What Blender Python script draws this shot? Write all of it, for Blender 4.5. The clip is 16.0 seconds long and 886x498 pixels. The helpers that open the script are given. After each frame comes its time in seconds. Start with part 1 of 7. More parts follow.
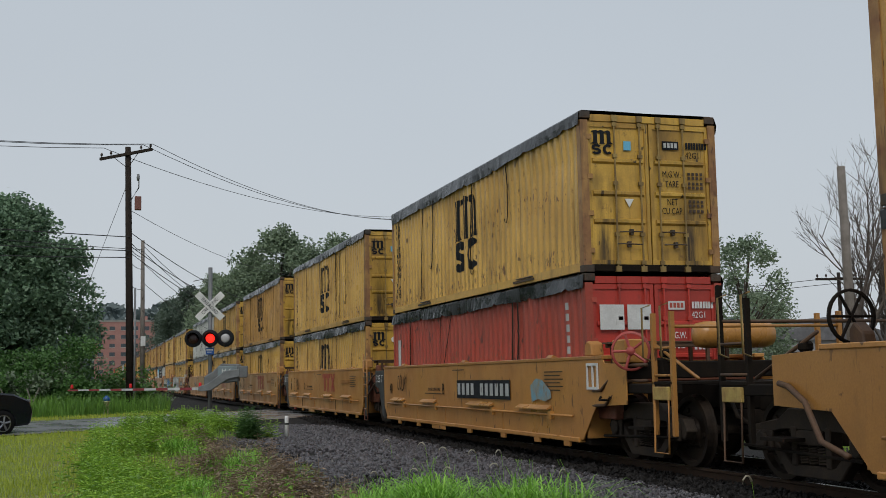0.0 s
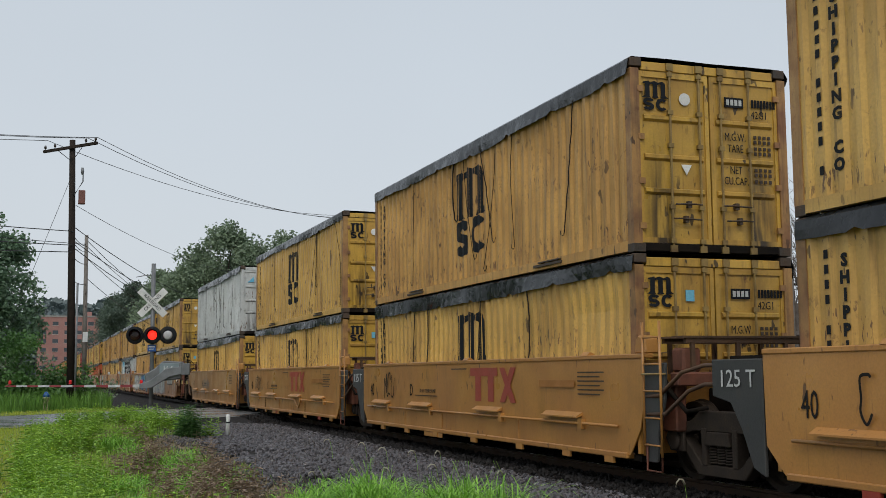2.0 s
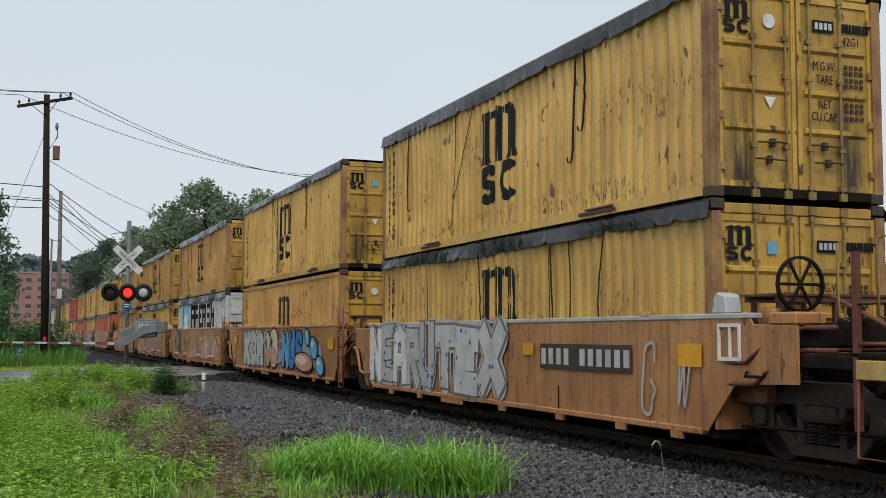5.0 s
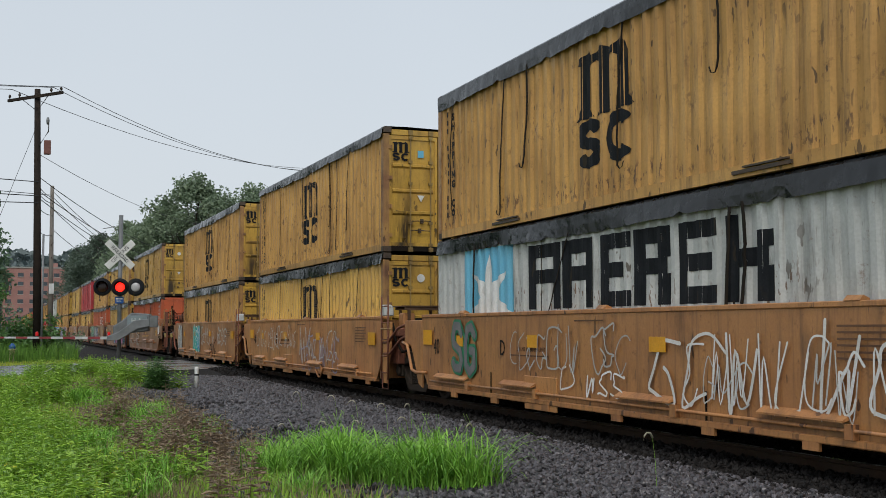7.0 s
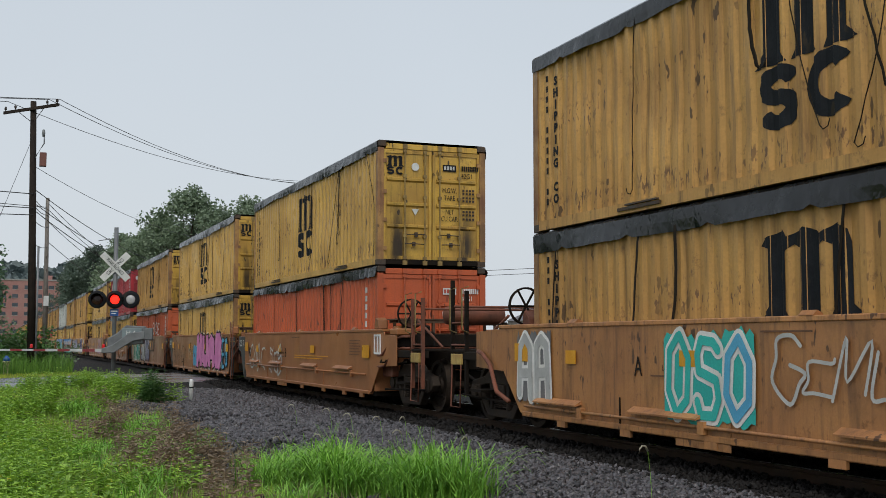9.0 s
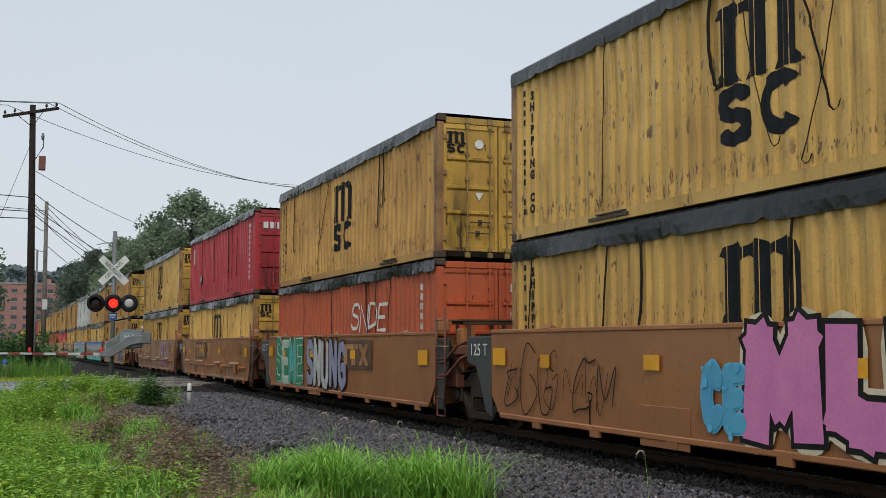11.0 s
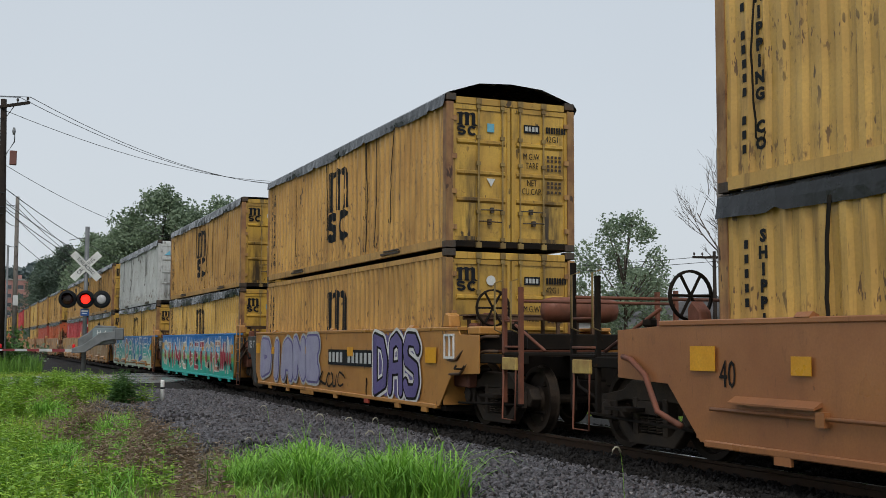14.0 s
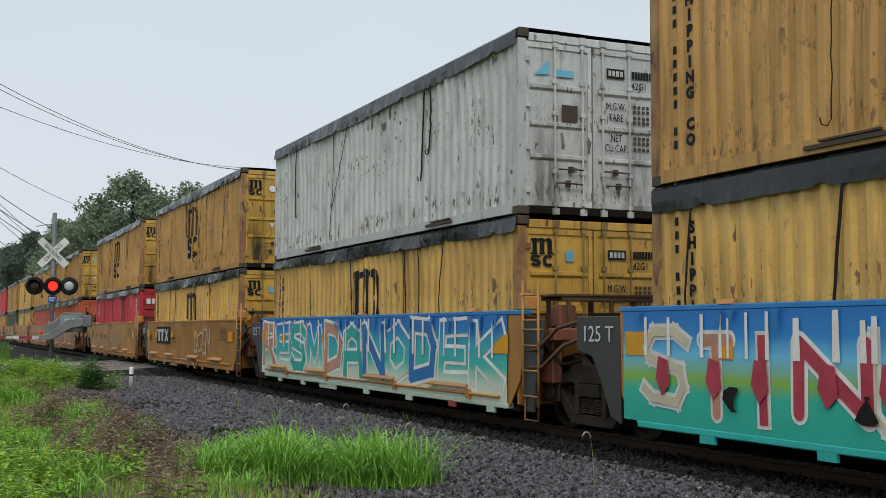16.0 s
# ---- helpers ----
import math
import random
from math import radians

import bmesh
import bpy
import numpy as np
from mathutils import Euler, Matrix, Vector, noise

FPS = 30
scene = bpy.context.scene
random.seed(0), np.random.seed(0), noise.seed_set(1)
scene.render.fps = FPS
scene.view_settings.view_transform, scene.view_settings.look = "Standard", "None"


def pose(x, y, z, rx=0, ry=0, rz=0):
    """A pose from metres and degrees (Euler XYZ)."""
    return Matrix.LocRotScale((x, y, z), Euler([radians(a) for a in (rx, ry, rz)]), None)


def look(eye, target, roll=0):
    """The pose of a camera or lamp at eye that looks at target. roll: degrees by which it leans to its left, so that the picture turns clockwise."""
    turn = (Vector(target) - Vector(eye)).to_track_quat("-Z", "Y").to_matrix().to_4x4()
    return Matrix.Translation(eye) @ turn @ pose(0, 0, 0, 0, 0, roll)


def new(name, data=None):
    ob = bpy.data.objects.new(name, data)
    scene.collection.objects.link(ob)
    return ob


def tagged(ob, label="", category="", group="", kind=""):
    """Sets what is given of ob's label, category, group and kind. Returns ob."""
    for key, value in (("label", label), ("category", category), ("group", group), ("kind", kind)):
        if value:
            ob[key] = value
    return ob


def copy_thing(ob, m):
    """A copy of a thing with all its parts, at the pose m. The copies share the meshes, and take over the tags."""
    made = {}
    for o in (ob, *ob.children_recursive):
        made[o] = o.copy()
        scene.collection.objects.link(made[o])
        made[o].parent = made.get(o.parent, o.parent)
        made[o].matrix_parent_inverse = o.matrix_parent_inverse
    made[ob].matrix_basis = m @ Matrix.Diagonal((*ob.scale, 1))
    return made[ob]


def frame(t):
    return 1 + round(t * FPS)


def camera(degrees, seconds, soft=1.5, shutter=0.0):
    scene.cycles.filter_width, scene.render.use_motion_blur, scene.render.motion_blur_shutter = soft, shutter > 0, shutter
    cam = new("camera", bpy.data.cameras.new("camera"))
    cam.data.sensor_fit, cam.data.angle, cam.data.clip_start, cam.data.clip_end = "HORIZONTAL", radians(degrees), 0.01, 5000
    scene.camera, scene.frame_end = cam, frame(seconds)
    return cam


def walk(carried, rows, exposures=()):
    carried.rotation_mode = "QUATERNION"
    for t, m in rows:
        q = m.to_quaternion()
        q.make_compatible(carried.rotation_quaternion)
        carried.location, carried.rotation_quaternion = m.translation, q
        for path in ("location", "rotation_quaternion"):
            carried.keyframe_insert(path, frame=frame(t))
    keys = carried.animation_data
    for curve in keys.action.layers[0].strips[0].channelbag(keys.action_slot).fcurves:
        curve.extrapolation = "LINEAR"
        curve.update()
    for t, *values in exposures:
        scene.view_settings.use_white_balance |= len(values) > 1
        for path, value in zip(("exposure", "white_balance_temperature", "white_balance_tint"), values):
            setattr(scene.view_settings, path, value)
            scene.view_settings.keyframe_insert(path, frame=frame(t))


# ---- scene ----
# ---- camera ----
cam = camera(42.1, 16.0, 0.6)
PATH = [
    (0, pose(-0.072, -0.017, 1.617, 96.263, 1.061, -16.902)),
    (0.5, pose(-0.002, -0.021, 1.625, 97.106, 0.852, -17.557)),
    (1, pose(0.030, -0.023, 1.622, 97.185, 0.569, -19.146)),
    (1.5, pose(0.039, -0.027, 1.620, 97.136, 0.390, -19.285)),
    (2, pose(0.032, -0.018, 1.625, 96.223, 0.420, -19.486)),
    (2.5, pose(0.020, -0.000, 1.625, 95.885, 0.400, -19.732)),
    (3, pose(0.007, 0.010, 1.626, 95.505, 0.254, -19.987)),
    (5.5, pose(0.000, 0.016, 1.624, 94.014, -0.266, -20.908)),
    (6, pose(-0.000, 0.016, 1.624, 93.807, -0.305, -21.067)),
    (6.5, pose(0.001, 0.005, 1.624, 93.802, -0.232, -21.174)),
    (7, pose(0.006, 0.001, 1.624, 93.934, 0.099, -21.080)),
    (7.5, pose(0.007, -0.001, 1.626, 94.137, 0.144, -21.116)),
    (8, pose(0.004, 0.005, 1.626, 94.371, 0.120, -21.269)),
    (8.5, pose(0.000, 0.000, 1.620, 94.500, 0.040, -21.317)),
    (11, pose(0.016, -0.014, 1.617, 94.818, -0.148, -21.365)),
    (11.5, pose(-0.010, 0.004, 1.610, 94.810, -0.187, -21.461)),
    (12, pose(-0.011, 0.006, 1.608, 94.733, -0.194, -21.592)),
    (12.5, pose(-0.007, 0.000, 1.615, 94.643, -0.191, -21.763)),
    (13, pose(-0.014, 0.002, 1.610, 94.600, -0.272, -21.928)),
    (13.5, pose(-0.011, 0.001, 1.611, 94.568, -0.220, -22.254)),
    (14, pose(-0.011, 0.005, 1.615, 94.660, -0.210, -22.689)),
    (14.5, pose(-0.009, 0.002, 1.611, 94.682, -0.239, -23.045)),
    (15, pose(-0.008, 0.010, 1.611, 94.460, -0.120, -23.414)),
    (15.5, pose(-0.005, 0.012, 1.605, 94.373, -0.242, -23.813)),
    (16, pose(-0.013, 0.016, 1.605, 94.014, -0.125, -24.168)),
]
walk(cam, PATH, [(0.0, -0.22), (0.5, -0.31), (1.0, -0.2), (1.5, -0.08), (3.0, 0.02), (5.5, 0.11), (8.5, 0.0), (11.0, 0.07), (12.5, 0.13), (13.0, 0.18), (13.7, 0.10), (14.1, -0.03), (14.5, -0.07), (15.0, 0.16), (15.5, 0.19), (16.0, 0.14)])

# ---- light: an overcast, rainy sky ----
world = bpy.data.worlds.new("overcast")
scene.world = world
world.use_nodes = True
wn = world.node_tree
wn.nodes.clear()
w_sky = wn.nodes.new("ShaderNodeTexSky")
w_sky.sky_type, w_sky.sun_disc = "NISHITA", False
w_sky.sun_elevation, w_sky.sun_rotation = radians(55), radians(230)
w_sky.air_density, w_sky.dust_density = 1.0, 6.0
w_co = wn.nodes.new("ShaderNodeTexCoord")
w_sep = wn.nodes.new("ShaderNodeSeparateXYZ")
w_ramp = wn.nodes.new("ShaderNodeValToRGB")
w_ramp.color_ramp.elements[0].position, w_ramp.color_ramp.elements[0].color = 0.0, (0.628, 0.675, 0.72, 1)
w_ramp.color_ramp.elements[1].position, w_ramp.color_ramp.elements[1].color = 0.45, (0.522, 0.578, 0.632, 1)
w_cloud = wn.nodes.new("ShaderNodeTexNoise")
w_cloud.inputs["Scale"].default_value, w_cloud.inputs["Detail"].default_value = 1.6, 4
w_cr = wn.nodes.new("ShaderNodeMapRange")
w_cr.inputs["To Min"].default_value, w_cr.inputs["To Max"].default_value = 0.92, 1.08
w_mul = wn.nodes.new("ShaderNodeMix")
w_mul.data_type, w_mul.blend_type = "RGBA", "MULTIPLY"
w_mul.inputs["Factor"].default_value = 1.0
w_bg1, w_bg2, w_add, w_out = (wn.nodes.new(k) for k in ("ShaderNodeBackground", "ShaderNodeBackground", "ShaderNodeAddShader", "ShaderNodeOutputWorld"))
w_bg1.inputs["Strength"].default_value = 0.02
w_bg2.inputs["Strength"].default_value = 0.98
for a, b in ((w_co.outputs["Generated"], w_sep.inputs[0]), (w_sep.outputs["Z"], w_ramp.inputs[0]), (w_co.outputs["Generated"], w_cloud.inputs["Vector"]),
             (w_cloud.outputs["Fac"], w_cr.inputs["Value"]), (w_ramp.outputs[0], w_mul.inputs[6]), (w_cr.outputs[0], w_mul.inputs[7]),
             (w_sky.outputs[0], w_bg1.inputs[0]), (w_mul.outputs[2], w_bg2.inputs[0]), (w_bg1.outputs[0], w_add.inputs[0]),
             (w_bg2.outputs[0], w_add.inputs[1]), (w_add.outputs[0], w_out.inputs[0])):
    wn.links.new(a, b)
sun = new("sun", bpy.data.lights.new("sun", "SUN"))
sun.data.energy, sun.data.angle, sun.data.color = 1.35, radians(25), (1.0, 0.97, 0.92)
sun.matrix_world = look((-14, -36, 42), (0, 0, 0))

# ---- materials ----
MATS = {}


def mat(name, col, col2=None, rough=0.6, metal=0.0, scale=2.0, streak=0.0, streak_col=(0.045, 0.028, 0.018), fine=45.0,
        bump=0.15, spots=0.0, spot_col=(0.10, 0.035, 0.012), emit=0.0, gloss_var=0.15, blotch=0.0, soot=0.0, chip_rows=0.0):
    """A worn surface: two-scale tint, upright dirt streaks, rust spots, fine bump; each object shifts its own pattern."""
    if name in MATS:
        return MATS[name]
    m = bpy.data.materials.new(name)
    m.use_nodes = True
    nt = m.node_tree
    nt.nodes.clear()
    N, K = nt.nodes.new, nt.links.new
    out, bs = N("ShaderNodeOutputMaterial"), N("ShaderNodeBsdfPrincipled")
    K(bs.outputs[0], out.inputs[0])
    co, inf, off = N("ShaderNodeTexCoord"), N("ShaderNodeObjectInfo"), N("ShaderNodeVectorMath")
    sc = N("ShaderNodeVectorMath")
    sc.operation = "SCALE"
    sc.inputs[0].default_value = (37.0, 53.0, 29.0)
    K(inf.outputs["Random"], sc.inputs["Scale"])
    K(co.outputs["Object"], off.inputs[0])
    K(sc.outputs[0], off.inputs[1])

    def noise_tex(s, detail=3.0, stretch=None, r=0.55):
        n = N("ShaderNodeTexNoise")
        n.inputs["Scale"].default_value, n.inputs["Detail"].default_value, n.inputs["Roughness"].default_value = s, detail, r
        if stretch:
            mp = N("ShaderNodeMapping")
            mp.inputs["Scale"].default_value = stretch
            K(off.outputs[0], mp.inputs["Vector"])
            K(mp.outputs[0], n.inputs["Vector"])
        else:
            K(off.outputs[0], n.inputs["Vector"])
        return n

    def span(src, a, b, lo=0.0, hi=1.0):
        r = N("ShaderNodeMapRange")
        for k, x in (("From Min", a), ("From Max", b), ("To Min", lo), ("To Max", hi)):
            r.inputs[k].default_value = x
        K(src, r.inputs["Value"])
        return r.outputs[0]

    def mix(fac, a, b, kind="MIX"):
        x = N("ShaderNodeMix")
        x.data_type, x.blend_type = "RGBA", kind
        for sock, val in ((x.inputs["Factor"], fac), (x.inputs[6], a), (x.inputs[7], b)):
            if isinstance(val, (tuple, list)):
                sock.default_value = (*val, 1)
            elif isinstance(val, float):
                sock.default_value = val
            else:
                K(val, sock)
        return x.outputs[2]

    c2 = col2 or tuple(x * 0.7 for x in col)
    big = noise_tex(scale, 4)
    c = mix(span(big.outputs["Fac"], 0.35, 0.68), tuple(col), tuple(c2))
    grain = noise_tex(fine, 2)
    c = mix(span(grain.outputs["Fac"], 0.3, 0.7, 0.0, 0.35), c, tuple(x * 0.55 for x in col))
    hue = span(inf.outputs["Random"], 0, 1, 0.85, 1.1)
    hv = N("ShaderNodeHueSaturation")
    K(c, hv.inputs["Color"])
    K(hue, hv.inputs["Value"])
    c = hv.outputs[0]
    if streak:
        s = noise_tex(1.0, 5, (9.0, 9.0, 0.55), 0.65)
        c = mix(span(s.outputs["Fac"], 0.74 - 0.28 * streak, 0.80, 0.0, 0.9 * min(1.0, streak + 0.25)), c, tuple(streak_col))
        s2 = noise_tex(1.0, 3, (30.0, 30.0, 2.2), 0.6)
        c = mix(span(s2.outputs["Fac"], 0.66, 0.72, 0.0, 0.75 * streak), c, tuple(x * 0.8 for x in streak_col))
        s3 = noise_tex(1.0, 2, (8.0, 8.0, 3.2), 0.5)
        chips = N("ShaderNodeMath")
        chips.operation = "MULTIPLY"
        K(span(s3.outputs["Fac"], 0.655, 0.68, 0.0, 0.9 if streak > 0.35 else 0.25), chips.inputs[0])
        K(span(noise_tex(0.8, 2).outputs["Fac"], 0.42, 0.58), chips.inputs[1])
        c = mix(chips.outputs[0], c, tuple(x * 0.6 for x in streak_col))
    if blotch:
        s = noise_tex(1.0, 4, (2.6, 2.6, 1.1), 0.6)
        c = mix(span(s.outputs["Fac"], 0.52, 0.70, 0.0, blotch), c, (0.035, 0.022, 0.014))
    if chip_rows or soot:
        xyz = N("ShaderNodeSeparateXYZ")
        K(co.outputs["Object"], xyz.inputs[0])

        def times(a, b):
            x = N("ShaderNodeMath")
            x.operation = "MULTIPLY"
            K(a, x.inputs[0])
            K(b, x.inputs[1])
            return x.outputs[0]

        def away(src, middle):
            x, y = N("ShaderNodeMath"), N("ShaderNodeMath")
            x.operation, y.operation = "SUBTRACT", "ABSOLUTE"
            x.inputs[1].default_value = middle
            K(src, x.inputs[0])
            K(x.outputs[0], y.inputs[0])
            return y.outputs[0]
    if chip_rows:
        # scraped spots where lashings and lifting gear strike: a row low down, a row at half height
        s = noise_tex(1.0, 3, (19.0, 19.0, 5.5), 0.6)
        low = times(span(s.outputs["Fac"], 0.56, 0.61), span(away(xyz.outputs["Z"], 0.34), 0.20, 0.10))
        c = mix(times(low, span(noise_tex(1.3, 2).outputs["Fac"], 0.36, 0.52, 0.15, chip_rows)), c, (0.105, 0.05, 0.022))
        s = noise_tex(1.0, 2, (24.0, 24.0, 7.0), 0.55)
        half = times(span(s.outputs["Fac"], 0.61, 0.65), span(away(xyz.outputs["Z"], 1.45), 0.42, 0.15))
        c = mix(times(half, span(noise_tex(0.7, 2).outputs["Fac"], 0.42, 0.55, 0.0, chip_rows)), c, (0.12, 0.06, 0.026))
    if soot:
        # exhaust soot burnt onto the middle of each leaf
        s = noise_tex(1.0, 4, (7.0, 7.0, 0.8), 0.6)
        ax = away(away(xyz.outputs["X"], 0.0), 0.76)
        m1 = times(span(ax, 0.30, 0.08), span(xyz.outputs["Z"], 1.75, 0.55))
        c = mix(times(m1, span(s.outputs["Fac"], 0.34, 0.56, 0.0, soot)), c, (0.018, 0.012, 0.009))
    if spots:
        s = noise_tex(5.5, 6, None, 0.7)
        c = mix(span(s.outputs["Fac"], 0.70 - 0.22 * spots, 0.74, 0.0, 0.85), c, tuple(spot_col))
    K(c, bs.inputs["Base Color"])
    K(span(big.outputs["Fac"], 0.3, 0.7, rough - gloss_var, min(1.0, rough + gloss_var)), bs.inputs["Roughness"])
    bs.inputs["Metallic"].default_value = metal
    if emit:
        K(c, bs.inputs["Emission Color"])
        bs.inputs["Emission Strength"].default_value = emit
    if bump:
        b = N("ShaderNodeBump")
        b.inputs["Strength"].default_value, b.inputs["Distance"].default_value = bump, 0.01
        K(grain.outputs["Fac"], b.inputs["Height"])
        K(b.outputs[0], bs.inputs["Normal"])
    MATS[name] = m
    return m


YELLOW = mat("yellow_paint", (0.70, 0.43, 0.105), (0.49, 0.285, 0.075), 0.42, 0, 0.7, 0.70, (0.13, 0.072, 0.026), 30, 0.12, 0.38, (0.11, 0.05, 0.02), chip_rows=0.95)
YELLOW_OLD = mat("old_yellow_paint", (0.58, 0.325, 0.085), (0.41, 0.22, 0.065), 0.55, 0, 0.8, 0.86, (0.10, 0.053, 0.021), 30, 0.15, 0.5, (0.10, 0.045, 0.02), chip_rows=0.9)
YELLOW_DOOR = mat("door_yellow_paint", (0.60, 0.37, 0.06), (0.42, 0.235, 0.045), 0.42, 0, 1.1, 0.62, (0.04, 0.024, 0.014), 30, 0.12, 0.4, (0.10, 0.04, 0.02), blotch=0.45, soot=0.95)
RED = mat("red_paint", (0.42, 0.06, 0.035), (0.34, 0.08, 0.055), 0.5, 0, 0.9, 0.5, (0.11, 0.04, 0.03), 30, 0.12, 0.3, chip_rows=0.7)
ORANGE = mat("orange_red_paint", (0.52, 0.10, 0.03), (0.42, 0.09, 0.035), 0.5, 0, 0.9, 0.5, (0.15, 0.05, 0.03), 30, 0.12, 0.3, chip_rows=0.7)
MAROON = mat("maroon_paint", (0.52, 0.034, 0.048), (0.40, 0.034, 0.046), 0.45, 0, 0.9, 0.4, (0.10, 0.02, 0.02), 30, 0.12, 0.25, chip_rows=0.7)
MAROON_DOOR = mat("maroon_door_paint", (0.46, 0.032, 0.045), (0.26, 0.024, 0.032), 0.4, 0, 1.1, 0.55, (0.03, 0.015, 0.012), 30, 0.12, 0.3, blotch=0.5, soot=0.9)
RED_DOOR = mat("red_door_paint", (0.50, 0.045, 0.03), (0.40, 0.045, 0.03), 0.4, 0, 0.9, 0.35, (0.10, 0.03, 0.02), 30, 0.1, 0.25, blotch=0.2)
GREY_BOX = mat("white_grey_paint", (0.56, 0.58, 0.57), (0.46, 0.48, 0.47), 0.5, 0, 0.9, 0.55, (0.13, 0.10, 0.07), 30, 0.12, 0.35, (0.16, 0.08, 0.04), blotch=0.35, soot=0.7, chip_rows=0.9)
GREEN_BOX = mat("dark_green_paint", (0.06, 0.10, 0.06), None, 0.5, 0, 0.9, 0.4)
TARP = mat("black_tarp", (0.006, 0.007, 0.0085), (0.020, 0.023, 0.027), 0.27, 0, 3.0, 0.0, fine=7, bump=1.0)
ROPE = mat("dark_rope", (0.025, 0.02, 0.015), None, 0.9)
BLACK = mat("black_paint", (0.008, 0.010, 0.013), (0.02, 0.023, 0.027), 0.6, 0, 4, 0.2, (0.16, 0.11, 0.04))
CASTING = mat("corner_steel", (0.05, 0.042, 0.035), (0.10, 0.06, 0.035), 0.65, 0.2, 5, 0, spots=0.5)
POST_BROWN = mat("rusty_post", (0.42, 0.235, 0.075), (0.20, 0.085, 0.045), 0.55, 0, 2.2, 0.8, (0.07, 0.03, 0.018), spots=0.6, blotch=0.5)
ROD = mat("galvanised_rod", (0.36, 0.25, 0.085), (0.17, 0.11, 0.05), 0.5, 0.4, 4)
WHITE = mat("white_paint", (0.72, 0.73, 0.72), (0.55, 0.56, 0.55), 0.5, 0, 4, 0.3, (0.2, 0.16, 0.12))
GREYWHITE = mat("grey_white_decal", (0.55, 0.57, 0.56), None, 0.5, 0, 3, 0.4, (0.2, 0.16, 0.12))
IRON = mat("dark_brown_ironwork", (0.075, 0.042, 0.026), (0.13, 0.07, 0.035), 0.65, 0, 4, 0.3, spots=0.4)
TAN = mat("tan_orange_car_paint", (0.47, 0.225, 0.055), (0.38, 0.17, 0.042), 0.40, 0, 0.7, 0.46, (0.17, 0.075, 0.03), 40, 0.10, 0.22, blotch=0.16)
RUSTY = mat("rusty_orange_car_paint", (0.52, 0.245, 0.085), (0.35, 0.148, 0.054), 0.45, 0, 0.6, 0.85, (0.10, 0.046, 0.028), 40, 0.14, 0.55, blotch=0.42)
BROWN = mat("brown_car_paint", (0.36, 0.148, 0.052), (0.275, 0.108, 0.041), 0.40, 0, 0.7, 0.32, (0.085, 0.038, 0.02), 40, 0.1, 0.25, blotch=0.16)
# near-black: soot, plus the shade beneath the cars put into the steel's colour
UNDER = mat("soot_and_shade_steel", (0.009, 0.007, 0.006), (0.024, 0.018, 0.013), 0.8, 0.1, 3, 0, spots=0.3)
TRUCK_MAT = mat("grimy_cast_steel", (0.036, 0.029, 0.024), (0.07, 0.053, 0.04), 0.7, 0.1, 4, 0.3)
WHEEL = mat("wheel_steel", (0.024, 0.019, 0.016), (0.05, 0.036, 0.026), 0.6, 0.4, 4)
GREY_END = mat("dark_grey_end_paint", (0.040, 0.042, 0.042), (0.062, 0.062, 0.06), 0.55, 0, 2, 0.3, (0.10, 0.08, 0.06))
RUSTRED = mat("rust_red_ironwork", (0.20, 0.065, 0.035), (0.11, 0.045, 0.028), 0.65, 0, 4, 0.3, spots=0.4)
REFLECT = mat("yellow_reflector", (0.75, 0.36, 0.01), (0.66, 0.30, 0.01), 0.4, 0, 3)
TTXRED = mat("faded_red_decal", (0.38, 0.05, 0.03), (0.32, 0.06, 0.03), 0.5, 0, 2, 0.3)
FAINT_DECAL = mat("faint_brown_decal", (0.15, 0.066, 0.030), None, 0.5, 0, 2)
BROWN_DECAL = mat("dark_brown_decal", (0.055, 0.032, 0.02), None, 0.5, 0, 2)
SCRAWL_BLACK = mat("black_spray", (0.02, 0.018, 0.017), None, 0.6)
SCRAWL_WHITE = mat("white_spray", (0.82, 0.82, 0.80), (0.62, 0.60, 0.55), 0.6)
BLUE_TAG = mat("light_blue_decal", (0.12, 0.42, 0.62), (0.16, 0.45, 0.6), 0.5)
SPRAY = {
    "silver": mat("silver_spray", (0.56, 0.57, 0.55), (0.38, 0.38, 0.37), 0.45, 0, 2, 0.3),
    "cream": mat("cream_spray", (0.66, 0.58, 0.42), None, 0.5),
    "pink": mat("pink_spray", (0.62, 0.20, 0.42), (0.50, 0.15, 0.36), 0.5),
    "sky": mat("sky_blue_spray", (0.10, 0.45, 0.66), (0.08, 0.34, 0.58), 0.5),
    "blue": mat("blue_spray", (0.02, 0.16, 0.46), (0.02, 0.22, 0.52), 0.5),
    "teal": mat("teal_spray", (0.02, 0.38, 0.34), (0.03, 0.46, 0.40), 0.5),
    "green": mat("green_spray", (0.03, 0.26, 0.13), None, 0.5),
    "seagreen": mat("dull_green_spray", (0.16, 0.26, 0.20), (0.28, 0.30, 0.14), 0.5),
    "purple": mat("purple_spray", (0.12, 0.095, 0.27), (0.16, 0.13, 0.33), 0.5),
    "lilac": mat("lilac_spray", (0.34, 0.33, 0.46), (0.28, 0.27, 0.40), 0.5),
    "salmon": mat("salmon_spray", (0.60, 0.30, 0.20), None, 0.5),
    "white": SCRAWL_WHITE, "black": SCRAWL_BLACK,
    "grime": mat("grey_spray", (0.20, 0.19, 0.19), (0.14, 0.14, 0.15), 0.5),
    "magenta": mat("dark_pink_spray", (0.42, 0.10, 0.20), None, 0.5),
    "paleteal": mat("pale_green_spray", (0.52, 0.62, 0.46), (0.42, 0.58, 0.46), 0.5),
}


def sheen(material, level):
    [n for n in material.node_tree.nodes if n.type == "BSDF_PRINCIPLED"][0].inputs["Specular IOR Level"].default_value = level


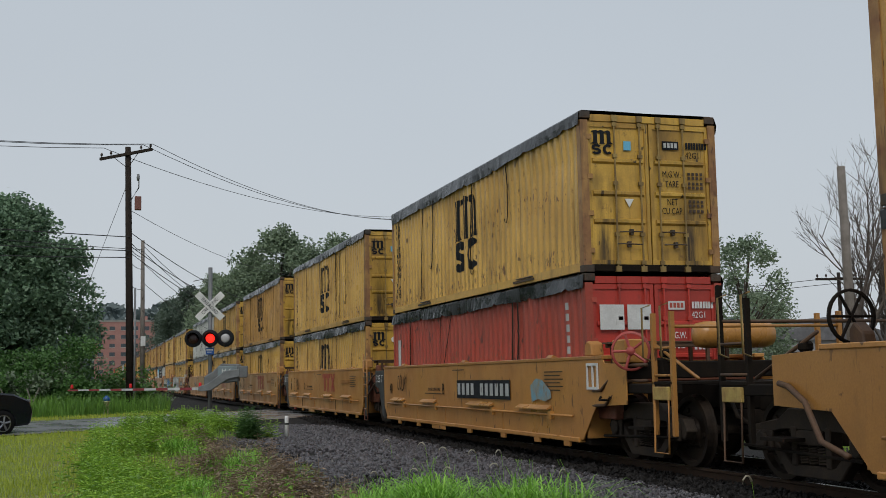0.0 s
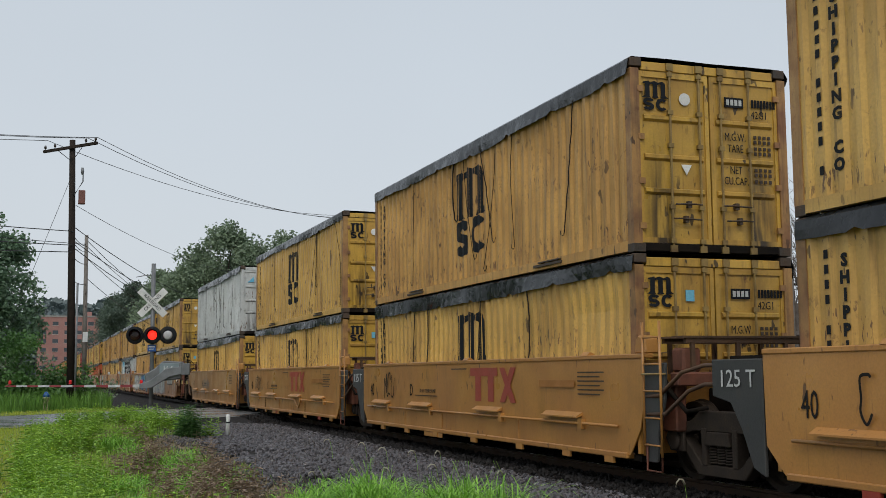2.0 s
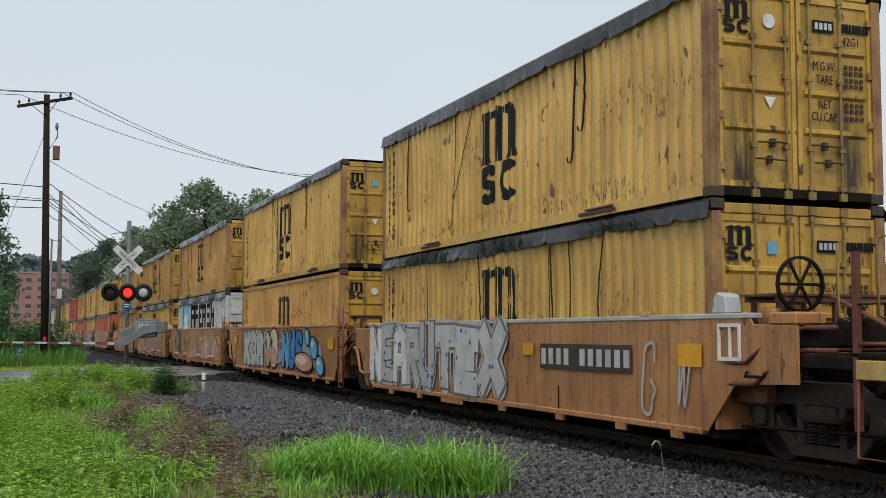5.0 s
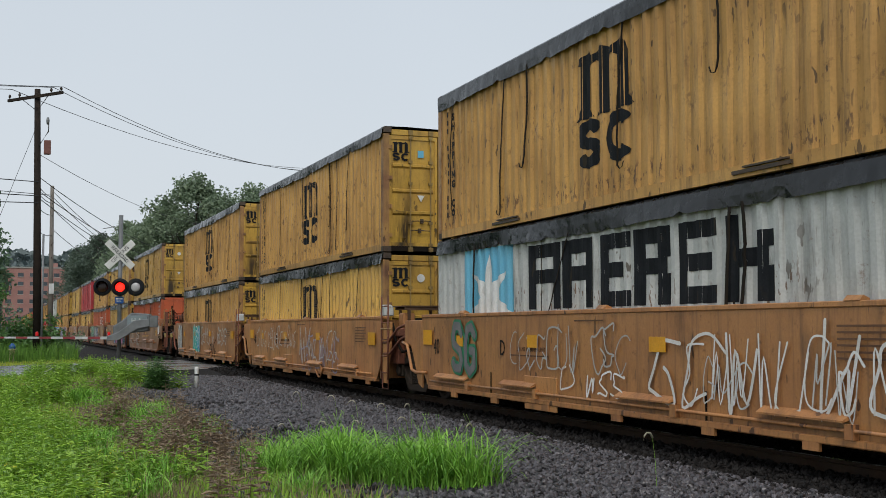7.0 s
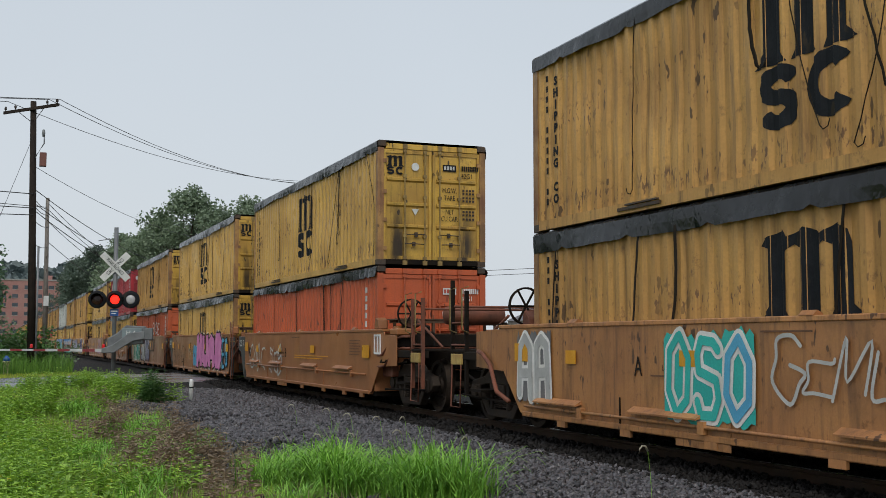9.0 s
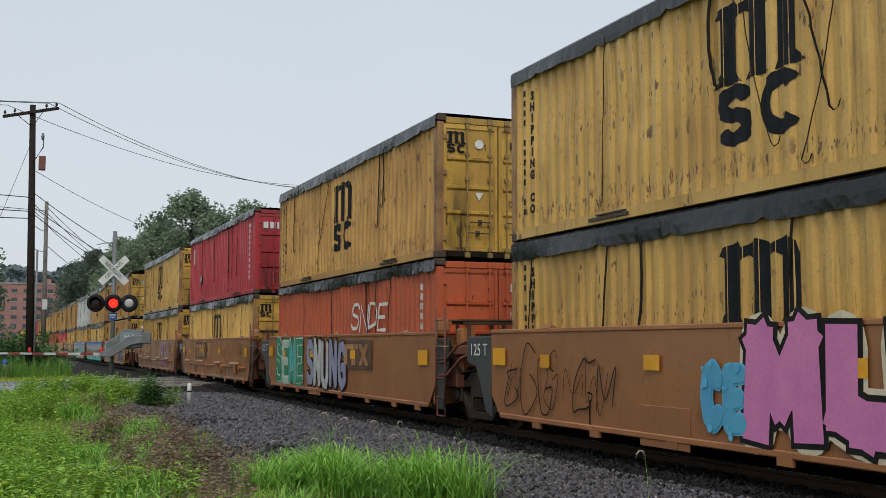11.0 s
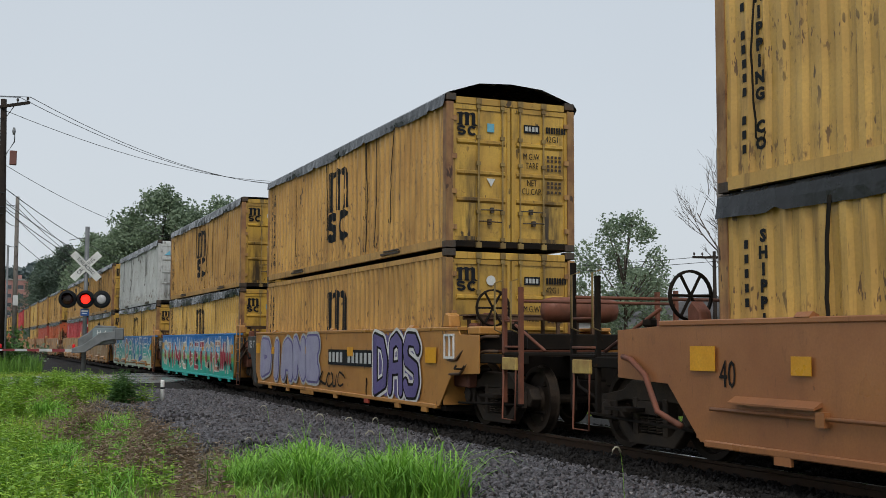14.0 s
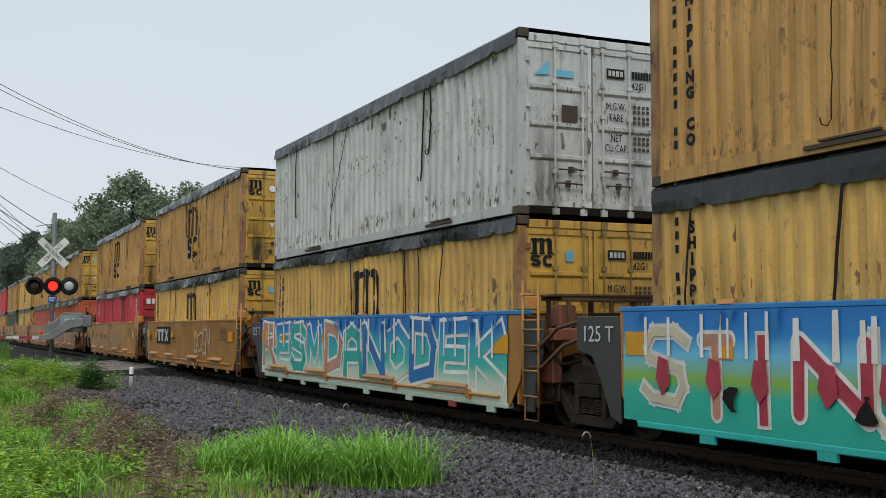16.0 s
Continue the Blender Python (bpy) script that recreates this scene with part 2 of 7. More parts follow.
def band_mat(name, stops):
    """Sprayed bands that fade into one another up the car's side."""
    m = mat(name, (0.3, 0.3, 0.3), None, 0.5)
    nt = m.node_tree
    bs = [n for n in nt.nodes if n.type == "BSDF_PRINCIPLED"][0]
    co, sp, mr, cr = (nt.nodes.new("ShaderNode" + k) for k in ("TexCoord", "SeparateXYZ", "MapRange", "ValToRGB"))
    mr.inputs["From Min"].default_value, mr.inputs["From Max"].default_value = 0.28, 1.52
    nt.links.new(co.outputs["Object"], sp.inputs[0])
    nt.links.new(sp.outputs["Z"], mr.inputs["Value"])
    nt.links.new(mr.outputs[0], cr.inputs[0])
    while len(cr.color_ramp.elements) < len(stops):
        cr.color_ramp.elements.new(0.5)
    for e, (p, c) in zip(cr.color_ramp.elements, stops):
        e.position, e.color = p, (*c, 1)
    nt.links.new(cr.outputs[0], bs.inputs["Base Color"])
    return m


SPRAY["meadow"] = band_mat("blue_to_green_spray", [(0.0, (0.015, 0.36, 0.28)), (0.3, (0.02, 0.42, 0.30)), (0.42, (0.22, 0.42, 0.05)), (0.62, (0.14, 0.48, 0.72)), (0.78, (0.02, 0.22, 0.55)), (1.0, (0.01, 0.14, 0.46))])
SPRAY["lagoon"] = band_mat("blue_to_white_spray", [(0.0, (0.60, 0.62, 0.50)), (0.2, (0.50, 0.62, 0.48)), (0.4, (0.04, 0.42, 0.36)), (0.65, (0.03, 0.34, 0.44)), (0.85, (0.015, 0.17, 0.50)), (1.0, (0.01, 0.12, 0.42))])
SPRAY["crimson"] = mat("crimson_spray", (0.44, 0.04, 0.07), None, 0.5)
GALV = mat("galvanised_steel", (0.19, 0.20, 0.21), (0.13, 0.14, 0.145), 0.5, 0.15, 4)
POLE_WOOD = mat("tarred_pole_wood", (0.022, 0.018, 0.016), (0.042, 0.032, 0.026), 0.85, 0, 3, 0.5, (0.02, 0.016, 0.014))
GREYWOOD = mat("weathered_pole_wood", (0.19, 0.17, 0.15), (0.13, 0.115, 0.10), 0.85, 0, 3, 0.4)
RUBBER = mat("tyre_rubber", (0.012, 0.012, 0.013), None, 0.8)
CARPAINT = mat("dark_blue_grey_car_paint", (0.012, 0.016, 0.022), None, 0.15, 0.3, 2)
CHROME = mat("alloy_metal", (0.35, 0.36, 0.37), None, 0.3, 0.9, 3)
GLASS_DARK = mat("dark_window_glass", (0.01, 0.012, 0.014), None, 0.06, 0, 2, bump=0)
LENS_RED = mat("lit_red_lens", (1.0, 0.012, 0.008), (1.0, 0.02, 0.01), 0.3, 0, 6, bump=0, emit=2.6)
LENS_DIM = mat("lit_red_arm_lens", (0.55, 0.012, 0.014), None, 0.3, 0, 6, bump=0, emit=0.35)
LENS_GREY = mat("pale_grey_lens", (0.42, 0.42, 0.44), (0.5, 0.5, 0.52), 0.25, 0, 4, bump=0)
SIGNBLUE = mat("blue_sign_sheet", (0.01, 0.09, 0.34), None, 0.4)
STRIPE_RED = mat("red_stripe", (0.26, 0.03, 0.035), None, 0.5)
# far wall: distance haze is put into a paler brick colour
BRICK = mat("haze_paled_brick_wall", (0.38, 0.20, 0.175), (0.33, 0.17, 0.15), 0.85, 0, 0.3, fine=3)
RAIL_SIDE = mat("rusty_rail", (0.045, 0.03, 0.022), (0.07, 0.042, 0.028), 0.6, 0.3, 3)
RAIL_TOP = mat("polished_rail_head", (0.12, 0.12, 0.12), None, 0.3, 0.8, 3)
TIE = mat("creosoted_tie", (0.040, 0.032, 0.026), (0.07, 0.058, 0.048), 0.85, 0, 4, 0.2)
CONCRETE = mat("grey_concrete", (0.33, 0.32, 0.30), (0.24, 0.235, 0.22), 0.85, 0, 5)
# bed under the stones: the shade in their gaps is put into its colour
BED = mat("ballast_bed_gap_shade", (0.012, 0.011, 0.011), (0.034, 0.032, 0.032), 0.8, 0, 22, fine=60, bump=1.0)
ROAD = mat("wet_asphalt", (0.16, 0.165, 0.17), (0.23, 0.235, 0.24), 0.26, 0, 0.7, fine=90, bump=0.25, gloss_var=0.17)
BARK = mat("bark", (0.07, 0.055, 0.042), (0.11, 0.09, 0.07), 0.9, 0, 6, 0.2)
DEADWOOD = mat("bare_grey_wood", (0.13, 0.11, 0.095), (0.09, 0.075, 0.065), 0.9, 0, 6)
WIRE = mat("cable_sheath", (0.03, 0.03, 0.032), None, 0.7)


def leaf_mat(name, a, b, rough=0.55, spread=0.5):
    m = bpy.data.materials.new(name)
    m.use_nodes = True
    nt = m.node_tree
    N, K = nt.nodes.new, nt.links.new
    bs = nt.nodes["Principled BSDF"]
    g, r = N("ShaderNodeNewGeometry"), N("ShaderNodeValToRGB")
    co, no, ad = N("ShaderNodeTexCoord"), N("ShaderNodeTexNoise"), N("ShaderNodeMath")
    no.inputs["Scale"].default_value = 0.45
    K(co.outputs["Object"], no.inputs["Vector"])
    ad.operation = "MULTIPLY_ADD"
    ad.inputs[1].default_value = spread
    K(g.outputs["Random Per Island"], ad.inputs[0])
    mu = N("ShaderNodeMath")
    mu.operation = "MULTIPLY"
    mu.inputs[1].default_value = 1.0 - spread + 0.25
    K(no.outputs["Fac"], mu.inputs[0])
    K(mu.outputs[0], ad.inputs[2])
    r.color_ramp.elements[0].color, r.color_ramp.elements[1].color = (*a, 1), (*b, 1)
    r.color_ramp.elements[0].position, r.color_ramp.elements[1].position = 0.15, 0.95
    K(ad.outputs[0], r.inputs[0])
    K(r.outputs[0], bs.inputs["Base Color"])
    bs.inputs["Roughness"].default_value = rough
    tr, mx, out = N("ShaderNodeBsdfTranslucent"), N("ShaderNodeMixShader"), nt.nodes["Material Output"]
    K(r.outputs[0], tr.inputs["Color"])
    mx.inputs[0].default_value = 0.0 if "stone" in name else 0.25
    K(bs.outputs[0], mx.inputs[1])
    K(tr.outputs[0], mx.inputs[2])
    K(mx.outputs[0], out.inputs[0])
    return m


LEAF_DARK = leaf_mat("dark_green_leaves", (0.075, 0.135, 0.085), (0.17, 0.275, 0.155))
# distance haze is put into the next three leaf colours: paler, greyer, bluer
LEAF_MID = leaf_mat("haze_paled_green_leaves", (0.115, 0.165, 0.105), (0.215, 0.285, 0.175))
LEAF_FAR = leaf_mat("haze_tinted_far_leaves", (0.055, 0.085, 0.065), (0.10, 0.14, 0.10))
LEAF_HILL = leaf_mat("haze_tinted_hill_leaves", (0.10, 0.135, 0.14), (0.145, 0.185, 0.18))
LEAF_BUSH = leaf_mat("bright_bush_leaves", (0.035, 0.095, 0.025), (0.10, 0.22, 0.05))
GRASS = leaf_mat("lawn_blades", (0.20, 0.27, 0.03), (0.42, 0.48, 0.06))
WEED = leaf_mat("weed_leaves", (0.045, 0.16, 0.016), (0.42, 0.64, 0.075))
TALL = leaf_mat("tall_grass_blades", (0.05, 0.20, 0.02), (0.36, 0.66, 0.09))
DRY = leaf_mat("dry_grass_blades", (0.14, 0.11, 0.055), (0.34, 0.29, 0.16))
DRYRED = leaf_mat("dry_red_stalks", (0.17, 0.115, 0.08), (0.36, 0.27, 0.18))
SEED = leaf_mat("pale_seed_heads", (0.30, 0.28, 0.20), (0.45, 0.43, 0.34))
FLOWER = leaf_mat("yellow_flowers", (0.50, 0.50, 0.03), (0.66, 0.66, 0.06))
VERGE = leaf_mat("verge_grass_blades", (0.03, 0.10, 0.014), (0.17, 0.34, 0.05))

STONE = leaf_mat("ballast_stone", (0.003, 0.003, 0.0035), (0.098, 0.092, 0.102), 0.36, 0.95)
# besides oil, the shade under the train is put into this stone colour
STONE_OIL_SHADE = leaf_mat("oil_and_shade_ballast_stone", (0.005, 0.0045, 0.0045), (0.020, 0.018, 0.017), 0.6, 0.85)

for _m in (BLACK, UNDER, ROPE, TRUCK_MAT, WHEEL, BED, TIE, POLE_WOOD, STONE_OIL_SHADE, RAIL_SIDE, SCRAWL_BLACK, RUBBER):
    sheen(_m, 0.12)
for _m in (TARP, GREY_END, IRON, RUSTRED):
    sheen(_m, 0.4)

# ---- mesh helpers ----


class Geo:
    """Collects faces for one mesh."""

    def __init__(self):
        self.v, self.f = [], []

    def add(self, vs, fs):
        n = len(self.v)
        self.v += [tuple(p) for p in vs]
        self.f += [tuple(i + n for i in q) for q in fs]
        return self

    def box(self, x0, x1, y0, y1, z0, z1):
        return self.add([(x, y, z) for z in (z0, z1) for y in (y0, y1) for x in (x0, x1)],
                        [(0, 2, 3, 1), (4, 5, 7, 6), (0, 1, 5, 4), (2, 6, 7, 3), (0, 4, 6, 2), (1, 3, 7, 5)])

    def prism(self, pts, a, b, axis="x"):
        """A polygon drawn out from a to b: in y-z along x, in x-z along y, in x-y along z."""
        put = {"x": lambda p, c: (c, p[0], p[1]), "y": lambda p, c: (p[0], c, p[1]), "z": lambda p, c: (p[0], p[1], c)}[axis]
        n = len(pts)
        vs = [put(p, a) for p in pts] + [put(p, b) for p in pts]
        return self.add(vs, [tuple(range(n)), tuple(range(2 * n - 1, n - 1, -1))] + [(i, i + n, (i + 1) % n + n, (i + 1) % n) for i in range(n)])

    def tube(self, path, r, n=6, r2=None):
        path = [Vector(p) for p in path]
        vs, fs = [], []
        for k, p in enumerate(path):
            d = (path[min(k + 1, len(path) - 1)] - path[max(k - 1, 0)]).normalized()
            a = d.cross(Vector((0, 0, 1)) if abs(d.z) < 0.9 else Vector((1, 0, 0))).normalized()
            b = d.cross(a)
            q = r if r2 is None else r + (r2 - r) * k / (len(path) - 1)
            vs += [p + (a * math.cos(2 * math.pi * i / n) + b * math.sin(2 * math.pi * i / n)) * q for i in range(n)]
        for k in range(len(path) - 1):
            fs += [(k * n + i, k * n + (i + 1) % n, (k + 1) * n + (i + 1) % n, (k + 1) * n + i) for i in range(n)]
        m = (len(path) - 1) * n
        fs += [tuple(range(n - 1, -1, -1)), tuple(range(m, m + n))]
        return self.add(vs, fs)

    def lathe(self, prof, axis="x", at=(0, 0, 0), n=24, caps=True):
        """prof: (radius, along) pairs turned about the axis."""
        vs, fs = [], []
        for r, s in prof:
            for i in range(n):
                c, d = r * math.cos(2 * math.pi * i / n), r * math.sin(2 * math.pi * i / n)
                p = {"x": (s, c, d), "y": (c, s, d), "z": (c, d, s)}[axis]
                vs.append((p[0] + at[0], p[1] + at[1], p[2] + at[2]))
        for k in range(len(prof) - 1):
            fs += [(k * n + i, k * n + (i + 1) % n, (k + 1) * n + (i + 1) % n, (k + 1) * n + i) for i in range(n)]
        m = (len(prof) - 1) * n
        if caps:
            fs += [tuple(range(n - 1, -1, -1)), tuple(range(m, m + n))]
        return self.add(vs, fs)


def mesh(name, g, material, bevel=0.0, smooth=False):
    me = bpy.data.meshes.new(name)
    me.from_pydata(g.v, [], g.f)
    bm = bmesh.new()
    bm.from_mesh(me)
    bmesh.ops.recalc_face_normals(bm, faces=bm.faces)
    if bevel:
        bmesh.ops.bevel(bm, geom=[e for e in bm.edges if len(e.link_faces) == 2 and e.calc_face_angle(0) > 0.6], offset=bevel, segments=1,
                        affect="EDGES", clamp_overlap=True)
    if smooth:
        for f in bm.faces:
            f.smooth = True
    bm.to_mesh(me)
    bm.free()
    me.materials.append(material)
    return me


def part(name, g, material, parent=None, label="", bevel=0.0, smooth=False, at=None):
    ob = new(name, g if isinstance(g, bpy.types.Mesh) else mesh(name, g, material, bevel, smooth))
    if parent:
        ob.parent = parent
    if at:
        ob.location = at
    if label:
        ob["label"] = label
    if name in ("number_row", "spring_group", "stencil_block", "code_bar", "letter_bar"):
        ob["kind"] = "stuff"
    return ob


def raw(name, verts, faces, material, parent=None):
    """Many pieces in one mesh, straight from arrays."""
    me = bpy.data.meshes.new(name)
    me.from_pydata(verts, [], faces)
    me.materials.append(material)
    ob = new(name, me)
    if parent:
        ob.parent = parent
    return ob


TEXTS = {}


def text_mesh(s, size, material, key=""):
    """Flat lettering in the x-y plane of its own mesh, middle at the origin."""
    k = (s, size, material.name, key)
    if k not in TEXTS:
        cu = bpy.data.curves.new("lettering", "FONT")
        cu.body, cu.size, cu.extrude, cu.align_x, cu.align_y, cu.resolution_u = s, size, 0.0015, "CENTER", "CENTER", 2
        cu.offset = 0.009 if "\n" in s else 0.0
        ob = bpy.data.objects.new("lettering", cu)
        scene.collection.objects.link(ob)
        me = bpy.data.meshes.new_from_object(ob.evaluated_get(bpy.context.evaluated_depsgraph_get()))
        me.materials.clear()
        me.materials.append(material)
        bpy.data.objects.remove(ob)
        TEXTS[k] = me
    return TEXTS[k]


SIDE = Matrix(((0, 0, -1), (-1, 0, 0), (0, 1, 0)))   # lettering that faces -x and reads towards -y
END = Matrix(((1, 0, 0), (0, 0, -1), (0, 1, 0)))     # lettering that faces -y


def lettering(s, size, material, parent, at, face=SIDE, squeeze=1.0):
    ob = new("lettering", text_mesh(s, size, material))
    ob.parent = parent
    ob.matrix_basis = Matrix.Translation(at) @ face.to_4x4() @ Matrix.Diagonal((squeeze, 1, 1, 1))
    return ob
# ---- ground, road, track ----
TRACK_X = 8.63
RAIL_Z = 0.31
ROAD_DIR = Vector((0.8, 0.6, 0))
ROAD_SIDE = Vector((-0.6, 0.8, 0))
ROAD_P = Vector((0.4, 33.5, 0))
ROAD_W = 8.5


def step(a, b, x):
    t = np.clip((x - a) / (b - a), 0, 1)
    return t * t * (3 - 2 * t)


def ground_z(x, y):
    x, y = np.asarray(x, float), np.asarray(y, float)
    base = 0.27 * step(14, 33, y) - 0.10 * step(-4, -14, x) * step(20, 30, y)
    lumps = 0.05 * np.sin(x * 1.3 + y * 0.5) * np.sin(y * 0.8 - x * 0.4) * step(3, 8, y) * (1 - step(26, 31, y))
    mound = 0.16 * np.exp(-((x - 1.9) ** 2 / 4.0 + (y - 28) ** 2 / 18.0))
    near = base + (lumps + mound) * (1 - step(3.0, 4.2, x))
    bed = 0.06 + 0.09 * step(3.2, 6.6, x) + 0.10 * step(14, 30, y) * (1 - step(5, 7, x))
    z = near + (bed - near) * step(2.8, 4.6, x)
    z = z + (0.0 - z) * step(11.5, 15.0, x) * 0.7
    kerb = (x - 0.4) * 0.6 - (y - 33.5) * 0.8
    z = z + (0.29 - z) * step(3.0, 0.2, kerb) * step(3.6, 5.6, x) * (1 - step(11.5, 13.0, x)) * (1 - step(-9.0, -11.0, kerb))
    return z


def patch(name, xs, ys, lift, material, zf=ground_z):
    X, Y = np.meshgrid(xs, ys, indexing="ij")
    Z = zf(X, Y) + lift
    n, m = X.shape
    vs = np.stack([X, Y, Z], -1).reshape(-1, 3).tolist()
    fs = [(i * m + j, (i + 1) * m + j, (i + 1) * m + j + 1, i * m + j + 1) for i in range(n - 1) for j in range(m - 1)]
    ob = raw(name, vs, fs, material)
    for p in ob.data.polygons:
        p.use_smooth = True
    return ob


def soil_mat():
    m = bpy.data.materials.new("grassy_soil")
    m.use_nodes = True
    nt = m.node_tree
    N, K = nt.nodes.new, nt.links.new
    bs = nt.nodes["Principled BSDF"]
    co = N("ShaderNodeTexCoord")
    a, b = N("ShaderNodeTexNoise"), N("ShaderNodeTexNoise")
    a.inputs["Scale"].default_value, b.inputs["Scale"].default_value = 0.55, 14.0
    a.inputs["Detail"].default_value, b.inputs["Detail"].default_value = 5, 4
    for n in (a, b):
        K(co.outputs["Object"], n.inputs["Vector"])
    r1, r2, mx = N("ShaderNodeValToRGB"), N("ShaderNodeValToRGB"), N("ShaderNodeMix")
    for r, c in ((r1, ((0.09, 0.13, 0.022), (0.20, 0.25, 0.042))), (r2, ((0.085, 0.062, 0.047), (0.29, 0.205, 0.15)))):
        r.color_ramp.elements[0].color, r.color_ramp.elements[1].color = (*c[0], 1), (*c[1], 1)
        r.color_ramp.elements[0].position, r.color_ramp.elements[1].position = 0.3, 0.7
        K(b.outputs["Fac"], r.inputs[0])
    sx, mr, ad = N("ShaderNodeSeparateXYZ"), N("ShaderNodeMapRange"), N("ShaderNodeMath")
    K(co.outputs["Object"], sx.inputs[0])
    for k, v in (("From Min", 1.0), ("From Max", 2.8), ("To Min", -0.25), ("To Max", 0.6)):
        mr.inputs[k].default_value = v
    K(sx.outputs["X"], mr.inputs["Value"])
    ad.operation, ad.use_clamp = "ADD", True
    mr2 = N("ShaderNodeMapRange")
    for k, v in (("From Min", 0.45), ("From Max", 0.6), ("To Min", 0.0), ("To Max", 0.55)):
        mr2.inputs[k].default_value = v
    K(a.outputs["Fac"], mr2.inputs["Value"])
    K(mr.outputs[0], ad.inputs[0])
    K(mr2.outputs[0], ad.inputs[1])
    mx.data_type = "RGBA"
    K(ad.outputs[0], mx.inputs["Factor"])
    K(r1.outputs[0], mx.inputs[6])
    K(r2.outputs[0], mx.inputs[7])
    K(mx.outputs[2], bs.inputs["Base Color"])
    bs.inputs["Roughness"].default_value = 0.9
    bp = N("ShaderNodeBump")
    bp.inputs["Strength"].default_value, bp.inputs["Distance"].default_value = 0.8, 0.05
    K(b.outputs["Fac"], bp.inputs["Height"])
    K(bp.outputs[0], bs.inputs["Normal"])
    return m


def spaced(lo, hi, fine_lo, fine_hi, d):
    mid = np.arange(fine_lo, fine_hi + d / 2, d)
    down = [fine_lo - d * (1.35 ** k - 1) * 4 for k in range(1, 40)]
    up = [fine_hi + d * (1.35 ** k - 1) * 4 for k in range(1, 40)]
    return np.array(sorted([v for v in down if v > lo] + [lo] + list(mid) + [v for v in up if v < hi] + [hi]))


ground = patch("ground", spaced(-3500, 3500, -16, 16, 0.5), spaced(-1500, 4000, 0, 60, 0.6), 0, soil_mat())
tagged(ground, "rain-wet grass and bare brown soil", "ground", kind="structure")

# the road, gently crowned, level with the rails where it crosses
rg = Geo()
rs = np.linspace(-60, 40, 81)
for s in rs:
    for k in range(9):
        w = ROAD_W * k / 8
        p = ROAD_P + ROAD_DIR * s + ROAD_SIDE * w
        z = float(ground_z(min(p.x, 2.0), 34)) + 0.03 * (1 - ((k - 4) / 4) ** 2) + 0.03
        z += (RAIL_Z + 0.005 - z) * float(step(1.5, 6.2, p.x)) * (1.0 - float(step(12, 20, p.x)) * 0.5)
        rg.v.append((p.x, p.y, z))
rg.f = [(i * 9 + j, (i + 1) * 9 + j, (i + 1) * 9 + j + 1, i * 9 + j + 1) for i in range(len(rs) - 1) for j in range(8)]
road = part("road", rg, ROAD, smooth=True)
tagged(road, "wet grey asphalt road over the level crossing", "road", kind="structure")

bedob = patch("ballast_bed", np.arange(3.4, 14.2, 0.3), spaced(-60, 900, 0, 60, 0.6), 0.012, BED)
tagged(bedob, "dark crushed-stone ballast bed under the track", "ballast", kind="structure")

rng = np.random.default_rng(4)
ICO_V = []
_p = (1 + 5 ** 0.5) / 2
for a in (-1, 1):
    for b in (-_p, _p):
        ICO_V += [(0, a, b), (a, b, 0), (b, 0, a)]
ICO_V = np.array(ICO_V) / np.sqrt(1 + _p * _p)
_d = ((ICO_V[:, None] - ICO_V[None]) ** 2).sum(-1)
_e = sorted(set(np.round(_d[_d > 1e-6], 4)))[0]
ICO_F = np.array([(i, j, k) for i in range(12) for j in range(i + 1, 12) for k in range(j + 1, 12)
                  if abs(_d[i, j] - _e) < 1e-2 and abs(_d[j, k] - _e) < 1e-2 and abs(_d[i, k] - _e) < 1e-2])


def stones(n, xs, ys, sizes, seed, power=1.0, stray=0.10):
    r = np.random.default_rng(seed)
    y = ys[0] + (ys[1] - ys[0]) * r.random(n) ** power
    x = xs[0] + (xs[1] - xs[0]) * r.random(n)
    s = r.uniform(sizes[0], sizes[1], n)
    keep = ((x > 3.7 + 0.5 * np.sin(y * 0.9) + 0.4 * np.sin(y * 2.3)) | (r.random(n) < stray)) & (((x - 0.4) * 0.6 - (y - 33.5) * 0.8) > -0.1)
    x, y, s = x[keep], y[keep], s[keep]
    n = len(x)
    q = r.normal(size=(n, 3, 3))
    q, _ = np.linalg.qr(q)
    v = ICO_V[None] * r.uniform(0.62, 1.15, (n, 12, 1))
    v = v * (np.stack([r.uniform(0.8, 1.3, n), r.uniform(0.6, 1.0, n), r.uniform(0.5, 0.9, n)], -1))[:, None]
    v = np.einsum("nij,nkj->nki", q, v) * s[:, None, None]
    v *= np.clip(0.72 + 0.022 * (y - 6), 0.7, 1.2)[:, None, None]
    v += np.stack([x, y, ground_z(x, y) + 0.012 + s * r.uniform(0.0, 0.55, n)], -1)[:, None]
    f = ICO_F[None] + 12 * np.arange(n)[:, None, None]
    return v.reshape(-1, 3).tolist(), f.reshape(-1, 3).tolist()


bv, bf = stones(74000, (2.5, 6.75), (6.5, 34.0), (0.024, 0.050), 5, 1.75)
tagged(raw("ballast_stones", bv, bf, STONE), "loose wet grey crushed ballast stones", "ballast", kind="stuff")
bv, bf = stones(5000, (1.4, 3.9), (6.5, 26.0), (0.014, 0.04), 8, 1.3, 0.55)
tagged(raw("loose_gravel", bv, bf, STONE), "scattered small grey gravel on bare brown soil", "gravel", kind="stuff")
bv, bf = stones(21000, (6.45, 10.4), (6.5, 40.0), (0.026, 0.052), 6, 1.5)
tagged(raw("ballast_stones", bv, bf, STONE_OIL_SHADE), "oily ballast stones between and beside the rails, darkened for the train's shade", "ballast", kind="stuff")

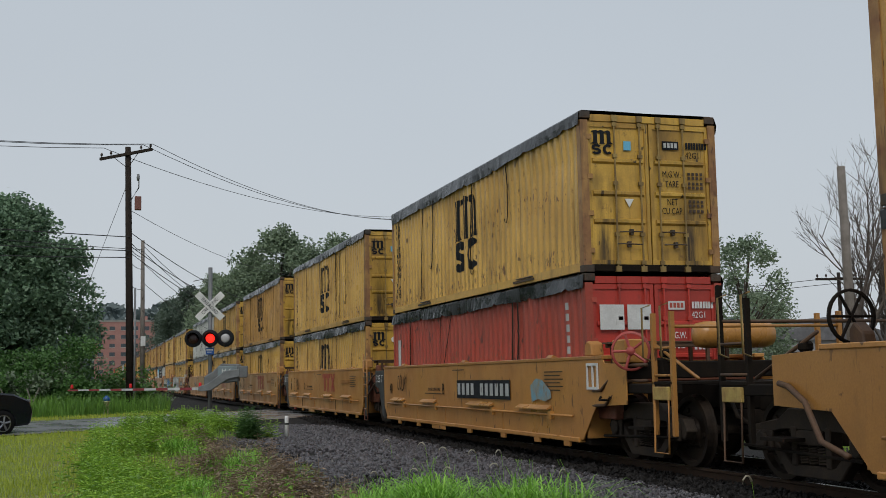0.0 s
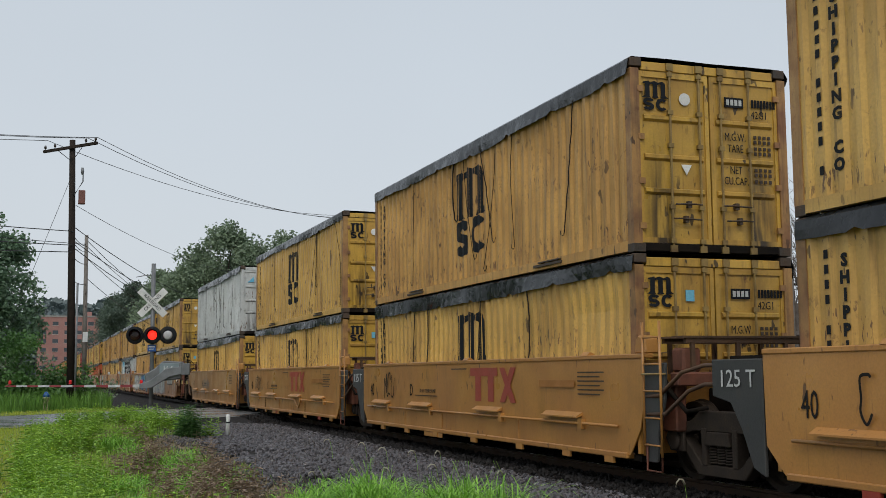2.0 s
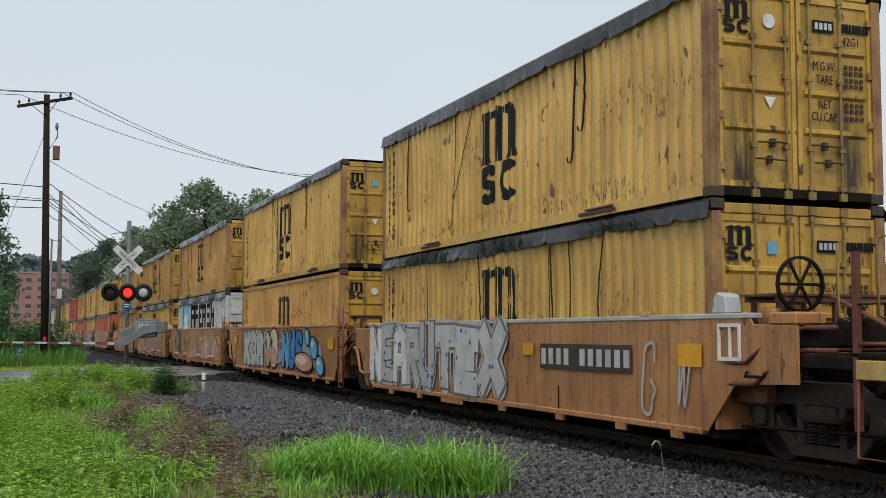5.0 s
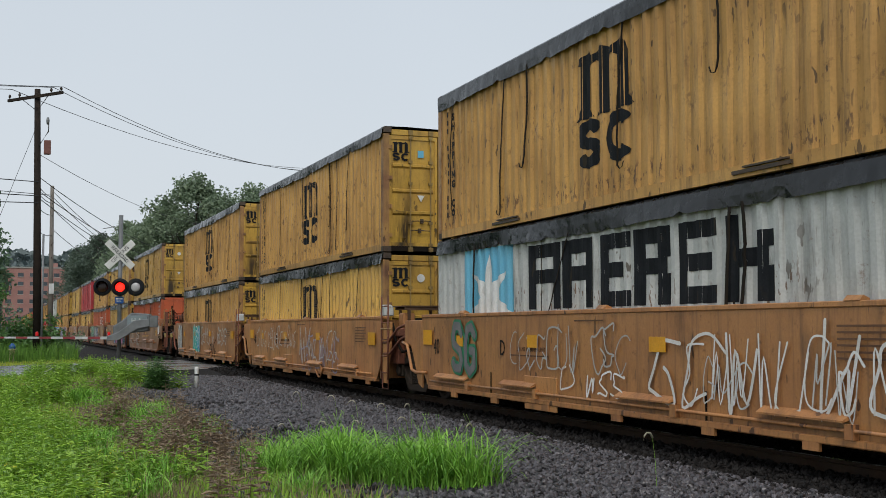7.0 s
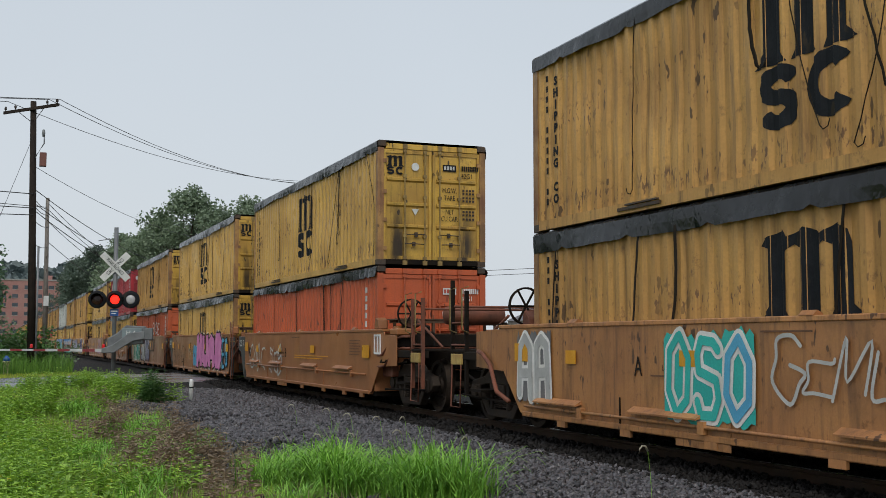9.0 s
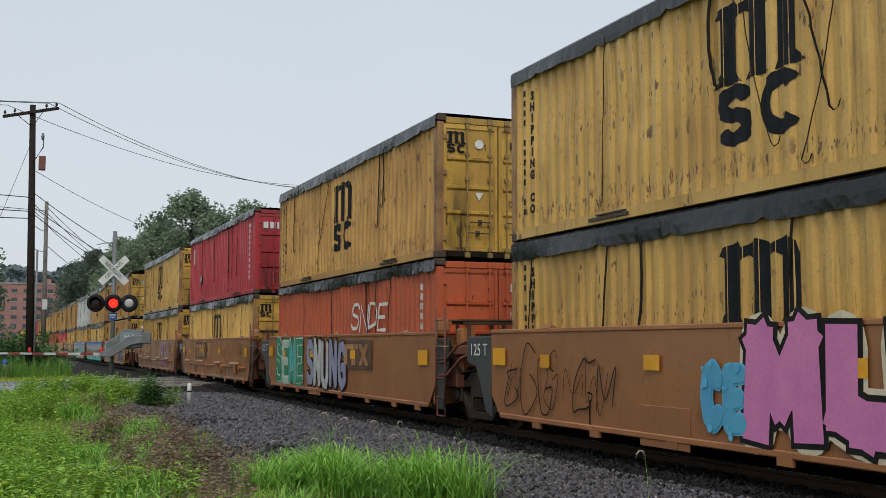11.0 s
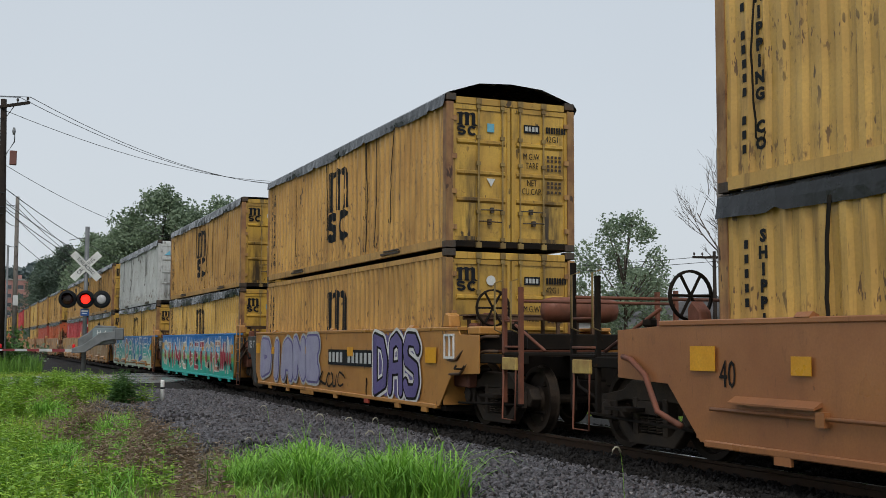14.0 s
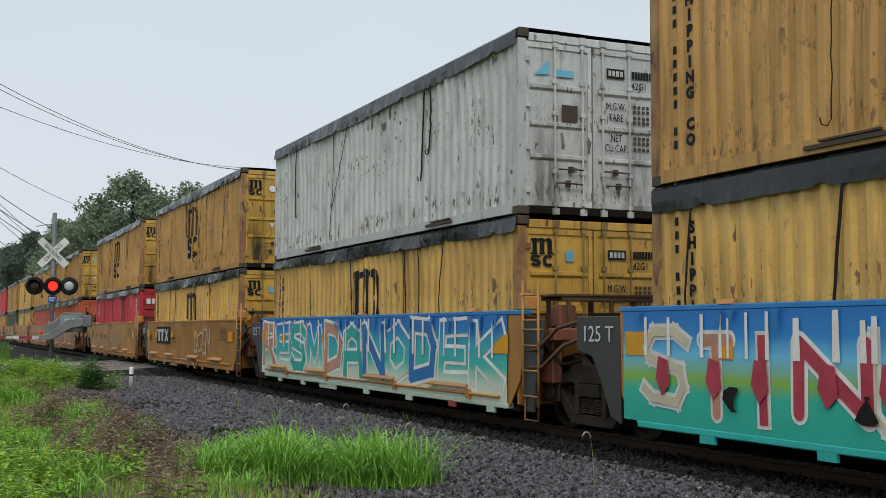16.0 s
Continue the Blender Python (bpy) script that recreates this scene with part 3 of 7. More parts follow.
track = new("rail_track")
track.location = (TRACK_X, 0, RAIL_Z)
tagged(track, "railway track with steel rails on wooden ties", "railway track", kind="structure")
RAIL_PROF = [(-0.07, -0.172), (0.07, -0.172), (0.07, -0.16), (0.012, -0.14), (0.012, -0.045), (0.036, -0.035), (0.036, -0.004), (0.028, 0.0),
             (-0.028, 0.0), (-0.036, -0.004), (-0.036, -0.035), (-0.012, -0.045), (-0.012, -0.14), (-0.07, -0.16)]
for sx in (-0.7535, 0.7535):
    part("rail", Geo().prism([(p[0] + sx, p[1]) for p in RAIL_PROF], -60, 900, "y"), RAIL_SIDE, track)
    part("rail_head", Geo().box(sx - 0.026, sx + 0.026, -60, 900, 0.0, 0.002), RAIL_TOP, track, "worn shiny running surface")
tie_mesh = mesh("tie", Geo().box(-1.3, 1.3, -0.115, 0.115, -0.34, -0.166), TIE, 0.012)
for i in range(230):
    t_ = part("tie", tie_mesh, None, track, at=(0, -4 + i * 0.52, 0))
plate_mesh = mesh("tie_plate", Geo().box(-0.16, 0.16, -0.09, 0.09, -0.166, -0.150), RAIL_SIDE)
for i in range(60):
    part("tie_plate", plate_mesh, None, track, at=(-0.7535, 4 + (i - 15) * 0.52, 0))

# ---- containers ----
CW, CH, CL = 2.44, 2.62, 12.19


def rib(y):
    """Depth of the trapezoid corrugation of a container's side at y."""
    u = (y / 0.279) % 1.0
    return 0.042 * (0 if u < 0.30 else (u - 0.30) / 0.17 if u < 0.47 else 1 if u < 0.83 else (1 - u) / 0.17)


def dent_field(seed):
    r = random.Random(seed)
    spots = [(r.uniform(-5.5, 5.5), r.uniform(0.3, 2.2), r.uniform(0.3, 1.1), r.uniform(0.2, 0.6), r.uniform(-0.012, 0.028)) for _ in range(14)]
    return lambda y, z: sum(a * math.exp(-((y - p) / w) ** 2 - ((z - q) / h) ** 2) for p, q, w, h, a in spots)


def side_panel(sgn, dent):
    ys = []
    k = -22
    while k * 0.279 < 6.0:
        ys += [(k + u) * 0.279 for u in (0.0, 0.30, 0.47, 0.83)]
        k += 1
    ys = [-5.95] + [y for y in ys if -5.94 < y < 5.94] + [5.95]
    zs = np.linspace(0.15, 2.49, 9)
    g = Geo()
    for y in ys:
        for z in zs:
            g.v.append((sgn * (1.212 - rib(y) - dent(y, z) * (0.4 + 0.6 * math.sin(math.pi * (z - 0.1) / 2.45))), y, z))
    m = len(zs)
    g.f = [(i * m + j, (i + 1) * m + j, (i + 1) * m + j + 1, i * m + j + 1) for i in range(len(ys) - 1) for j in range(m - 1)]
    return g


def on_side(g2, dent, lift=0.007):
    """Lay a flat figure, given as (y, z) corners and faces, on the corrugated near side."""
    return [(-(1.212 - rib(y) - dent(y, z) * (0.4 + 0.6 * math.sin(math.pi * (z - 0.1) / 2.45))) - lift, y, z) for y, z in g2]


def bar2(fig, y0, y1, z0, z1, d=0.035):
    """A filled rectangle of small quads in (y, z)."""
    ny, nz = max(1, math.ceil(abs(y1 - y0) / d)), max(1, math.ceil((z1 - z0) / 0.3))
    o = len(fig[0])
    fig[0].extend([(y0 + (y1 - y0) * i / ny, z0 + (z1 - z0) * j / nz) for i in range(ny + 1) for j in range(nz + 1)])
    fig[1].extend([(o + i * (nz + 1) + j, o + (i + 1) * (nz + 1) + j, o + (i + 1) * (nz + 1) + j + 1, o + i * (nz + 1) + j + 1)
                   for i in range(ny) for j in range(nz)])


def poly2(fig, pts, d=0.035):
    """A filled simple outline in (y, z), cut into narrow upright strips that can follow the corrugation."""
    ys = [p[0] for p in pts]
    lo, hi = min(ys), max(ys)
    cuts = sorted(set(round(y, 5) for y in ys) | set(round(lo + d * i, 5) for i in range(1, int((hi - lo) / d) + 1)))

    def spans(y):
        zs = []
        for p, q in zip(pts, pts[1:] + pts[:1]):
            if (p[0] - y) * (q[0] - y) < 0:
                zs.append(p[1] + (q[1] - p[1]) * (y - p[0]) / (q[0] - p[0]))
        return sorted(zs)
    for a, b in zip(cuts, cuts[1:]):
        e = (b - a) * 0.02
        if e < 1e-6:
            continue
        za, zb = spans(a + e), spans(b - e)
        if len(za) != len(zb):
            za = zb = spans((a + b) / 2)
        for i in range(0, len(za) - 1, 2):
            o = len(fig[0])
            fig[0].extend([(a, za[i]), (b, zb[i]), (b, zb[i + 1]), (a, za[i + 1])])
            fig[1].append((o, o + 1, o + 2, o + 3))


def band_outline(path, w):
    """The outline of a broad stroke along a path of (y, z)."""
    left, right = [], []
    for k, p in enumerate(path):
        u, v = path[max(k - 1, 0)], path[min(k + 1, len(path) - 1)]
        dy, dz = v[0] - u[0], v[1] - u[1]
        n = math.hypot(dy, dz)
        left.append((p[0] - dz / n * w / 2, p[1] + dy / n * w / 2))
        right.append((p[0] + dz / n * w / 2, p[1] - dy / n * w / 2))
    return left + right[::-1]


def bow(cy, cz, ry, rz, a0, a1, n=16):
    return [(cy + ry * math.cos(radians(a0 + (a1 - a0) * i / n)), cz + rz * math.sin(radians(a0 + (a1 - a0) * i / n))) for i in range(n + 1)]


def big_mark():
    """The shipping line's device as plain broad bands, in (y, z); about 1.4 wide, 1.85 high."""
    fig = ([], [])
    body = [(-0.70, 1.08), (-0.57, 1.20), (-0.52, 1.25), (-0.52, 1.95), (-0.66, 1.99), (-0.61, 2.07), (-0.31, 2.16), (-0.26, 2.07), (-0.03, 2.16), (0.11, 2.10),
            (0.15, 2.05), (0.37, 2.16), (0.51, 2.07), (0.54, 1.92), (0.54, 1.25), (0.59, 1.20), (0.72, 1.08), (0.27, 1.08), (0.30, 1.20), (0.301, 1.92), (0.22, 1.97),
            (0.13, 1.90), (0.131, 1.20), (0.20, 1.08), (-0.18, 1.08), (-0.11, 1.20), (-0.111, 1.92), (-0.19, 1.97), (-0.28, 1.90), (-0.281, 1.20), (-0.22, 1.08)]
    poly2(fig, [(-u, 1.215 + (z - 1.08) * 0.87) for u, z in body])
    poly2(fig, [(-u * 1.05, z * 0.94 + 0.222) for u, z in band_outline(bow(-0.33, 0.82, 0.19, 0.14, 15, 270) + bow(-0.33, 0.54, 0.19, 0.14, 90, -165)[1:], 0.17)])
    poly2(fig, [(-u * 1.05, z * 0.94 + 0.222) for u, z in band_outline(bow(0.33, 0.68, 0.21, 0.28, 42, 318, 24), 0.175)])
    return fig


MARK = big_mark()
MARK = ([(y * 1.14, 0.06 + z * 0.985) for y, z in MARK[0]], MARK[1])


def figure_mesh(name, fig, dent, material, lift=0.007):
    g = Geo()
    g.v, g.f = on_side(fig[0], dent, lift), list(fig[1])
    return mesh(name, g, material)


def flat_mark(material):
    """The same device, flat and small, for a door: x to the right."""
    g = Geo()
    g.v = [(-y * 0.255, -0.004, (z - 0.48) * 0.25) for y, z in MARK[0]]
    g.f = list(MARK[1])
    return mesh("company_mark", g, material)


def door_geo(sgn):
    """One flat door leaf."""
    x0, x1 = (0.012, 1.10) if sgn > 0 else (-1.10, -0.012)
    return Geo().box(x0, x1, -6.045, -5.995, 0.13, 2.45)


def door_frame_geo(sgn):
    """The raised rim round a door leaf, one closed ring."""
    x0, x1 = (0.012, 1.10) if sgn > 0 else (-1.10, -0.012)
    g = Geo()
    for y in (-6.045, -6.066):
        g.v += [(x0, y, 0.13), (x1, y, 0.13), (x1, y, 2.45), (x0, y, 2.45), (x0 + 0.06, y, 0.20), (x1 - 0.06, y, 0.20), (x1 - 0.06, y, 2.37), (x0 + 0.06, y, 2.37)]
    for i in range(4):
        k = (i + 1) % 4
        g.f += [(i, k, k + 4, i + 4), (i + 8, i + 12, k + 12, k + 8), (i, i + 8, k + 8, k), (i + 4, k + 4, k + 12, i + 12)]
    return g


CASTING_MESH = mesh("corner_casting", Geo().box(-0.09, 0.09, -0.09, 0.09, -0.06, 0.06).box(-0.035, 0.035, -0.092, 0.092, -0.03, 0.03)
                    .box(-0.092, 0.092, -0.04, 0.04, -0.03, 0.03), CASTING, 0.008)


def rod_geo(x):
    g = Geo().tube([(x, -6.085, 0.02), (x, -6.085, 2.56)], 0.017, 8)
    for z in (0.16, 0.62, 1.45, 1.9, 2.42):
        g.box(x - 0.04, x + 0.04, -6.105, -6.06, z - 0.03, z + 0.03)
    g.box(x - 0.05, x + 0.05, -6.11, -6.06, 2.47, 2.57)
    g.box(x - 0.05, x + 0.05, -6.11, -6.06, 0.01, 0.10)
    return g


def handle_geo(x, z, d):
    return Geo().tube([(x, -6.10, z), (x + d * 0.12, -6.125, z), (x + d * 0.42, -6.125, z - 0.01)], 0.012, 6).box(
        x + d * 0.2 - 0.03, x + d * 0.2 + 0.03, -6.12, -6.06, z - 0.05, z + 0.04)


def tarp_geo(seed, hump=0.0):
    """A cover drawn over the top, its uneven hem hanging down both long sides and the ends."""
    r = random.Random(seed)
    n = 90
    g = Geo()
    hem, wave = [], []
    h = 0.23
    for i in range(n + 1):
        h += r.uniform(-0.008, 0.008)
        h = min(0.29, max(0.19, h))
        hem.append(h - (0.045 if i % 13 == 5 else 0.0))
        wave.append(0.012 + 0.016 * math.sin(i * 0.23 + seed) + r.uniform(-0.005, 0.007))
    rows = []
    for i in range(n + 1):
        y = -6.08 + 12.16 * i / n
        up = hump * (0.8 + 0.2 * math.sin(math.pi * i / n))
        w = wave[i]
        rows.append([(-1.232 - w * 1.5, y, CH - hem[i]), (-1.240 - w * 0.5, y, CH - hem[i] * 0.55), (-1.238, y, CH - 0.03), (-1.19, y, CH + 0.012),
                     (-0.6, y, CH + 0.008 + up * 0.8 + w * 0.3), (0, y, CH + 0.004 + up), (0.6, y, CH + 0.008 + up * 0.8), (1.15, y, CH + 0.008),
                     (1.232, y, CH - 0.02), (1.255 + w, y, CH - hem[n - i] * 0.5), (1.245, y, CH - hem[n - i])])
    for q in rows:
        g.v += q
    m = 11
    g.f = [(i * m + j, i * m + j + 1, (i + 1) * m + j + 1, (i + 1) * m + j) for i in range(n) for j in range(m - 1)]
    return g


def strap_geo(r):
    """A lashing that hangs down the near side: a flat band with a curled end, or a thin cord."""
    y = r.uniform(-5.4, 5.4)
    z, end = CH - 0.15, r.choice([0.25, 0.3, 0.5, 0.7, 0.9, 1.3])
    lean = r.uniform(-0.10, 0.10) if r.random() < 0.7 else r.uniform(-0.6, 0.6)
    bend, wide = r.uniform(-0.12, 0.12), r.choice([0.013, 0.018, 0.026])
    path, n = [], 11
    for k in range(n + 1):
        q = k / n
        path.append((y + lean * q * (z - end) + bend * math.sin(math.pi * q) + r.uniform(-0.012, 0.012), z - (z - end) * q))
    u, v = path[-1]
    turn = r.choice((-1, 1))
    path += [(u + turn * 0.05, v - 0.05), (u + turn * 0.12, v - 0.03), (u + turn * 0.15, v + 0.04)]
    path = [(min(5.88, max(-5.88, a)), b) for a, b in path]
    if r.random() < 0.35:
        return Geo().tube([(-1.233, a, b) for a, b in path], 0.0065, 5)
    g = Geo()
    for k, (a, b) in enumerate(path):
        w = wide * (1.0 - 0.5 * (k > n))
        lift = 0.006 + 0.010 * abs(math.sin(k * 1.3))
        g.v += [(-1.226 - lift, a - w, b), (-1.226 - lift, a + w, b), (-1.218 - lift, a + w, b + 0.004), (-1.218 - lift, a - w, b + 0.004)]
    m = len(path)
    g.f = [(4 * k + i, 4 * k + (i + 1) % 4, 4 * k + 4 + (i + 1) % 4, 4 * k + 4 + i) for k in range(m - 1) for i in range(4)] + [(0, 1, 2, 3), (4 * m - 1, 4 * m - 2, 4 * m - 3, 4 * m - 4)]
    return g


LOOKS = {
    "yellow": (YELLOW, YELLOW_DOOR, POST_BROWN, "weathered yellow corrugated steel container under a black tarpaulin"),
    "old": (YELLOW_OLD, YELLOW_DOOR, POST_BROWN, "stained dull-yellow corrugated steel container under a black tarpaulin"),
    "red": (RED, RED_DOOR, RED, "faded red corrugated steel container under a black tarpaulin"),
    "orange": (ORANGE, ORANGE, ORANGE, "orange-red corrugated steel container under a black tarpaulin"),
    "maroon": (MAROON, MAROON_DOOR, MAROON, "maroon corrugated steel container under a black tarpaulin"),
    "grey": (GREY_BOX, GREY_BOX, GREY_BOX, "dirty white-grey corrugated steel container under a black tarpaulin"),
    "pale": (GREY_BOX, GREY_BOX, GREY_BOX, "grey-white container with large dark lettering blocks and a blue star panel"),
    "green": (GREEN_BOX, GREEN_BOX, GREEN_BOX, "dark green corrugated steel container"),
}


def container(look_name, seed, tarp=True, hump=0.0, mark=True, lean=False):
    """A forty-foot box: origin at the middle of its floor, doors towards -y."""
    side, door, post, label = LOOKS[look_name]
    r = random.Random(seed * 7 + 3)
    dent = dent_field(seed)
    c = new("shipping_container")
    tagged(c, label, "container", "stacked containers of the train")
    for sgn in (-1, 1):
        part("side_panel", side_panel(sgn, dent), side, c)
        part("bottom_rail", Geo().prism([(sgn * 1.218, 0.02), (sgn * 1.218, 0.16), (sgn * 1.17, 0.16), (sgn * 1.17, 0.06), (sgn * 1.13, 0.06), (sgn * 1.13, 0.02)],
                                        -5.95, 5.95, "y"), side, c)
        part("top_rail", Geo().box(sgn * 1.218 if sgn < 0 else 1.15, -1.15 if sgn < 0 else 1.218, -5.95, 5.95, 2.48, 2.57), side, c)
        for e in (-1, 1):
            part("corner_post", Geo().prism([(sgn * 1.22, e * 6.095), (sgn * 1.22, e * 5.94), (sgn * 1.17, e * 5.94), (sgn * 1.17, e * 6.02),
                                             (sgn * 1.09, e * 6.02), (sgn * 1.09, e * 6.095)], 0.115, 2.475, "z"), post, c)
            for z in (0.06, CH - 0.06) if not lean else ():
                part("corner_casting", CASTING_MESH, None, c, at=(sgn * 1.13, e * 6.005, z))
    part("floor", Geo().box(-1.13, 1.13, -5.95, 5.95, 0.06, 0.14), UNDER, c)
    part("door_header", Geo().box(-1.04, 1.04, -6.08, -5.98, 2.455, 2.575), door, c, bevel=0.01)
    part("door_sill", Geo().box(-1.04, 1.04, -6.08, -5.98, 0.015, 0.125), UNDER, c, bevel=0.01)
    part("end_wall", Geo().box(-1.09, 1.09, 5.98, 6.05, 0.05, 2.54), side, c)
    for sgn in (-1, 1):
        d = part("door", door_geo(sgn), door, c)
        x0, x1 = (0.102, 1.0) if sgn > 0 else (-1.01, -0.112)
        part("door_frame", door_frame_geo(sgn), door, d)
        for z in (0.83, 1.29, 1.82):
            part("door_rib", Geo().prism([(-6.045, z - 0.055), (-6.080, z - 0.02), (-6.080, z + 0.025), (-6.045, z + 0.04)], x0, x1, "x"), door, d)
        for x in (0.17, 0.62) if not lean else ():
            part("lock_rod", rod_geo(sgn * x), ROD if door is YELLOW_DOOR else door, d)
        if not lean:
            part("door_handle", handle_geo(sgn * 0.17, 0.66, sgn), CASTING, d)
            part("door_handle", handle_geo(sgn * 0.62, 0.46, -sgn), CASTING, d)
        for z in (0.35, 0.95, 1.55, 2.2) if not lean else ():
            part("hinge", Geo().box(sgn * 1.07 - 0.045, sgn * 1.07 + 0.045, -6.10, -6.06, z - 0.04, z + 0.04), post, d)
    y0 = -6.05
    if look_name in ("yellow", "old", "green"):
        mk = part("company_mark", flat_mark(BLACK), None, c, "dark device of bars and bands", at=(-0.83, y0 - 0.012, 1.895))
        part("label_plate", Geo().box(-0.45, -0.32, y0 - 0.02, y0 - 0.012, 2.0, 2.15) if seed % 2 else Geo().lathe([(0.085, y0 - 0.02), (0.085, y0 - 0.012)], "y", (-0.38, 0, 2.1)),
             BLUE_TAG if seed % 2 else WHITE, c, "round white sticker" if seed % 2 == 0 else "small light blue sticker")
        part("warning_label", Geo().prism([(-0.46, 1.20), (-0.30, 1.20), (-0.38, 1.06)], y0 - 0.022, y0 - 0.014, "y"), WHITE, c, "white triangle label")
        ink = BLACK
    else:
        ink = WHITE if look_name in ("red", "orange", "maroon") else BLACK
        if look_name == "red":
            for a in (-0.98, -0.50):
                part("paper_notice", Geo().box(a, a + 0.42, y0 - 0.055, y0 - 0.045, 1.72, 2.12), WHITE, c, "torn white paper notice")
        if look_name == "maroon":
            part("company_mark", Geo().box(-0.95, -0.80, y0 - 0.02, y0 - 0.012, 2.0, 2.2).box(-0.74, -0.58, y0 - 0.02, y0 - 0.012, 2.0, 2.2).box(
                -0.52, -0.46, y0 - 0.02, y0 - 0.012, 2.0, 2.2), WHITE, c)
        if look_name == "grey":
            part("company_mark", Geo().prism([(-0.95, 1.98), (-0.72, 2.2), (-0.70, 2.0)], y0 - 0.02, y0 - 0.012, "y").box(-0.62, -0.3, y0 - 0.02, y0 - 0.012, 1.98, 2.08),
                 BLUE_TAG, c)
            part("data_plate", Geo().box(-0.5, -0.25, y0 - 0.03, y0 - 0.012, 1.35, 1.58), BROWN_DECAL, c)
    if lean:
        if tarp:
            part("tarpaulin", tarp_geo(seed, hump), TARP, c)
        if look_name in ("yellow", "old"):
            part("company_mark", figure_mesh("company_mark", MARK, dent, BLACK), None, c)
        return c
    # owner's code and numbers as plain bars, and the weight words
    part("owner_code", Geo().box(0.25, 0.55, y0 - 0.02, y0 - 0.012, 2.04, 2.18), BLACK if ink is not WHITE else WHITE, c)
    gb = Geo()
    for i in range(4):
        gb.box(0.275 + i * 0.066, 0.32 + i * 0.066, y0 - 0.024, y0 - 0.020, 2.07, 2.15)
    part("code_bar", gb, GREYWHITE if ink is not WHITE else RED, c)
    gb = Geo()
    for i in range(8):
        gb.box(0.68 + i * 0.05, 0.715 + i * 0.05, y0 - 0.02, y0 - 0.012, 2.06, 2.17)
    part("number_row", gb, ink, c)
    lettering("42G1", 0.15, ink, c, (0.80, y0 - 0.022, 1.95), END, 0.8)
    for s, z in (("M.G.W.", 1.62), ("TARE", 1.46), ("NET", 1.16), ("CU.CAP.", 1.01)):
        lettering(s, 0.155, ink, c, (0.40, y0 - 0.022, z), END, 0.68)
    gb = Geo()
    for z in (1.64, 1.57, 1.48, 1.41, 1.18, 1.11, 1.02):
        for i in range(4):
            gb.box(0.70 + i * 0.075, 0.745 + i * 0.075, y0 - 0.02, y0 - 0.012, z - 0.02, z + 0.025)
    part("number_row", gb, BROWN_DECAL if ink is not WHITE else ink, c)
    if tarp:
        part("tarpaulin", tarp_geo(seed, hump), TARP, c, "black plastic cover with an uneven hem")
        for _ in range(5 + seed % 3):
            part("strap", strap_geo(r), ROPE, c, smooth=True)
    # fork slots in the lower rail
    for y in (-3.4, 3.1):
        part("sill_hook", Geo().box(-1.25, -1.215, y - 0.5, y + 0.5, 0.06, 0.10).box(-1.26, -1.215, y - 0.45, y + 0.3, 0.115, 0.135), CASTING, c)
    if look_name in ("yellow", "old") and mark:
        part("company_mark", figure_mesh("company_mark", MARK, dent, BLACK), None, c, "large dark device of bars and bands")
        fig = ([], [])
        for i in range(13):
            if (i * 7 + seed) % 6:
                bar2(fig, 5.72, 5.60, 2.17 - i * 0.15, 2.26 - i * 0.15)
        part("letter_bar", figure_mesh("letter_bar", fig, dent, BLACK), None, c, "upright column of worn dark letter bars")
        lettering("S\nH\nI\nP\nP\nI\nN\nG\n\nC\nO", 0.17, BLACK, c, (-1.220, 5.36, 1.28), SIDE, 1.15)
    if look_name == "pale":
        fig = ([], [])
        top, bot = 2.28, 1.33
        y = 2.36
        # six bold plain blocks, each with a slot or two cut in
        for k, w in enumerate((1.02, 0.88, 0.78, 0.82, 0.80, 0.86)):
            mid = (top + bot) / 2
            bar2(fig, y, y - 0.22, bot, top)
            bar2(fig, y - w + 0.22, y - w, bot, top) if k in (0, 1) else None
            bar2(fig, y - 0.22, y - w + (0.22 if k < 2 else 0.0), top - 0.2, top) if k not in (5,) else None
            bar2(fig, y - 0.22, y - w + (0.22 if k < 2 else 0.12), mid - 0.1, mid + 0.1)
            bar2(fig, y - 0.22, y - w, bot, bot + 0.2) if k in (2, 4) else None
            bar2(fig, y - w + 0.26, y - w + 0.02, mid + 0.1, top - 0.2) if k in (3, 5) else None
            bar2(fig, y - w + 0.26, y - w, bot, mid - 0.1) if k in (3, 5) else None
            y -= w + 0.145
        part("company_mark", figure_mesh("company_mark", fig, dent, BLACK), None, c, "row of large dark letter-like blocks")
        fig = ([], [])
        bar2(fig, 4.95, 2.87, 0.9, 2.36)
        part("star_panel", figure_mesh("star_panel", fig, dent, BLUE_TAG, 0.006), None, c, "faded light blue square")
        fig = ([], [])
        poly2(fig, [(3.85 + (0.86 if k % 2 == 0 else 0.34) * math.sin(math.pi * k / 7), 1.48 + (0.78 if k % 2 == 0 else 0.33) * math.cos(math.pi * k / 7)) for k in range(14)])
        part("star", figure_mesh("star", fig, dent, WHITE, 0.012), None, c, "white star")
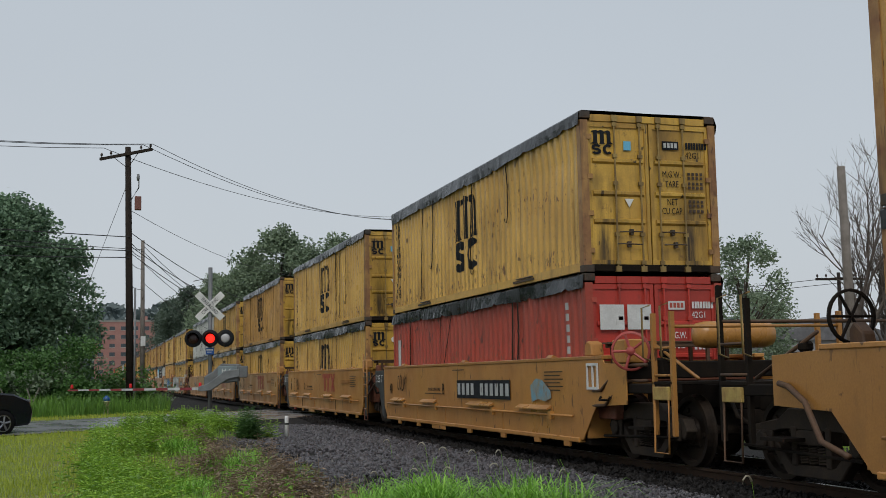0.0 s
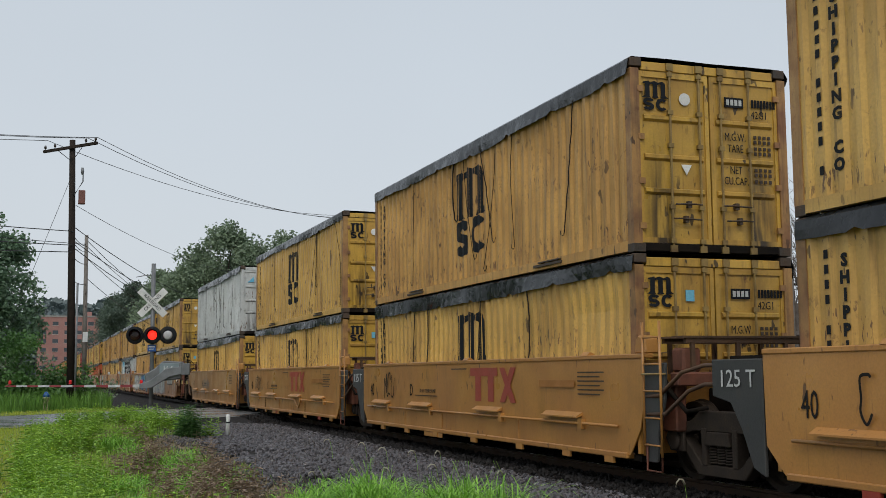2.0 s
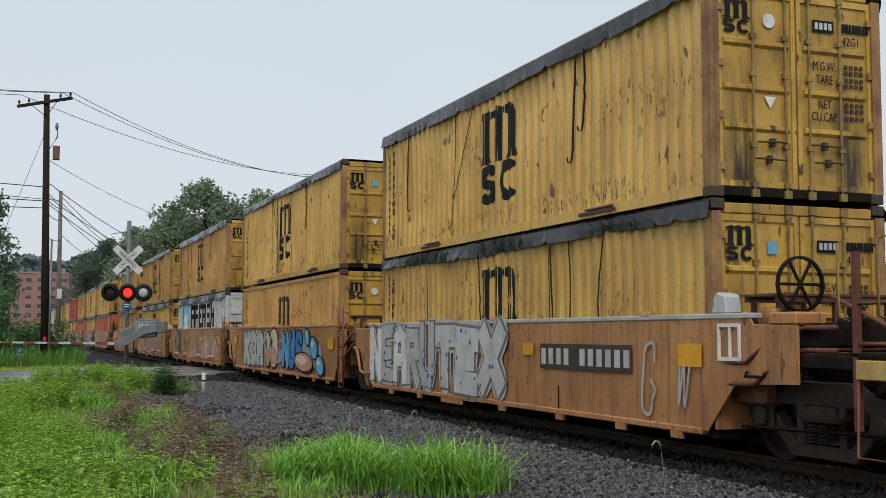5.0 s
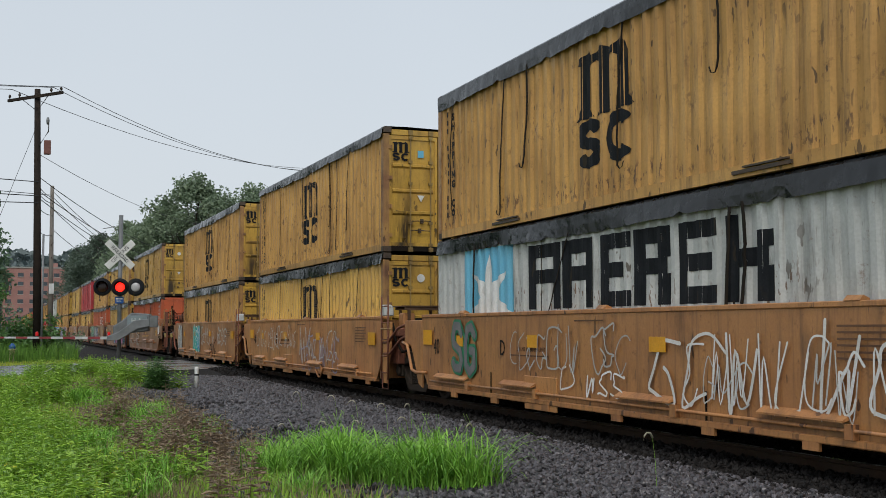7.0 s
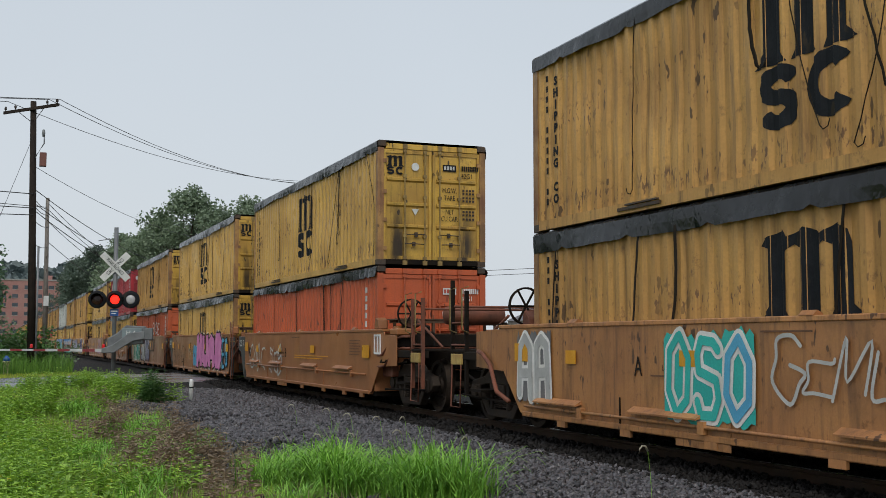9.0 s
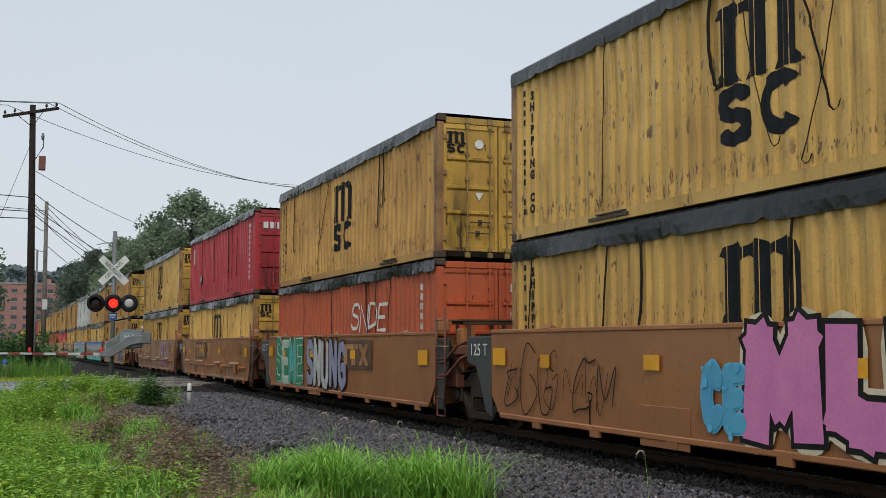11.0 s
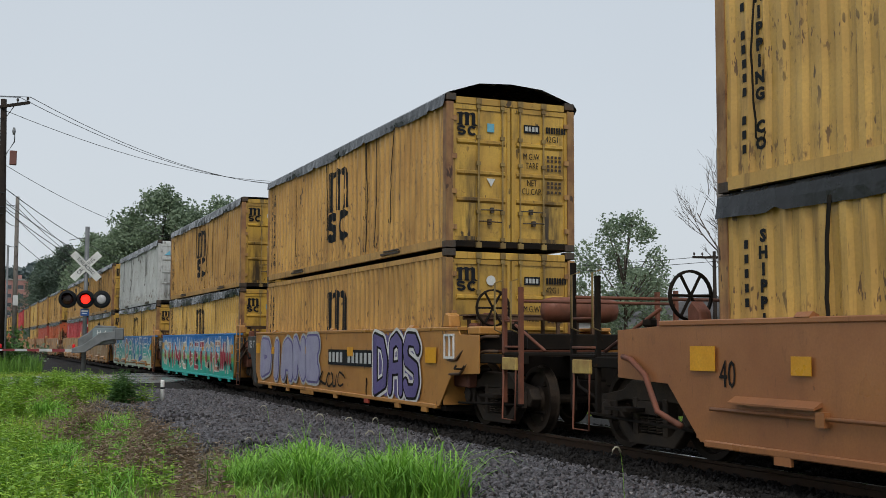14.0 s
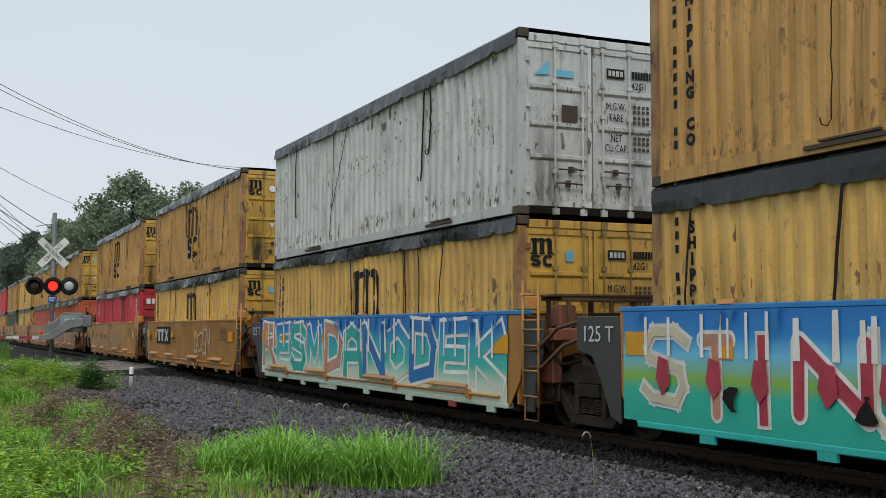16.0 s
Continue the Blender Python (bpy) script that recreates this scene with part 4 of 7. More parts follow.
    if look_name in ("red", "orange", "maroon"):
        fig = ([], [])
        z = 2.2
        for i in range(10):
            bar2(fig, -5.25, -5.33, z - 0.12, z)
            z -= 0.18
        bar2(fig, 5.5, 5.25, 1.6, 2.2) if look_name == "maroon" else None
        bar2(fig, 5.62, 5.40, 0.5, 1.95) if look_name == "red" else None
        if look_name == "maroon":
            part("torn_metal", Geo().prism([(3.62, 0.86), (3.30, 0.94), (3.16, 1.06), (3.24, 0.80), (3.42, 0.66)], -1.235, -1.19, "x"), BLACK, c, "small dark torn hole")
            part("torn_flap", Geo().prism([(3.45, 0.92), (3.18, 1.05), (3.24, 0.92), (3.38, 0.78)], -1.262, -1.24, "x"), GREYWHITE, c, "bent pale metal flap")
        part("number_row", figure_mesh("number_row", fig, dent, GREYWHITE), None, c, "upright column of pale number blocks")
    return c
# ---- well cars ----
HALF = 1.38     # half the width over the side sheets
PAINTS = {"tan": (TAN, "tan-orange"), "rusty": (RUSTY, "rust-stained orange"), "brown": (BROWN, "brown")}
WHEELSETS = []


def wheelset_geo():
    g = Geo().tube([(-1.0, 0, 0), (1.0, 0, 0)], 0.075, 10)
    for s in (-1, 1):
        g.lathe([(0.10, s * 0.82), (0.17, s * 0.84), (0.20, s * 0.79), (0.39, s * 0.77), (0.41, s * 0.835), (0.478, s * 0.835), (0.483, s * 0.74), (0.51, s * 0.715),
                 (0.505, s * 0.70), (0.41, s * 0.70), (0.39, s * 0.73), (0.12, s * 0.72)], "x", n=32)
        g.box(s * 0.99 - 0.05, s * 0.99 + 0.05, -0.11, 0.11, -0.11, 0.11)
        for a in (0, 120, 240):
            c, d = 0.3 * math.cos(radians(a)), 0.3 * math.sin(radians(a))
            g.box(s * 0.80 - 0.012, s * 0.80 + 0.012, c - 0.03, c + 0.03, d - 0.03, d + 0.03)
    return g


WHEELSET_MESH = mesh("wheelset", wheelset_geo(), WHEEL)
_tg = Geo()
for s_ in (-1, 1):
    # top member, the tension member below it, and two columns round the spring window
    _tg.prism([(-1.22, 0.50), (-1.12, 0.66), (-0.62, 0.74), (-0.42, 0.86), (0.42, 0.86), (0.62, 0.74), (1.12, 0.66), (1.22, 0.50), (1.12, 0.38), (0.98, 0.42), (0.84, 0.56),
               (0.56, 0.62), (-0.56, 0.62), (-0.84, 0.56), (-0.98, 0.42), (-1.12, 0.38)], s_ * 0.90, s_ * 1.06, "x")
    _tg.prism([(-0.90, 0.50), (-0.80, 0.575), (-0.40, 0.235), (0.40, 0.235), (0.80, 0.575), (0.90, 0.50), (0.48, 0.10), (-0.48, 0.10)], s_ * 0.905, s_ * 1.055, "x")
    for e_ in (-1, 1):
        _tg.box(min(s_ * 0.91, s_ * 1.075), max(s_ * 0.91, s_ * 1.075), min(e_ * 0.27, e_ * 0.37), max(e_ * 0.27, e_ * 0.37), 0.22, 0.66)
        _tg.prism([(e_ * 0.89 - 0.17, 0.36), (e_ * 0.89 - 0.17, 0.60), (e_ * 0.89 + 0.17, 0.60), (e_ * 0.89 + 0.17, 0.36)], s_ * 1.06, s_ * 1.10, "x")
        _tg.lathe([(0.10, s_ * 1.10), (0.12, s_ * 1.12), (0.10, s_ * 1.15)], "x", (0, e_ * 0.89, 0.483), 12)
    # bolster end above the springs
    _tg.prism([(-0.26, 0.46), (0.26, 0.46), (0.22, 0.62), (-0.22, 0.62)], s_ * 0.95, s_ * 1.10, "x")
_tg.box(-1.0, 1.0, -0.2, 0.2, 0.45, 0.74)
TRUCK_MESH = mesh("truck_frame", _tg, TRUCK_MAT, 0.012)
_sg = Geo()
for s_ in (-1, 1):
    for k_ in range(3):
        y_ = -0.17 + 0.17 * k_
        pts_ = [(s_ * 1.0 + 0.07 * math.cos(a * 1.05), y_ + 0.075 * math.sin(a * 1.05), 0.245 + a * 0.0054) for a in range(0, 40)]
        _sg.tube(pts_, 0.014, 5)
SPRING_MESH = mesh("spring_group", _sg, TRUCK_MAT, smooth=True)


def add_truck(parent, y):
    t = part("truck", TRUCK_MESH, None, parent, "grimy cast-steel bogie frame", at=(0, y, 0))
    for e in (-1, 1):
        w = part("wheelset", WHEELSET_MESH, None, t, "dark steel wheels on an axle", at=(0, e * 0.89, 0.483))
        WHEELSETS.append(w)
    part("spring_group", SPRING_MESH, None, t)
    return t


def flat_stroke(g, pts, w, x, rise=0.0, square=False):
    """A flat brush stroke with round ends on the near side at x; pts are (y, z)."""
    pts = [Vector((p[0], p[1])) for p in pts]
    if square:
        e = (pts[-1] - pts[0]).normalized() * w * 0.46
        pts = [pts[0] - e, *pts[1:-1], pts[-1] + e]
    left, right = [], []
    for k, p in enumerate(pts):
        d = (pts[min(k + 1, len(pts) - 1)] - pts[max(k - 1, 0)]).normalized()
        n = Vector((-d.y, d.x)) * w / 2
        left.append(p + n)
        right.append(p - n)
    d0, d1 = (pts[0] - pts[1]).normalized(), (pts[-1] - pts[-2]).normalized()
    poly = []
    cap = lambda c, n, d: [c + (n * math.cos(a) + d * math.sin(a)) * w / 2 for a in (math.pi * i / 6 for i in range(1, 6))]
    n0, n1 = (left[0] - pts[0]).normalized(), (left[-1] - pts[-1]).normalized()
    vs = [(x - rise * i, p.x, p.y) for i, p in enumerate(left)] + [(x - rise * i, p.x, p.y) for i, p in enumerate(right)]
    m = len(pts)
    fs = [(i, i + 1, m + i + 1, m + i) for i in range(m - 1)]
    if square:
        g.add(vs, fs)
        return
    e0, e1 = cap(pts[0], n0, d0), cap(pts[-1], n1, d1)
    o = len(vs)
    vs += [(x, p.x, p.y) for p in e0] + [(x - rise * (m - 1), p.x, p.y) for p in e1]
    fs += [tuple([0] + list(range(o, o + 5)) + [m]), tuple([m - 1] + list(range(o + 5, o + 10)) + [2 * m - 1])]
    g.add(vs, fs)


GLYPHS = {
    "E": [[(1, 1), (0, 1), (0, 0), (1, 0)], [(0, 0.5), (0.8, 0.5)]],
    "A": [[(0, 0), (0.1, 0.85), (0.5, 1), (0.9, 0.85), (1, 0)], [(0.05, 0.4), (0.95, 0.4)]],
    "R": [[(0, 0), (0, 1), (0.9, 0.95), (0.95, 0.6), (0, 0.48)], [(0.4, 0.5), (1, 0)]],
    "U": [[(0, 1), (0, 0.15), (0.3, 0), (0.75, 0), (1, 0.2), (1, 1)]],
    "T": [[(0, 1), (1, 1)], [(0.5, 0.95), (0.5, 0)]],
    "X": [[(0, 1), (1, 0)], [(0, 0), (1, 1)]],
    "S": [[(1, 0.85), (0.75, 1), (0.2, 1), (0, 0.8), (0.1, 0.6), (0.9, 0.45), (1, 0.2), (0.8, 0), (0.2, 0), (0, 0.15)]],
    "N": [[(0, 0), (0, 1), (1, 0), (1, 1)]],
    "M": [[(0, 0), (0.1, 1), (0.5, 0.35), (0.9, 1), (1, 0)]],
    "G": [[(1, 0.85), (0.7, 1), (0.2, 0.95), (0, 0.6), (0.1, 0.15), (0.5, 0), (1, 0.1), (1, 0.45), (0.6, 0.45)]],
    "K": [[(0, 0), (0, 1)], [(1, 1), (0.1, 0.5), (1, 0)]],
    "C": [[(1, 0.85), (0.6, 1), (0.15, 0.9), (0, 0.5), (0.15, 0.1), (0.6, 0), (1, 0.15)]],
    "W": [[(0, 1), (0.2, 0), (0.5, 0.7), (0.8, 0), (1, 1)]],
    "O": [[(0.5, 1), (0.05, 0.8), (0, 0.3), (0.4, 0), (0.95, 0.2), (1, 0.7), (0.55, 1)]],
    "F": [[(1, 1), (0, 1), (0, 0)], [(0, 0.5), (0.8, 0.5)]],
    "D": [[(0, 0), (0, 1), (0.7, 0.95), (1, 0.6), (0.9, 0.15), (0, 0)]],
    "I": [[(0.5, 1), (0.5, 0)]],
}


def graffiti(parent, y0, y1, z0, z1, n, ground_col, edge, fill, seed, accents=(), fat=0.34, rim=0.09, word="", square=False, halo=""):
    """Spray-painted lettering on a car's side: background, edge and fill in thin layers. y0 is the reader's left."""
    r = random.Random(seed)
    x = -HALF - 0.024
    word = word or "".join(r.choice("EASGCWO") for _ in range(n))
    n = len(word)
    w, h = (y0 - y1) / n, z1 - z0
    if ground_col:
        g = Geo()
        top = [(y0 + (y1 - y0) * i / 24, z1 + r.uniform(-0.14, 0.02)) for i in range(25)]
        bot = [(y1 + (y0 - y1) * i / 24, z0 + r.uniform(-0.02, 0.12)) for i in range(25)]
        g.add([(x, *p) for p in top + bot], [(i, i + 1, 48 - i, 49 - i) for i in range(24)])
        part("graffiti", g, SPRAY[ground_col], parent, "painted graffiti background")
    ge, gh, gfs = Geo(), Geo(), {}
    t = fat * min(w * 1.2, h * 0.9)
    for i, ch in enumerate(word):
        left = y0 - w * i - t * 0.42 - r.uniform(0, 0.05) * w
        wide = w - t * 0.80
        zz = z0 + t * 0.5 + r.uniform(0, 0.05) * h
        hh = h - t - r.uniform(0, 0.06) * h
        slant = r.uniform(-0.08, 0.08)
        f = r.choice(fill)
        s = 0
        for line in GLYPHS[ch]:
            pts = [(left - wide * (u + slant * (v - 0.5) + r.uniform(-0.03, 0.03)), zz + hh * (v + r.uniform(-0.03, 0.03))) for u, v in line]
            for p, q in zip(pts, pts[1:]):
                lift = 0.00022 * ((i % 3) * 11 + s)
                s += 1
                if halo:
                    flat_stroke(gh, [p, q], t + 0.11, x - 0.0015 - lift * 0.1)
                flat_stroke(ge, [p, q], t, x - 0.004 - lift * 0.5, square=square)
                flat_stroke(gfs.setdefault(f, Geo()), [p, q], max(0.03, t - rim), x - 0.012 - lift * 0.5, square=square)
    if halo:
        part("graffiti", gh, SPRAY[halo], parent, "soft painted glow round the letters")
    part("graffiti", ge, SPRAY[edge], parent, "bold graffiti outlines")
    for f, g in gfs.items():
        part("graffiti", g, SPRAY[f], parent, "bold graffiti strokes")
    if accents:
        g = Geo()
        for k in range(n * 6):
            cy, cz, q = r.uniform(y1, y0), r.uniform(z0, z1), r.uniform(0.02, 0.05)
            g.lathe([(q, x - 0.022 - 0.0001 * k), (q, x - 0.021 - 0.0001 * k)], "x", (0, cy, cz), 10)
        part("graffiti", g, SPRAY[accents[0]], parent, "graffiti dots")


def scrawl(parent, y0, y1, z0, z1, col, seed, width=0.03, n=8):
    """A quick thin spray tag: jerky looped signs drawn in one go, too rough to read."""
    r = random.Random(seed)
    g = Geo()
    w, h = (y0 - y1) / n, z1 - z0
    k = 0
    for i in range(n):
        left, wide = y0 - w * i, w * r.uniform(0.7, 1.15)
        top = r.uniform(0.65, 1.0)
        if r.random() < 0.15:
            continue
        for line in GLYPHS[r.choice("SGCWOMU")]:
            pts = [Vector((left - wide * (u * 0.9 + 0.25 * (v - 0.5) + r.uniform(-0.2, 0.2)), z0 + h * (v * top * 0.85 + r.uniform(-0.10, 0.14)))) for u, v in line]
            pts = [pts[0] * 2 - pts[1], *pts, pts[-1] + (pts[-1] - pts[-2]) * r.uniform(0.2, 0.8)]
            way = []
            for a, b, c, d in zip(pts, pts[1:], pts[2:], pts[3:]):
                for q in range(5):
                    u = q / 5
                    way.append(0.5 * (2 * b + (c - a) * u + (2 * a - 5 * b + 4 * c - d) * u * u + (3 * b - a - 3 * c + d) * u ** 3))
            if len(way) > 2:
                way = [(p.x, min(1.49, max(0.29, p.y))) for p in way]
                flat_stroke(g, way, width * r.uniform(0.8, 1.2), -HALF - 0.030 - 0.0007 * (k % 12), 0.00006)
                k += 1
    part("graffiti", g, SPRAY[col], parent, "thin looping spray tag")


def small_print(parent, y0, y1, z, rows, material, x=-HALF - 0.021):
    g = Geo()
    for k in range(rows):
        g.box(x - 0.001, x, y1 + 0.15 * (k % 2) * (y0 - y1), y0, z - k * 0.06, z - k * 0.06 + 0.02)
    part("stencil_block", g, material, parent)


def number_plate_bars(parent, y0, y1, z0, z1, plate, ink, seed=0):
    """The car's reporting mark and number: a dark panel with plain pale bars."""
    part("number_panel", Geo().box(-HALF - 0.026, -HALF - 0.02, y1, y0, z0, z1), plate, parent, "dark panel with pale number bars")
    g = Geo()
    n = 10
    w = (y0 - y1) / (n + 1)
    for i in range(n + 1):
        if i == 4:
            continue
        a = y0 - w * (i + 0.2)
        g.box(-HALF - 0.029, -HALF - 0.027, a - w * 0.6, a, z0 + 0.18 * (z1 - z0), z1 - 0.18 * (z1 - z0))
    part("number_row", g, ink, parent)


def chevron_mark(parent, y, z0, h, material, plate=None):
    """The owner's mark: two T-shaped blocks and a crossed one, plain."""
    x = -HALF - (0.030 if plate else 0.008)
    if plate:
        part("mark_panel", Geo().box(-HALF - 0.026, -HALF - 0.02, y - 1.15, y + 1.15, z0 - 0.08, z0 + h + 0.08), plate, parent, "faded dark panel")
    g = Geo()
    t = h * 0.24
    g.box(x - 0.002, x, y - 0.20, y + 1.05, z0 + h - t, z0 + h)
    for c in (0.68, 0.10):
        g.box(x - 0.002, x, y + c - 0.13, y + c + 0.13, z0, z0 + h - t - 0.001)
    for a, b in ((0.0, 1.0), (1.0, 0.0)):
        lay = x - 0.004 - 0.003 * a
        g.prism([(y - 0.30, z0 + h * a), (y - 0.52, z0 + h * a), (y - 0.98, z0 + h * b), (y - 0.76, z0 + h * b)], lay - 0.001, lay, "x")
    part("owner_mark", g, material, parent, "faded block mark")


def ladder_geo(y, x, z0, z1, w=0.42, n=5):
    g = Geo()
    for e in (-1, 1):
        g.tube([(x, y + e * w / 2, z0), (x, y + e * w / 2, z1)], 0.018, 6)
    for i in range(n):
        z = z0 + (z1 - z0) * (i + 0.4) / n
        g.tube([(x, y - w / 2, z), (x, y + w / 2, z)], 0.013, 6)
    return g


def well_car(paint, pos, seed):
    """One unit of a five-unit articulated car: origin over the rails at the middle of its well. pos 0 has the brake end towards -y, 4 the far coupler end."""
    body, word = PAINTS[paint]
    r = random.Random(seed)
    c = new("well_car")
    tagged(c, f"{word} steel double-stack well car unit on dark bogies", "rail car", "well cars of the train")
    near_end, far_end = pos == 0, pos == 4
    upper_paint, lower_paint = {18: (SPRAY["blue"], SPRAY["teal"]), 19: (SPRAY["blue"], SPRAY["paleteal"]), 7: (SPRAY["silver"], body)}.get(seed, (body, body))
    for s in (-1, 1):
        if near_end:
            lo = [(-7.0, 1.50), (-7.05, 1.44), (-7.78, 1.42), (-7.78, 0.84), (-6.72, 0.80), (-6.2, 0.27)]
        else:
            lo = [(-6.52, 1.50), (-6.52, 0.95), (-6.42, 0.60), (-6.15, 0.27)]
        if far_end:
            hi = [(6.25, 0.27), (6.85, 0.86), (7.9, 0.90), (7.9, 1.46), (7.0, 1.50)]
        else:
            hi = [(6.20, 0.27), (6.50, 0.55), (6.52, 1.50)]
        sheet = part("side_sheet", Geo().prism(lo + hi, s * HALF - s * 0.02, s * HALF, "x"), body, c, bevel=0.004)
        part("top_chord", Geo().box(s * HALF - s * 0.16 if s > 0 else -HALF - 0.015, HALF + 0.015 if s > 0 else -HALF + 0.16, lo[0][0], hi[-1][0], 1.50, 1.56), upper_paint, c, bevel=0.01)
        a, b = sorted((s * (HALF - 0.10), s * (HALF + 0.03)))
        part("bottom_chord", Geo().box(a, b, -6.1, 6.15, 0.225, 0.30), lower_paint, c, bevel=0.012)
    x = -HALF
    shelf = 0.75 if (paint == "tan" and seed < 12) or paint == "brown" else 0.50
    pz = shelf - 0.12
    if seed not in (7, 8, 13, 14, 17, 18):
        part("pipe_run", Geo().tube([(x - 0.045, -5.9, pz), (x - 0.045, -2.2, pz), (x - 0.045, -1.9, pz - 0.22), (x - 0.045, -1.75, pz - 0.22), (x - 0.045, -1.3, pz), (x - 0.045, 6.0, pz)]
                                    if pos == 3 else [(x - 0.045, -5.9, pz), (x - 0.045, 6.0, pz)], 0.022, 6), body, c, smooth=True)
    for y in (-4.2, -1.3, 2.3, 5.0) if seed not in (7, 8, 13, 14, 17, 18) else ():
        w = r.uniform(0.55, 0.75)
        part("lip_shelf", Geo().prism([(x, shelf + 0.03), (x - 0.10, shelf - 0.03), (x - 0.10, shelf - 0.05), (x, shelf - 0.02)], y - w, y + w, "y"), body, c)
        part("bracket", Geo().box(x - 0.07, x, y - w - 0.1, y - w + 0.02, shelf - 0.2, shelf - 0.06), body, c)
    for y in (-5.6, -4.3, -2.6, -0.6, 1.4, 3.2, 4.9):
        part("lower_tab", Geo().box(x - 0.028, x + 0.01, y - 0.12, y + 0.12, 0.15, 0.24), lower_paint if r.random() < 0.92 else TTXRED, c)
    for y in (-4.9, -0.2, 4.6):
        part("stacking_guide", Geo().prism([(x - 0.02, 1.56), (x + 0.10, 1.56), (x + 0.10, 1.58), (x + 0.03, 1.61)], y - 0.11, y + 0.11, "y"), body, c)
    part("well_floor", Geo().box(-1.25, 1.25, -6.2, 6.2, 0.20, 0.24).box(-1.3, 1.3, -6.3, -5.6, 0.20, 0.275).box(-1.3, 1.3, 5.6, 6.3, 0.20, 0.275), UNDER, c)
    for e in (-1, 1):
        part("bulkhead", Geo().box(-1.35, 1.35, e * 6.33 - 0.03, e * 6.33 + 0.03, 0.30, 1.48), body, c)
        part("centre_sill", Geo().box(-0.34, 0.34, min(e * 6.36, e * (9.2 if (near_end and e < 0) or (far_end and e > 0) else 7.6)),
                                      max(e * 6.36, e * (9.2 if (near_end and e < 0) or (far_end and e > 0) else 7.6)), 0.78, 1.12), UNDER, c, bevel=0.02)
    end_paint = body if paint == "rusty" else GREY_END
    if not far_end:
        for s in (-1, 1):
            part("end_cover", Geo().prism([(6.54, 1.46), (7.50, 1.46), (7.50, 1.05), (7.15, 0.98), (6.95, 0.70), (6.75, 0.30), (6.54, 0.22)],
                                          s * HALF - s * 0.05, s * HALF - s * 0.002, "x"), end_paint, c, bevel=0.012)
        if paint != "rusty":
            lettering("125 T", 0.27, WHITE, c, (x - 0.010, 7.0, 1.24), SIDE, 1.1)
        else:
            part("grab_pipe", Geo().tube([(x - 0.05, 7.45, 1.05), (x - 0.05, 7.2, 1.0), (x - 0.05, 6.95, 0.55), (x - 0.05, 6.7, 0.5), (x - 0.05, 6.2, 0.52)], 0.03, 8), body, c, smooth=True)
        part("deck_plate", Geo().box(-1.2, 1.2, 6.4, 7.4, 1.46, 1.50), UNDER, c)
    if not near_end:
        for s in (-1, 1):
            part("end_cover", Geo().prism([(-6.54, 1.44), (-7.05, 1.44), (-7.02, 1.0), (-6.85, 0.55), (-6.80, 0.22), (-6.54, 0.22)],
                                          s * HALF - s * 0.05, s * HALF - s * 0.002, "x"), end_paint, c, bevel=0.012)
        part("step_stirrup", Geo().tube([(x - 0.02, -6.62, 0.45), (x - 0.02, -6.62, 0.12), (x - 0.02, -6.98, 0.12), (x - 0.02, -6.98, 0.5)], 0.016, 6), RUSTRED, c, smooth=True)
        part("hand_grip", Geo().tube([(x + 0.02, -6.55, 1.30), (x - 0.06, -6.6, 1.30), (x - 0.06, -7.0, 1.30), (x + 0.02, -7.05, 1.30)], 0.014, 6), ROD, c, smooth=True)
    # ironwork at the near end
    y = -6.80
    if not near_end:
        part("ladder", ladder_geo(y, x - 0.035, 0.30, 1.95), RUSTRED if paint != "tan" else body, c, smooth=True)
    part("hose", Geo().tube([(x + 0.2, -6.6, 1.4), (x + 0.15, -6.9, 1.1), (x + 0.2, -7.2, 0.85), (x + 0.3, -7.5, 0.9)], 0.03, 6), UNDER, c, smooth=True)
    part("end_beam", Geo().box(-1.25, 1.25, -7.15, -6.95, 1.15, 1.32).box(-1.2, -1.05, -7.0, -6.4, 0.6, 1.2).box(1.05, 1.2, -7.0, -6.4, 0.6, 1.2), RUSTRED, c, bevel=0.02)
    # an open walkway over the joint, on short legs
    for k in range(4):
        part("walkway_slat", Geo().box(-1.15, 1.15, -6.62 - 0.17 * k, -6.50 - 0.17 * k, 1.74, 1.765), IRON, c)
    for yy in (-6.55, -7.08):
        trestle = Geo().box(-1.10, 1.10, yy - 0.03, yy + 0.03, 1.68, 1.74)
        for xx in (-1.0, -0.35, 0.35, 1.0):
            trestle.box(xx - 0.025, xx + 0.025, yy - 0.025, yy + 0.025, 1.30, 1.70)
        part("walkway_bearer", trestle, IRON, c)
    part("valve_box", Geo().box(-1.12, -0.86, -7.06, -6.78, 1.32, 1.62), body if paint != "tan" else RUSTRED, c, bevel=0.03)
    for zz, dy in ((1.30, 0.0), (1.08, 0.14)):
        part("air_pipe", Geo().tube([(x + 0.03, -6.5, zz - 0.28), (x - 0.02, -6.95 - dy, zz - 0.26), (x + 0.06, -7.35 - dy, zz + 0.02), (x + 0.12, -7.75, zz + 0.10), (x + 0.12, -8.2, zz + 0.10)],
                                     0.026, 7), IRON if paint == "tan" else RUSTRED, c, smooth=True)
    part("guide_cone", Geo().prism([(-6.52, 1.56), (-6.22, 1.56), (-6.25, 1.74), (-6.32, 1.80), (-6.48, 1.76)], x + 0.05, x + 0.26, "x"), GREYWHITE if seed in (7, 10, 11) else body, c, bevel=0.02)
